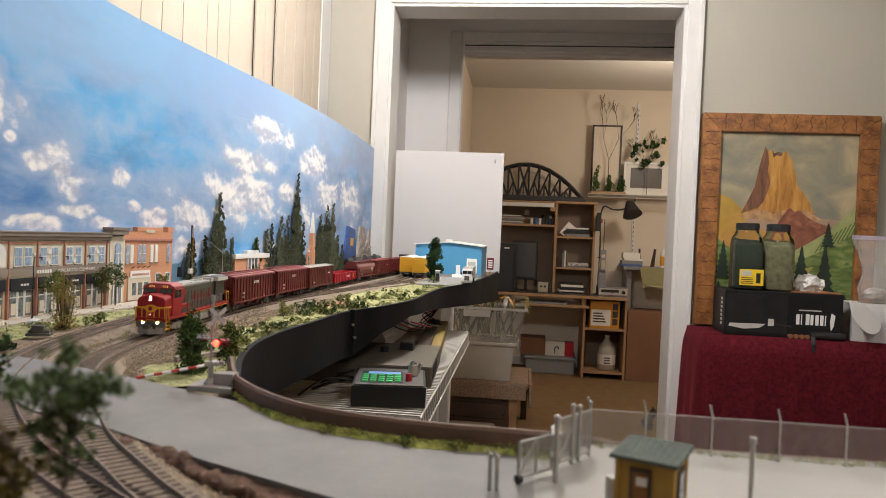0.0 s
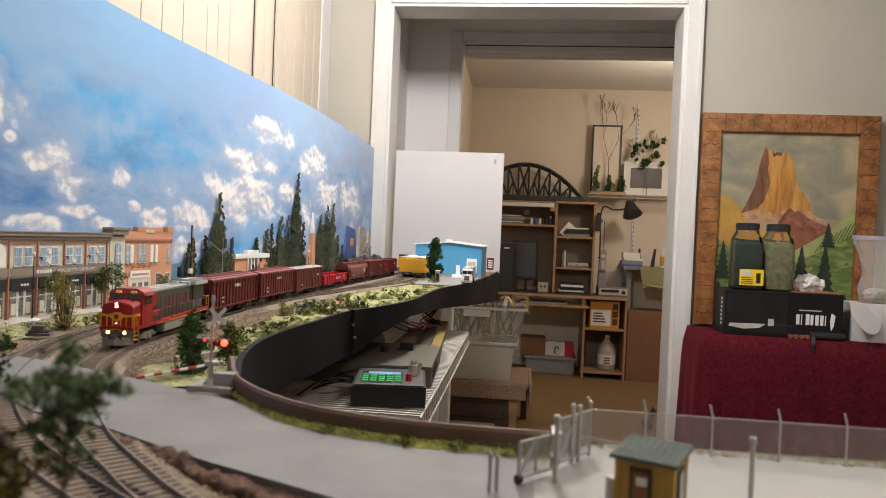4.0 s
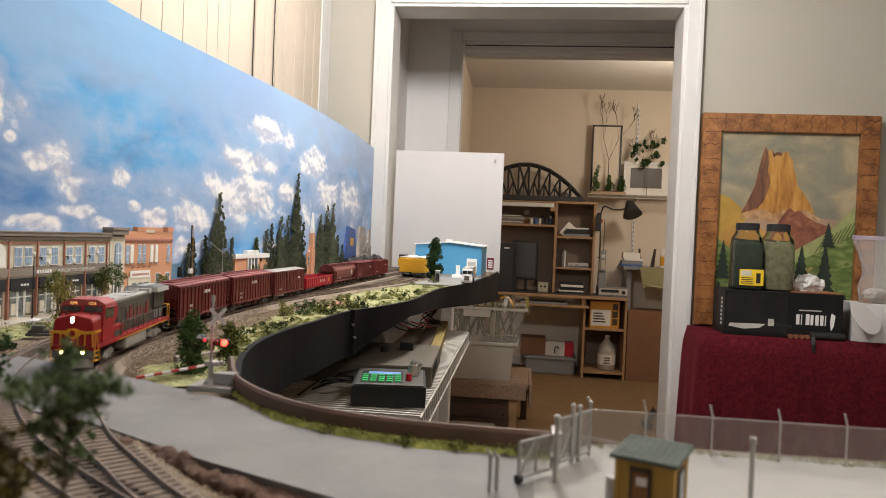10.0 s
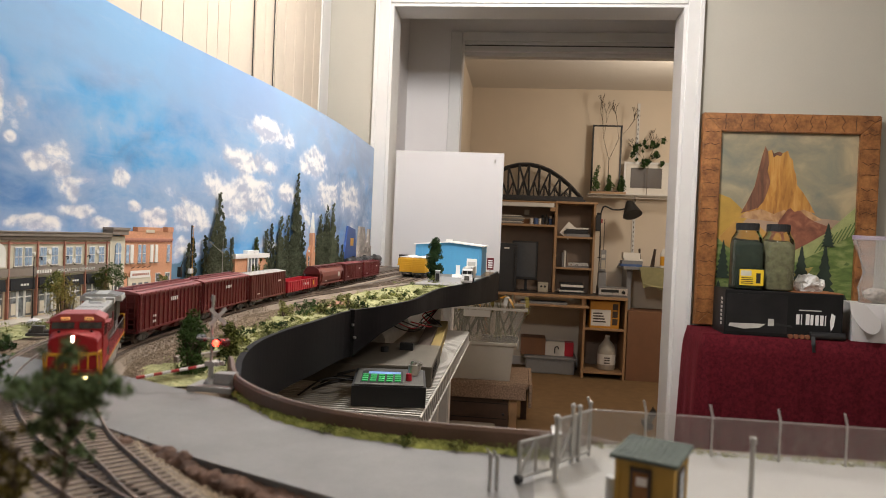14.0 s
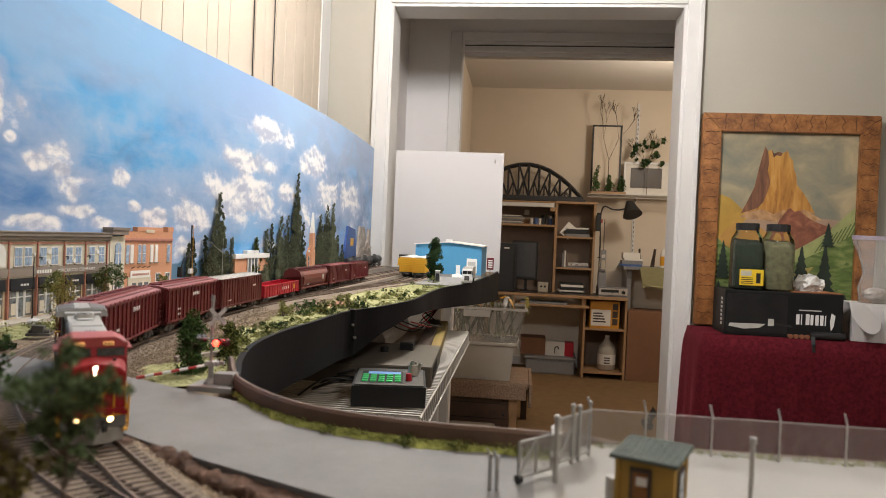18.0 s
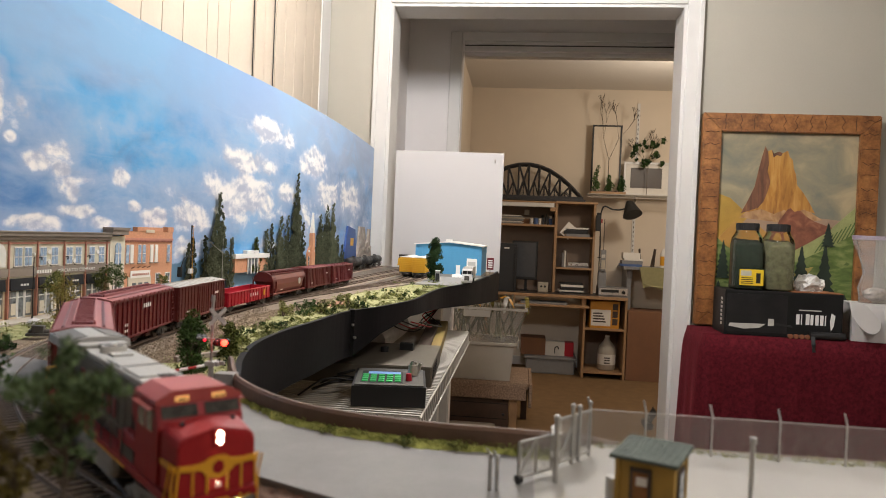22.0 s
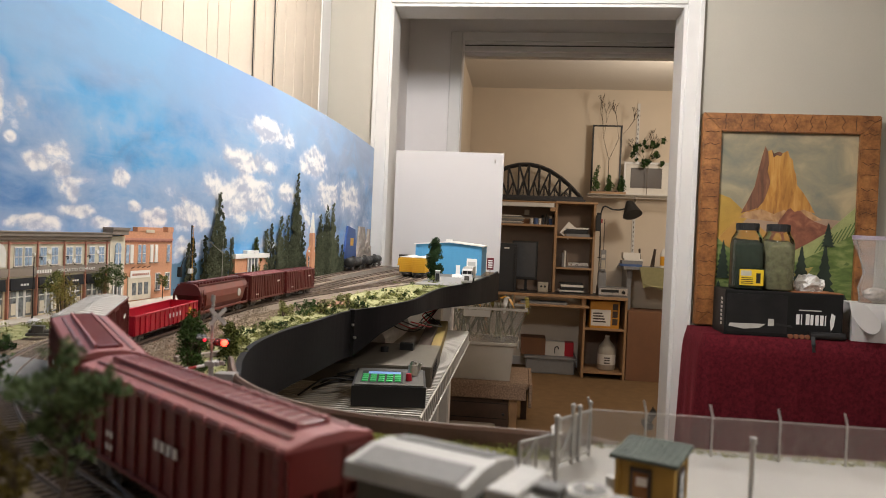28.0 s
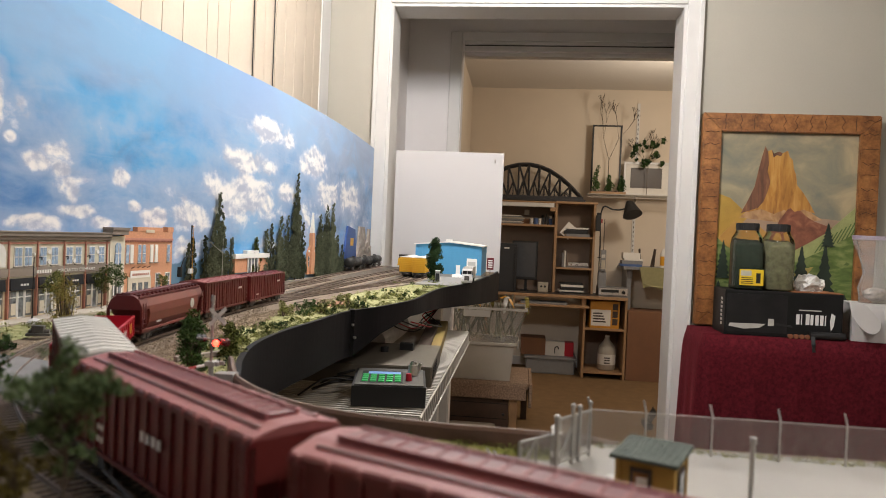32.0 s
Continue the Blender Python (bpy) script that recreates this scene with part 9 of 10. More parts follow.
mo = thing("monitor", "black flat monitor turned aside on the desk", "monitor", pose(0.075, 6.30, 0.7155, 0, 0, -8))
part("bezel", boxes((-0.15, 0.085, -0.012, 0.012, 0.10, 0.45), bevel=0.004), BLACKP, mo)
part("screen", boxes((-0.138, 0.068, -0.0135, -0.0121, 0.125, 0.435)), mat("dark screen glass", (0.085, 0.09, 0.10), 0.2, vary=0.1, bump=0), mo)
part("stand", boxes((-0.06, 0.02, -0.03, 0.05, 0, 0.008), (-0.03, -0.005, 0.012, 0.03, 0.008, 0.2), bevel=0.002), BLACKP, mo)
vc = thing("radio_unit", "silver and black radio unit on the desk", "radio", pose(0.82, 6.22, 0.7155))
part("case", boxes((-0.125, 0.13, -0.06, 0.14, 0, 0.075), bevel=0.003), GREYP, vc)
part("front", boxes((-0.120, 0.125, -0.063, -0.0602, 0.008, 0.066)), STEEL, vc)
part("display", boxes((-0.10, 0.05, -0.0645, -0.0632, 0.030, 0.055)), BLACKP, vc)
part("dial", tubes([((0.09, -0.07, 0.035), (0.09, -0.062, 0.035))], 0.016, 16), BLACKP, vc)
ph = thing("cordless_phone", "grey cordless phone upright in its cradle", "telephone", pose(0.73, 6.25, 0.7155))
part("cradle", boxes((-0.035, 0.035, -0.04, 0.04, 0, 0.20), bevel=0.006), GREYP, ph)
part("handset", boxes((-0.024, 0.024, -0.056, -0.030, 0.21, 0.40), bevel=0.008), GREYP, ph)
part("keypad", boxes((-0.016, 0.016, -0.0585, -0.0562, 0.23, 0.31)), BEIGEP, ph)
part("screen", boxes((-0.016, 0.016, -0.0585, -0.0562, 0.33, 0.36)), GALV, ph)
part("support", boxes((-0.030, 0.030, -0.03, 0.03, 0.20, 0.215)), GREYP, ph)

# truss bridge model on top of the hutch
BRIDGE = mat("dark grey bridge paint", (0.030, 0.030, 0.034), 0.5, vary=0.15)
br = thing("truss_bridge_model", "dark grey arched truss bridge model on the hutch", "bridge model", pose(-0.02, 6.36, 1.536))


def chord(x):
    return 0.045 + 0.285 * (1 - (abs(x - 0.04) / 0.50) ** 2) if abs(x - 0.04) < 0.50 else 0.045


for y in (-0.06, 0.06):
    part("bottom_chord", boxes((-0.42, 0.56, y - 0.008, y + 0.008, 0.022, 0.044), bevel=0.001), BRIDGE, br)
    xs = [-0.40 + 0.094 * k for k in range(11)]
    top = [(x, y, chord(x) if 0 < k < 10 else 0.044) for k, x in enumerate(xs)]
    for a, b in zip(top, top[1:]):
        part("top_chord", tubes([(a, b)], 0.013, 4), BRIDGE, br)
    for k, x in enumerate(xs[1:-1], 1):
        part("hanger", tubes([((x, y, 0.04), (x, y, chord(x)))], 0.008, 4), BRIDGE, br)
        x2 = xs[k + 1] if x < 0.04 else xs[k - 1]
        part("diagonal", tubes([((x, y, chord(x)), (x2, y, 0.04))], 0.0075, 4), BRIDGE, br)
        xm = (x + x2) / 2
        part("sub_strut", tubes([((xm, y, 0.04 + (chord(x) - 0.04) / 2), (xm, y, 0.04))], 0.004, 4), BRIDGE, br)
        part("sub_tie", tubes([((xm, y, 0.04 + (chord(x) - 0.04) / 2), (x, y, 0.04))], 0.004, 4), BRIDGE, br)
for k, x in enumerate([-0.40 + 0.094 * k for k in range(11)]):
    part("cross_beam", boxes((x - 0.005, x + 0.005, -0.06, 0.06, 0.026, 0.040)), BRIDGE, br)
    if 1 < k < 9:
        part("top_strut", tubes([((x, -0.06, chord(x)), (x, 0.06, chord(x)))], 0.005, 4), BRIDGE, br)
part("base_board", boxes((-0.44, 0.58, -0.08, 0.08, 0.0, 0.021), bevel=0.002), BRIDGE, br)

# wall shelf with frames and bare trees
sh = thing("wall_wire_shelf", "white wire wall shelf on slotted standards", "wall shelf", pose(0, 0, 1.615))
for k in range(44):
    x = 0.58 + k * 0.018
    part("cross_wire", tubes([((x, 6.28, 0), (x, 6.53, 0)), ((x, 6.28, 0), (x, 6.278, -0.030))], 0.0025, 6), SHELFW, sh)
for y, z in ((6.28, -0.002), (6.277, -0.031), (6.42, -0.004)):
    part("long_wire", tubes([((0.575, y, z), (1.37, y, z))], 0.0035, 8), SHELFW, sh)
for x in (1.03,):
    part("standard", boxes((x - 0.012, x + 0.012, 6.532, 6.548, -0.75, 0.86)), TRIM_WHITE, sh)
    for k in range(36):
        part("slot", boxes((x - 0.003, x + 0.003, 6.5305, 6.532, -0.72 + k * 0.043, -0.700 + k * 0.043)), GROOVE, sh)
    part("bracket", prism(bmesh.new(), [(6.29, -0.006), (6.53, -0.006), (6.53, -0.06)], x - 0.002, x + 0.002, "x"), TRIM_WHITE, sh)
solid("wood_block", boxes((-0.155, 0.155, -0.06, 0.06, 0, 0.022), bevel=0.002), OAK, "pale wooden board on the wire shelf", "board", pose(0.76, 6.38, 1.618))


def frame_on(name, label, x0, x1, z0, z1, y, w, fm, im, inner=None):
    f = thing(name, label, "picture frame", pose(0, y, 0), "frames on the shelf")
    for r in ((x0, x0 + w, z0, z1), (x1 - w, x1, z0, z1), (x0 + w, x1 - w, z1 - w, z1), (x0 + w, x1 - w, z0, z0 + w)):
        part("frame_rail", boxes((r[0], r[1], -0.012, 0.012, r[2], r[3]), bevel=0.002), fm, f)
    part("backing", boxes((x0 + w, x1 - w, 0.002, 0.008, z0 + w, z1 - w)), im, f)
    if inner:
        part("picture", boxes((inner[0], inner[1], -0.001, 0.0018, inner[2], inner[3])), DARKDESK, f, "dark grey photograph")
    return f


frame_on("picture_frame", "thin black picture frame standing on the shelf", 0.612, 0.878, 1.640, 2.255, 6.45, 0.014, BLACKP, BEIGE_WALL)
frame_on("picture_frame", "white picture frame with a dark photograph", 0.905, 1.325, 1.618, 1.925, 6.44, 0.020, TRIM_WHITE, PAPER, (0.968, 1.245, 1.69, 1.872))


def bare_tree(x, y, z, h, seed, leafy, label):
    t = thing("model_tree", label, "model tree", pose(x, y, z), "model trees on the shelf")
    q_ = random.Random(seed)
    wood = bmesh.new()
    tips = []

    def grow(p, d, ln, r, depth):
        e = p + d * ln
        tube(wood, p, e, max(r, 0.0017), max(r * 0.7, 0.0015), seg=5)
        if depth == 0:
            tips.append(e)
            return
        for k in range(2 if depth > 1 else 3):
            dd = (d + Vector((q_.uniform(-.6, .6), q_.uniform(-.4, .4), q_.uniform(-.1, .5)))).normalized()
            grow(e, dd, ln * q_.uniform(0.55, 0.8), r * 0.62, depth - 1)
    grow(Vector((0, 0, 0)), Vector((0, 0, 1)), h * 0.34, h * 0.0055, 5)
    part("trunk", wood, BARK, t)
    if leafy:
        cr = new("crown", foliage("crown", [(e.x, e.y, e.z, 0.028) for e in tips[::2]], FOL_DARK, 8, 0.008, seed))
        cr.parent = t
    return t


bare_tree(0.76, 6.38, 1.640, 0.85, 3, False, "tall bare twig tree on a wooden board")
lt = bare_tree(1.10, 6.36, 1.618, 0.56, 5, False, "dark leafy twig tree behind the white frame")
ql = random.Random(6)
blobs = [(ql.uniform(-0.13, 0.14), ql.uniform(-0.03, 0.03), ql.uniform(0.24, 0.50), ql.uniform(0.014, 0.030)) for k in range(24)]
crown = new("crown", foliage("crown", blobs, FOL_DARK, 7, 0.011, 6))
crown.parent = lt


def bottle_tree(x, h, seed):
    """A slender dark model tree, leafy down to its foot."""
    t = thing("model_tree", "small slender dark model tree on the board", "model tree", pose(x, 6.35, 1.640), "model trees on the shelf")
    part("trunk", tube(bmesh.new(), (0, 0, 0), (0, 0, h), 0.004, 0.002, seg=6), BARK, t)
    qb = random.Random(seed)
    bl = [(qb.uniform(-0.016, 0.016), qb.uniform(-0.01, 0.01), h * (0.15 + 0.85 * k / 11), 0.030 * (1.15 - 0.75 * k / 11)) for k in range(12)]
    c = new("crown", foliage("crown", bl, FOL_DARK, 9, 0.007, seed))
    c.parent = t


bottle_tree(0.655, 0.23, 7)
bottle_tree(0.775, 0.15, 8)
bottle_tree(0.88, 0.14, 9)

# clamp lamp
cl = thing("clamp_lamp", "black clamp-on desk lamp with a hooded shade", "desk lamp", pose(0, 0, 0))
part("arm", sweep(bmesh.new(), spline([(0.69, 6.24, 1.40), (0.72, 6.23, 1.50), (0.80, 6.22, 1.475), (0.88, 6.21, 1.48), (0.93, 6.20, 1.51)], 8), circle(0.007, 8)), BLACKP, cl)
part("shade", tube(bmesh.new(), (0.930, 6.20, 1.545), (0.955, 6.14, 1.43), 0.030, 0.085, seg=20), BLACKP, cl, "dark hooded shade")
part("clamp", boxes((0.655, 0.70, 6.22, 6.26, 1.28, 1.42), bevel=0.004), BLACKP, cl)
part("cord", sweep(bmesh.new(), spline([(0.69, 6.25, 1.38), (0.705, 6.25, 1.2), (0.700, 6.25, 0.98), (0.71, 6.24, 0.80)], 8), circle(0.005, 6)), BLACKP, cl)
pull = thing("pull_cord", "thin hanging cord with a small cross handle", "cord", pose(0.735, 6.26, 1.05))
part("cord", tubes([((0, 0, 0), (0, 0, 0.34))], 0.003, 6), BLACKP, pull)
part("handle", tubes([((-0.02, 0, 0), (0.02, 0, 0)), ((0, 0, -0.03), (0, 0, 0))], 0.004, 6), BLACKP, pull)

# second bench with cloth and bottles
wt = thing("work_bench", "cluttered grey work bench against the far wall", "bench", pose(0, 0, 0))
part("benchtop", boxes((0.90, 1.75, 6.12, 6.54, 0.955, 0.980), bevel=0.002), GREYP, wt)
for x in (0.96, 1.70):
    part("leg", boxes((x - 0.02, x + 0.02, 6.20, 6.50, 0, 0.955)), GREYP, wt)
cloth = bmesh.new()
prism(cloth, [(1.03, 0.983), (1.33, 0.983), (1.33, 0.80), (1.22, 0.795), (1.12, 0.82), (1.07, 0.80)], 6.104, 6.112, "y")
bmesh.ops.subdivide_edges(cloth, edges=cloth.edges[:], cuts=3, use_grid_fill=True)
for v in cloth.verts:
    v.co.y += 0.012 * math.sin(v.co.x * 60) * (0.98 - v.co.z) * 3
solid("cleaning_cloth", cloth, mat("olive cloth", (0.26, 0.24, 0.12), 0.9, vary=0.15), "olive green cloth hanging over the bench edge", "cloth")
bt = thing("glue_bottle", "yellow labelled clear bottle on the bench", "bottle", pose(1.255, 6.22, 0.980))
part("bottle", tube(tubes([((0, 0, 0), (0, 0, 0.12))], 0.034, 18), (0, 0, 0.12), (0, 0, 0.17), 0.034, 0.014, seg=18), PAPER, bt)
part("label", tubes([((0, 0, 0.02), (0, 0, 0.10))], 0.0346, 18), YELLOW, bt)
stack("paper_stack", "blue and white packets on the bench", "packets", 0.98, 6.26, 0.980, 3, 0.20, 0.14, 0.022, 12, [BLUEP, PAPER, GREYP], FG)
solid("white_tray", boxes((-0.075, 0.075, -0.05, 0.05, 0, 0.05), bevel=0.004), PAPER, "small white tray on packets", "tray", pose(0.975, 6.26, 1.05))
for k, (x, a) in enumerate(((1.07, -6), (1.16, 10), (1.18, 4))):
    solid("brush", tubes([((0, 0, 0), (0, 0, 0.16))], 0.009, 8), BROWNFR, "upright paint brush handle", "brush", pose(x, 6.30, 0.980, 0, a, 0), "brushes")
solid("red_tin", tubes([((0, 0, 0), (0, 0, 0.06))], 0.03, 18), CARRED, "small red paint tin on the bench", "tin", pose(1.325, 6.22, 0.980))

# things below the desk
gb = thing("orange_carton", "orange and white printed carton on the desk shelf", "box", pose(0.75, 6.20, 0.4385))
part("carton", boxes((-0.125, 0.125, -0.12, 0.12, 0, 0.235), bevel=0.002), mat("orange carton", (0.55, 0.24, 0.02), 0.6, vary=0.08), gb)
part("white_panel", boxes((-0.115, 0.05, -0.1215, -0.1202, 0.02, 0.16)), PAPER, gb)
for k in range(4):
    part("print_bar", boxes((-0.10, 0.01 - 0.01 * k, -0.1226, -0.1216, 0.05 + 0.024 * k, 0.062 + 0.024 * k)), BROWNFR, gb)
for k in range(3):
    part("code_panel", boxes((0.065, 0.11, -0.1215, -0.1202, 0.03 + 0.065 * k, 0.085 + 0.065 * k)), BROWNFR, gb)
jg = thing("water_jug", "translucent white plastic gallon jug", "jug", pose(0.795, 6.20, 0.0635))
jb = bmesh.new()
prof = [(0.0, 0.070), (0.01, 0.078), (0.16, 0.078), (0.20, 0.070), (0.255, 0.030), (0.27, 0.022), (0.285, 0.022)]
rg = [[jb.verts.new((r * math.cos(2 * math.pi * k / 24), r * math.sin(2 * math.pi * k / 24), z)) for k in range(24)] for z, r in prof]
for a, b in zip(rg, rg[1:]):
    for k in range(24):
        jb.faces.new((a[k], a[(k + 1) % 24], b[(k + 1) % 24], b[k]))
jb.faces.new(list(reversed(rg[0])))
jb.faces.new(rg[-1])
part("body", jb, BINWHITE, jg, smooth=True)
part("label", tube(bmesh.new(), (0, 0, 0.05), (0, 0, 0.14), 0.0788, seg=24, caps=False), PAPER, jg)
for k in range(3):
    part("print_bar", boxes((-0.03, 0.02, -0.0802, -0.0790, 0.062 + 0.022 * k, 0.072 + 0.022 * k)), BROWNFR, jg)
part("cap", tubes([((0, 0, 0.283), (0, 0, 0.300))], 0.021, 18), PAPER, jg)
solid("cardboard_box", boxes((-0.20, 0.32, -0.15, 0.20, 0, 0.60), bevel=0.004), CARDB, "tall reddish brown cardboard carton on the carpet", "box", pose(1.145, 6.22, 0.0))
tb = thing("storage_tub", "grey lidded storage tub under the desk", "storage tub", pose(0.31, 6.30, 0.0))
part("tub", boxes((-0.22, 0.21, -0.15, 0.15, 0, 0.13), bevel=0.01), GREYP, tb)
part("lid", boxes((-0.235, 0.225, -0.165, 0.165, 0.130, 0.150), bevel=0.006), GREYP, tb)
fb = thing("gadget_box", "white and red printed gadget box on the tub", "box", pose(0.385, 6.28, 0.1505, 0, 0, 0))
part("white_half", boxes((-0.125, 0.045, -0.05, 0.05, 0, 0.125), bevel=0.002), PAPER, fb)
part("red_half", boxes((0.0455, 0.125, -0.05, 0.05, 0, 0.125), bevel=0.002), GONRED, fb)
part("print_hook", sweep(bmesh.new(), spline([(-0.04, -0.052, 0.02), (-0.04, -0.052, 0.07), (-0.02, -0.052, 0.085), (-0.005, -0.052, 0.06)], 6), circle(0.005, 6)), BLACKP, fb)
solid("brown_carton", boxes((-0.12, 0.10, -0.12, 0.12, 0, 0.15), bevel=0.003), CARDB, "flat brown carton under the desk", "box", pose(0.16, 6.34, 0.151))

# carpeted bench with two storage bins, seen past the end of the layout
cbn = thing("carpeted_bench", "low dark wooden bench with a speckled carpet top", "bench", pose(0, 0, 0))
cp = boxes((-0.55, 0.085, 4.08, 4.62, 0.285, 0.325), bevel=0.012)
part("carpet_top", cp, CARPETED, cbn, "speckled brown carpet top")
part("carpet_front", boxes((-0.55, 0.070, 4.065, 4.0795, 0.225, 0.315), bevel=0.006), CARPETED, cbn)
part("carpet_side", boxes((0.0855, 0.105, 4.08, 4.62, 0.18, 0.322), bevel=0.006), CARPETED, cbn)
part("front_panel", boxes((-0.55, -0.03, 4.10, 4.12, 0.0, 0.284), bevel=0.003), DARKWOOD, cbn)
part("leg", boxes((-0.025, 0.020, 4.09, 4.13, 0, 0.284), bevel=0.003), OAK, cbn)
part("leg", boxes((0.045, 0.085, 4.52, 4.58, 0, 0.284), bevel=0.003), DARKWOOD, cbn)
for z in (0.10, 0.19):
    part("drawer_gap", boxes((-0.54, -0.04, 4.098, 4.1005, z, z + 0.004)), GROOVE, cbn)
    part("knob", tubes([((-0.06, 4.085, z + 0.03), (-0.06, 4.099, z + 0.03))], 0.008, 12), BLACKP, cbn)
wb_ = thing("storage_bin", "opaque white lidded storage bin on the carpeted bench", "storage bin", pose(-0.235, 4.30, 0.3255))
part("bin", prism(bmesh.new(), [(-0.27, 0.0), (0.205, 0.0), (0.222, 0.205), (-0.29, 0.205)], -0.18, 0.18, "y"), BINWHITE, wb_)
part("lid", boxes((-0.30, 0.238, -0.195, 0.195, 0.2055, 0.228), bevel=0.008), BINWHITE, wb_)
part("latch", boxes((0.2385, 0.252, -0.04, 0.04, 0.17, 0.226), bevel=0.004), BINWHITE, wb_)
cbx = thing("storage_bin", "clear open storage bin crowded with model trees", "storage bin", pose(-0.22, 4.28, 0.554))
tubm = bmesh.new()
prism(tubm, [(-0.25, 0.0), (0.225, 0.0), (0.262, 0.200), (-0.28, 0.200)], -0.17, 0.17, "y")
bmesh.ops.delete(tubm, geom=[f for f in tubm.faces if f.normal.z > 0.9], context="FACES_ONLY")
part("tub", tubm, BIN_CLEAR, cbx, "milky clear plastic tub").visible_shadow = False
part("rim", boxes((-0.295, 0.280, -0.185, -0.168, 0.192, 0.206), (-0.295, 0.280, 0.168, 0.185, 0.192, 0.206), (0.262, 0.280, -0.168, 0.168, 0.192, 0.206), (-0.295, -0.280, -0.168, 0.168, 0.192, 0.206)), BINWHITE, cbx)
part("handle_clip", boxes((-0.10, 0.06, -0.187, -0.1855, 0.150, 0.190), bevel=0.0006), BINWHITE, cbx)
stuffb = bmesh.new()
q = random.Random(14)
for k in range(42):
    x, y = q.uniform(-0.24, 0.21), q.uniform(-0.14, 0.14)
    ang = q.uniform(-0.5, 0.5)
    ln = q.uniform(0.16, 0.27)
    tube(stuffb, (x, y, 0.02), (x + ln * math.sin(ang), y, 0.02 + ln * math.cos(ang)), 0.006, 0.004, seg=6)
tagged(new("tree_armatures", mesh_of("tree_armatures", stuffb, mat("olive twigs", (0.17, 0.16, 0.10), 0.8, vary=0.6, scale=9))), "bundle of pale and dark model tree armatures", "model trees", kind="stuff").matrix_basis = pose(-0.22, 4.28, 0.556)
for k in range(7):
    b = bmesh.new()
    a0 = q.uniform(-1, 1)
    sweep(b, spline([(0, 0, 0), (0.02 * a0, 0, 0.05), (0.06 * a0, 0.02, 0.10), (0.10 * a0, 0, 0.09)], 6), [(-0.012, -0.0008), (0.012, -0.0008), (0.012, 0.0008), (-0.012, 0.0008)])
    solid("packet", b, (FOL_GOLD, PAPER, YELLOW)[k % 3], "crumpled packet sticking out of the clear bin", "packet", pose(-0.36 + 0.07 * k, 4.22, 0.72), "packets in the bin")
solid("white_tub_lid", boxes((-0.12, 0.15, -0.10, 0.10, 0, 0.10), bevel=0.02), BINWHITE, "rounded white plastic tub on the floor", "tub", pose(-0.25, 3.92, 0.0))
solid("hall_post", boxes((-0.03, 0.03, -0.03, 0.03, 0, 0.99), bevel=0.003), TRIM_WHITE, "white painted layout support post", "post", pose(-.315, 2.60, 0.0))
dog = bmesh.new()
for k in range(12):
    tube(dog, (0, -0.05 + 0.009 * k, 0.02), (0.05, -0.06 + 0.011 * k, 0.10 + 0.01 * (k % 3)), 0.006, 0.003, seg=5)
box(dog, -0.02, 0.03, -0.07, 0.07, 0, 0.04, bevel=0.005)
solid("hand_broom", dog, BLACKP, "black bristled hand broom standing on the carpet", "broom", pose(0.855, 4.55, 0.0))

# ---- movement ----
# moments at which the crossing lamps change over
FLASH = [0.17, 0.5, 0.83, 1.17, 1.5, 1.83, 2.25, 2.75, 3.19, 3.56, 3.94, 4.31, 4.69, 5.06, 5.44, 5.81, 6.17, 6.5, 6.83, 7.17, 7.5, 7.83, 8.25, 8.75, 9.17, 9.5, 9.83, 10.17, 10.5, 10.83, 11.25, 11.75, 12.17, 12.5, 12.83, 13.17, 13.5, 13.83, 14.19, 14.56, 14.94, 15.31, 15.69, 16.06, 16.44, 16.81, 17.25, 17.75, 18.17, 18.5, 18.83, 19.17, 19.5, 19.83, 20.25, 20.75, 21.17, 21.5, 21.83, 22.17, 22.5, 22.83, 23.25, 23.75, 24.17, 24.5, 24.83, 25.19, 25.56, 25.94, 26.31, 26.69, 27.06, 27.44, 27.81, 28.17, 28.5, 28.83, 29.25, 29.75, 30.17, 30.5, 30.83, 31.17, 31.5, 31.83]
REAR = [(0.0, 1.979), (3.0, 2.038), (6.0, 2.091), (9.0, 2.148), (11.0, 2.194), (13.0, 2.247), (14.5, 2.286), (17.0, 2.354), (19.0, 2.4235), (21.0, 2.4925), (23.0, 2.580), (25.0, 2.6755), (28.0, 2.818), (30.0, 2.905), (32.0, 2.987)]


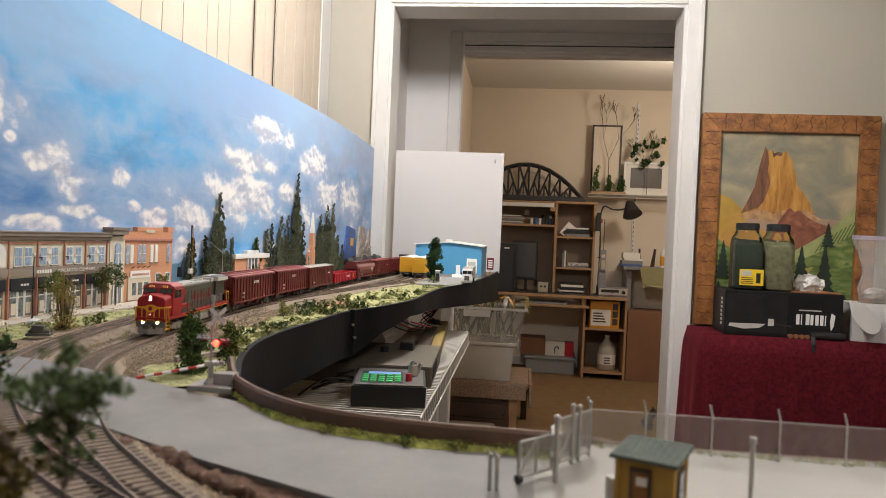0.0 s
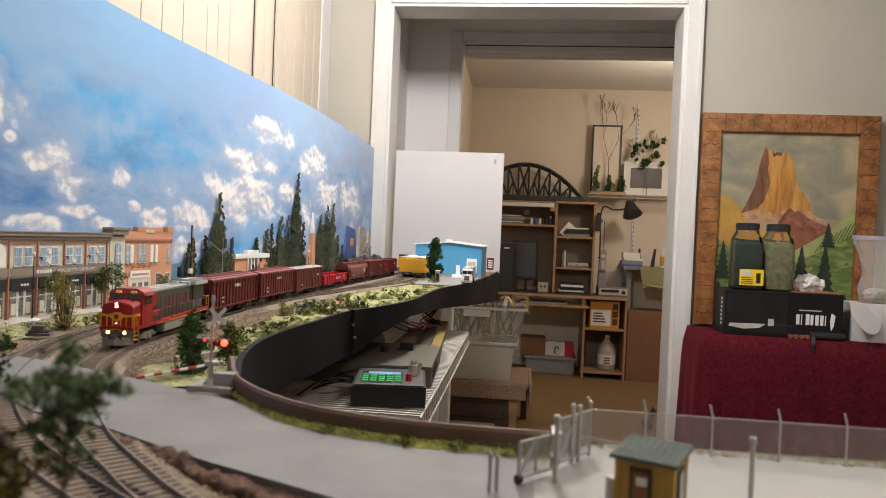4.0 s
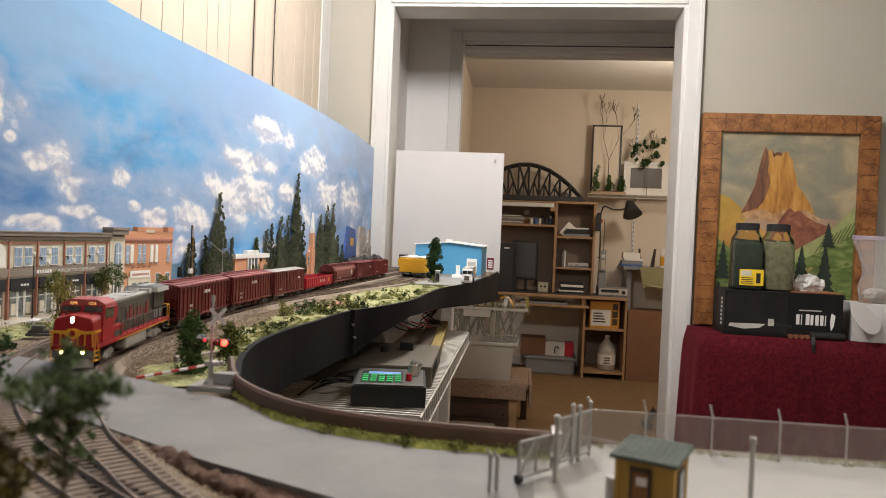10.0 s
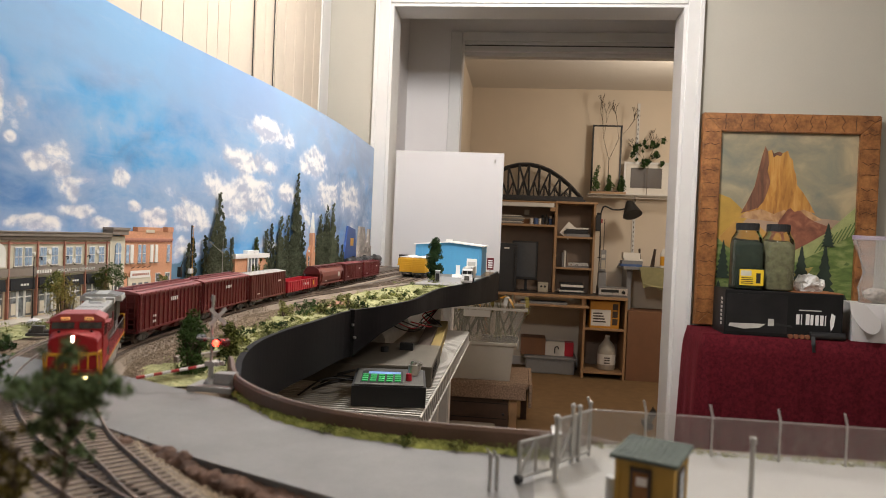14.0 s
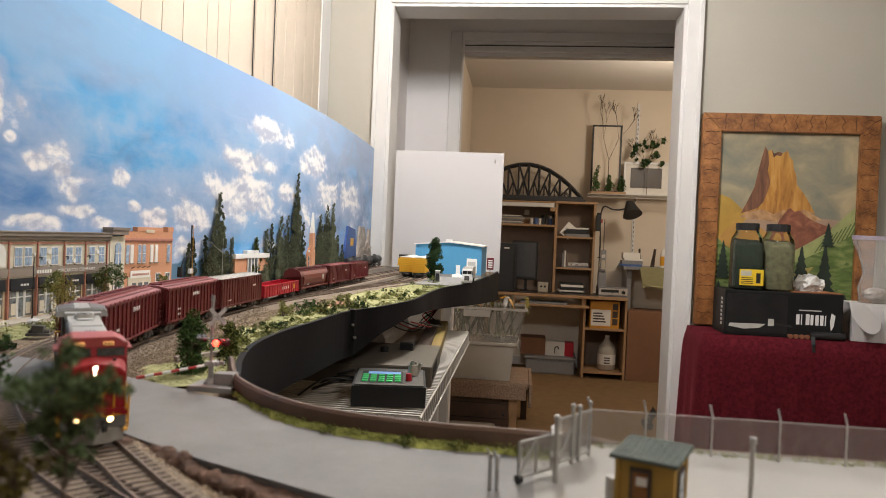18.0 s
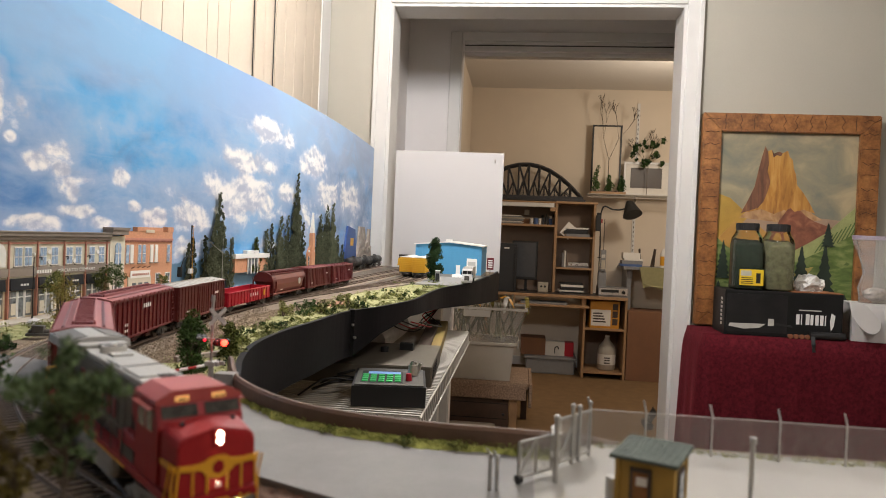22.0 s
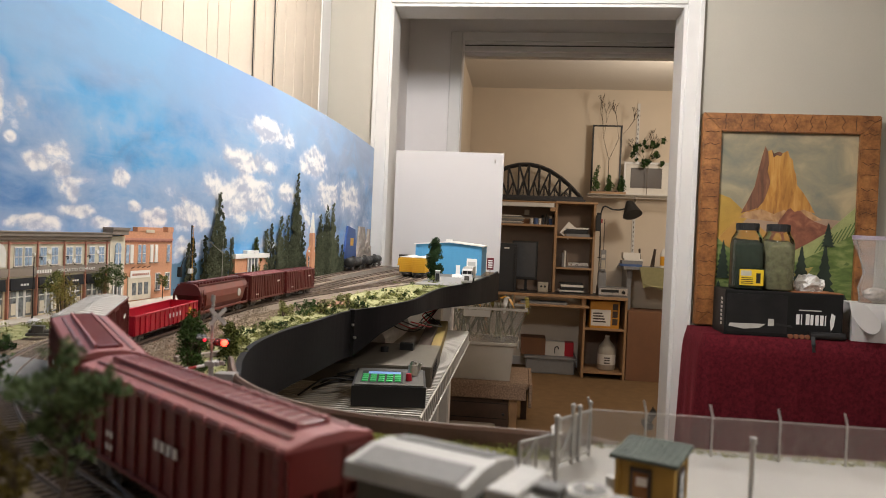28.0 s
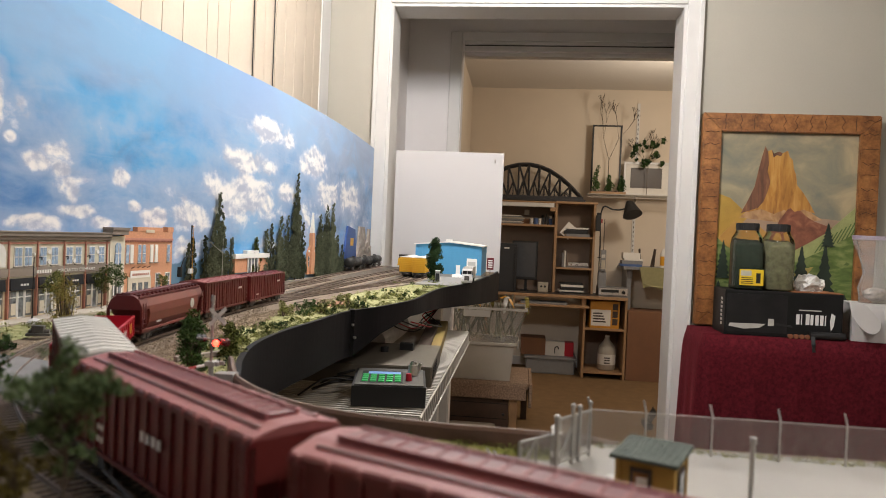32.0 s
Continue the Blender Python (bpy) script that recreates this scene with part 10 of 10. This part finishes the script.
def rear_of_engine(t):
    """How far along the main track the back of the engine is at t seconds."""
    k = max(i for i, r in enumerate(REAR[:-1]) if r[0] <= t)
    slopes = []
    for i in range(len(REAR)):
        lo, hi = max(i - 1, 0), min(i + 1, len(REAR) - 1)
        slopes.append((REAR[hi][1] - REAR[lo][1]) / (REAR[hi][0] - REAR[lo][0]))
    (t0, s0), (t1, s1) = REAR[k], REAR[k + 1]
    h = t1 - t0
    u = (t - t0) / h
    return (s0 * (2 * u ** 3 - 3 * u ** 2 + 1) + slopes[k] * h * (u ** 3 - 2 * u ** 2 + u) + s1 * (3 * u ** 2 - 2 * u ** 3) + slopes[k + 1] * h * (u ** 3 - u ** 2))


def heading(a, b):
    return math.atan2(a.y - b.y, a.x - b.x)


def car_pose(mid, half):
    a, b = on_path(mid + half), on_path(mid - half)
    return Matrix.Translation((a + b) / 2) @ Matrix.Rotation(heading(a, b), 4, "Z")


def motions():
    times = [0.5 * k for k in range(65)]
    at, mids = 0.0, {}
    for i, (car, ln) in enumerate(zip(train, LENS)):
        mid = ln / 2 if i == 0 else at - ln / 2
        if i:
            at -= ln
        mids[car] = (mid, BOGIE[i])
        walk(car, [(t, car_pose(rear_of_engine(t) + mid, BOGIE[i])) for t in times])
    # the bogies swivel with the track
    for e, car, x in bogies:
        mid, half = mids[car]
        rows = []
        for t in times[::2]:
            s = rear_of_engine(t) + mid
            turn = heading(on_path(s + x + 0.012), on_path(s + x - 0.012)) - heading(on_path(s + half), on_path(s - half))
            rows.append((t, Matrix.Translation((x, 0, 0)) @ Matrix.Rotation(turn, 4, "Z")))
        walk(e, rows)
    # the wheels roll
    spin = [32.0 * k / 190 for k in range(191)]
    s0 = rear_of_engine(0.0)
    rolls = [(t, (rear_of_engine(t) - s0) / 0.0051) for t in spin]
    for w, a in axles:
        walk(w, [(t, Matrix.Translation((a, 0, 0.0051)) @ Matrix.Rotation(r, 4, "Y")) for t, r in rolls])

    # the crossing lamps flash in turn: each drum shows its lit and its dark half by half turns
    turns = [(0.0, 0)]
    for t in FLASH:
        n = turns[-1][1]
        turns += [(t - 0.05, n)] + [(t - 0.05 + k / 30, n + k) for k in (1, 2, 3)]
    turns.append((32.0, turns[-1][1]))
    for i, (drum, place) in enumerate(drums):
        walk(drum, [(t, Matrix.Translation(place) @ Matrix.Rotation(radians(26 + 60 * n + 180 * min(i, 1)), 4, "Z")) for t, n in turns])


motions()
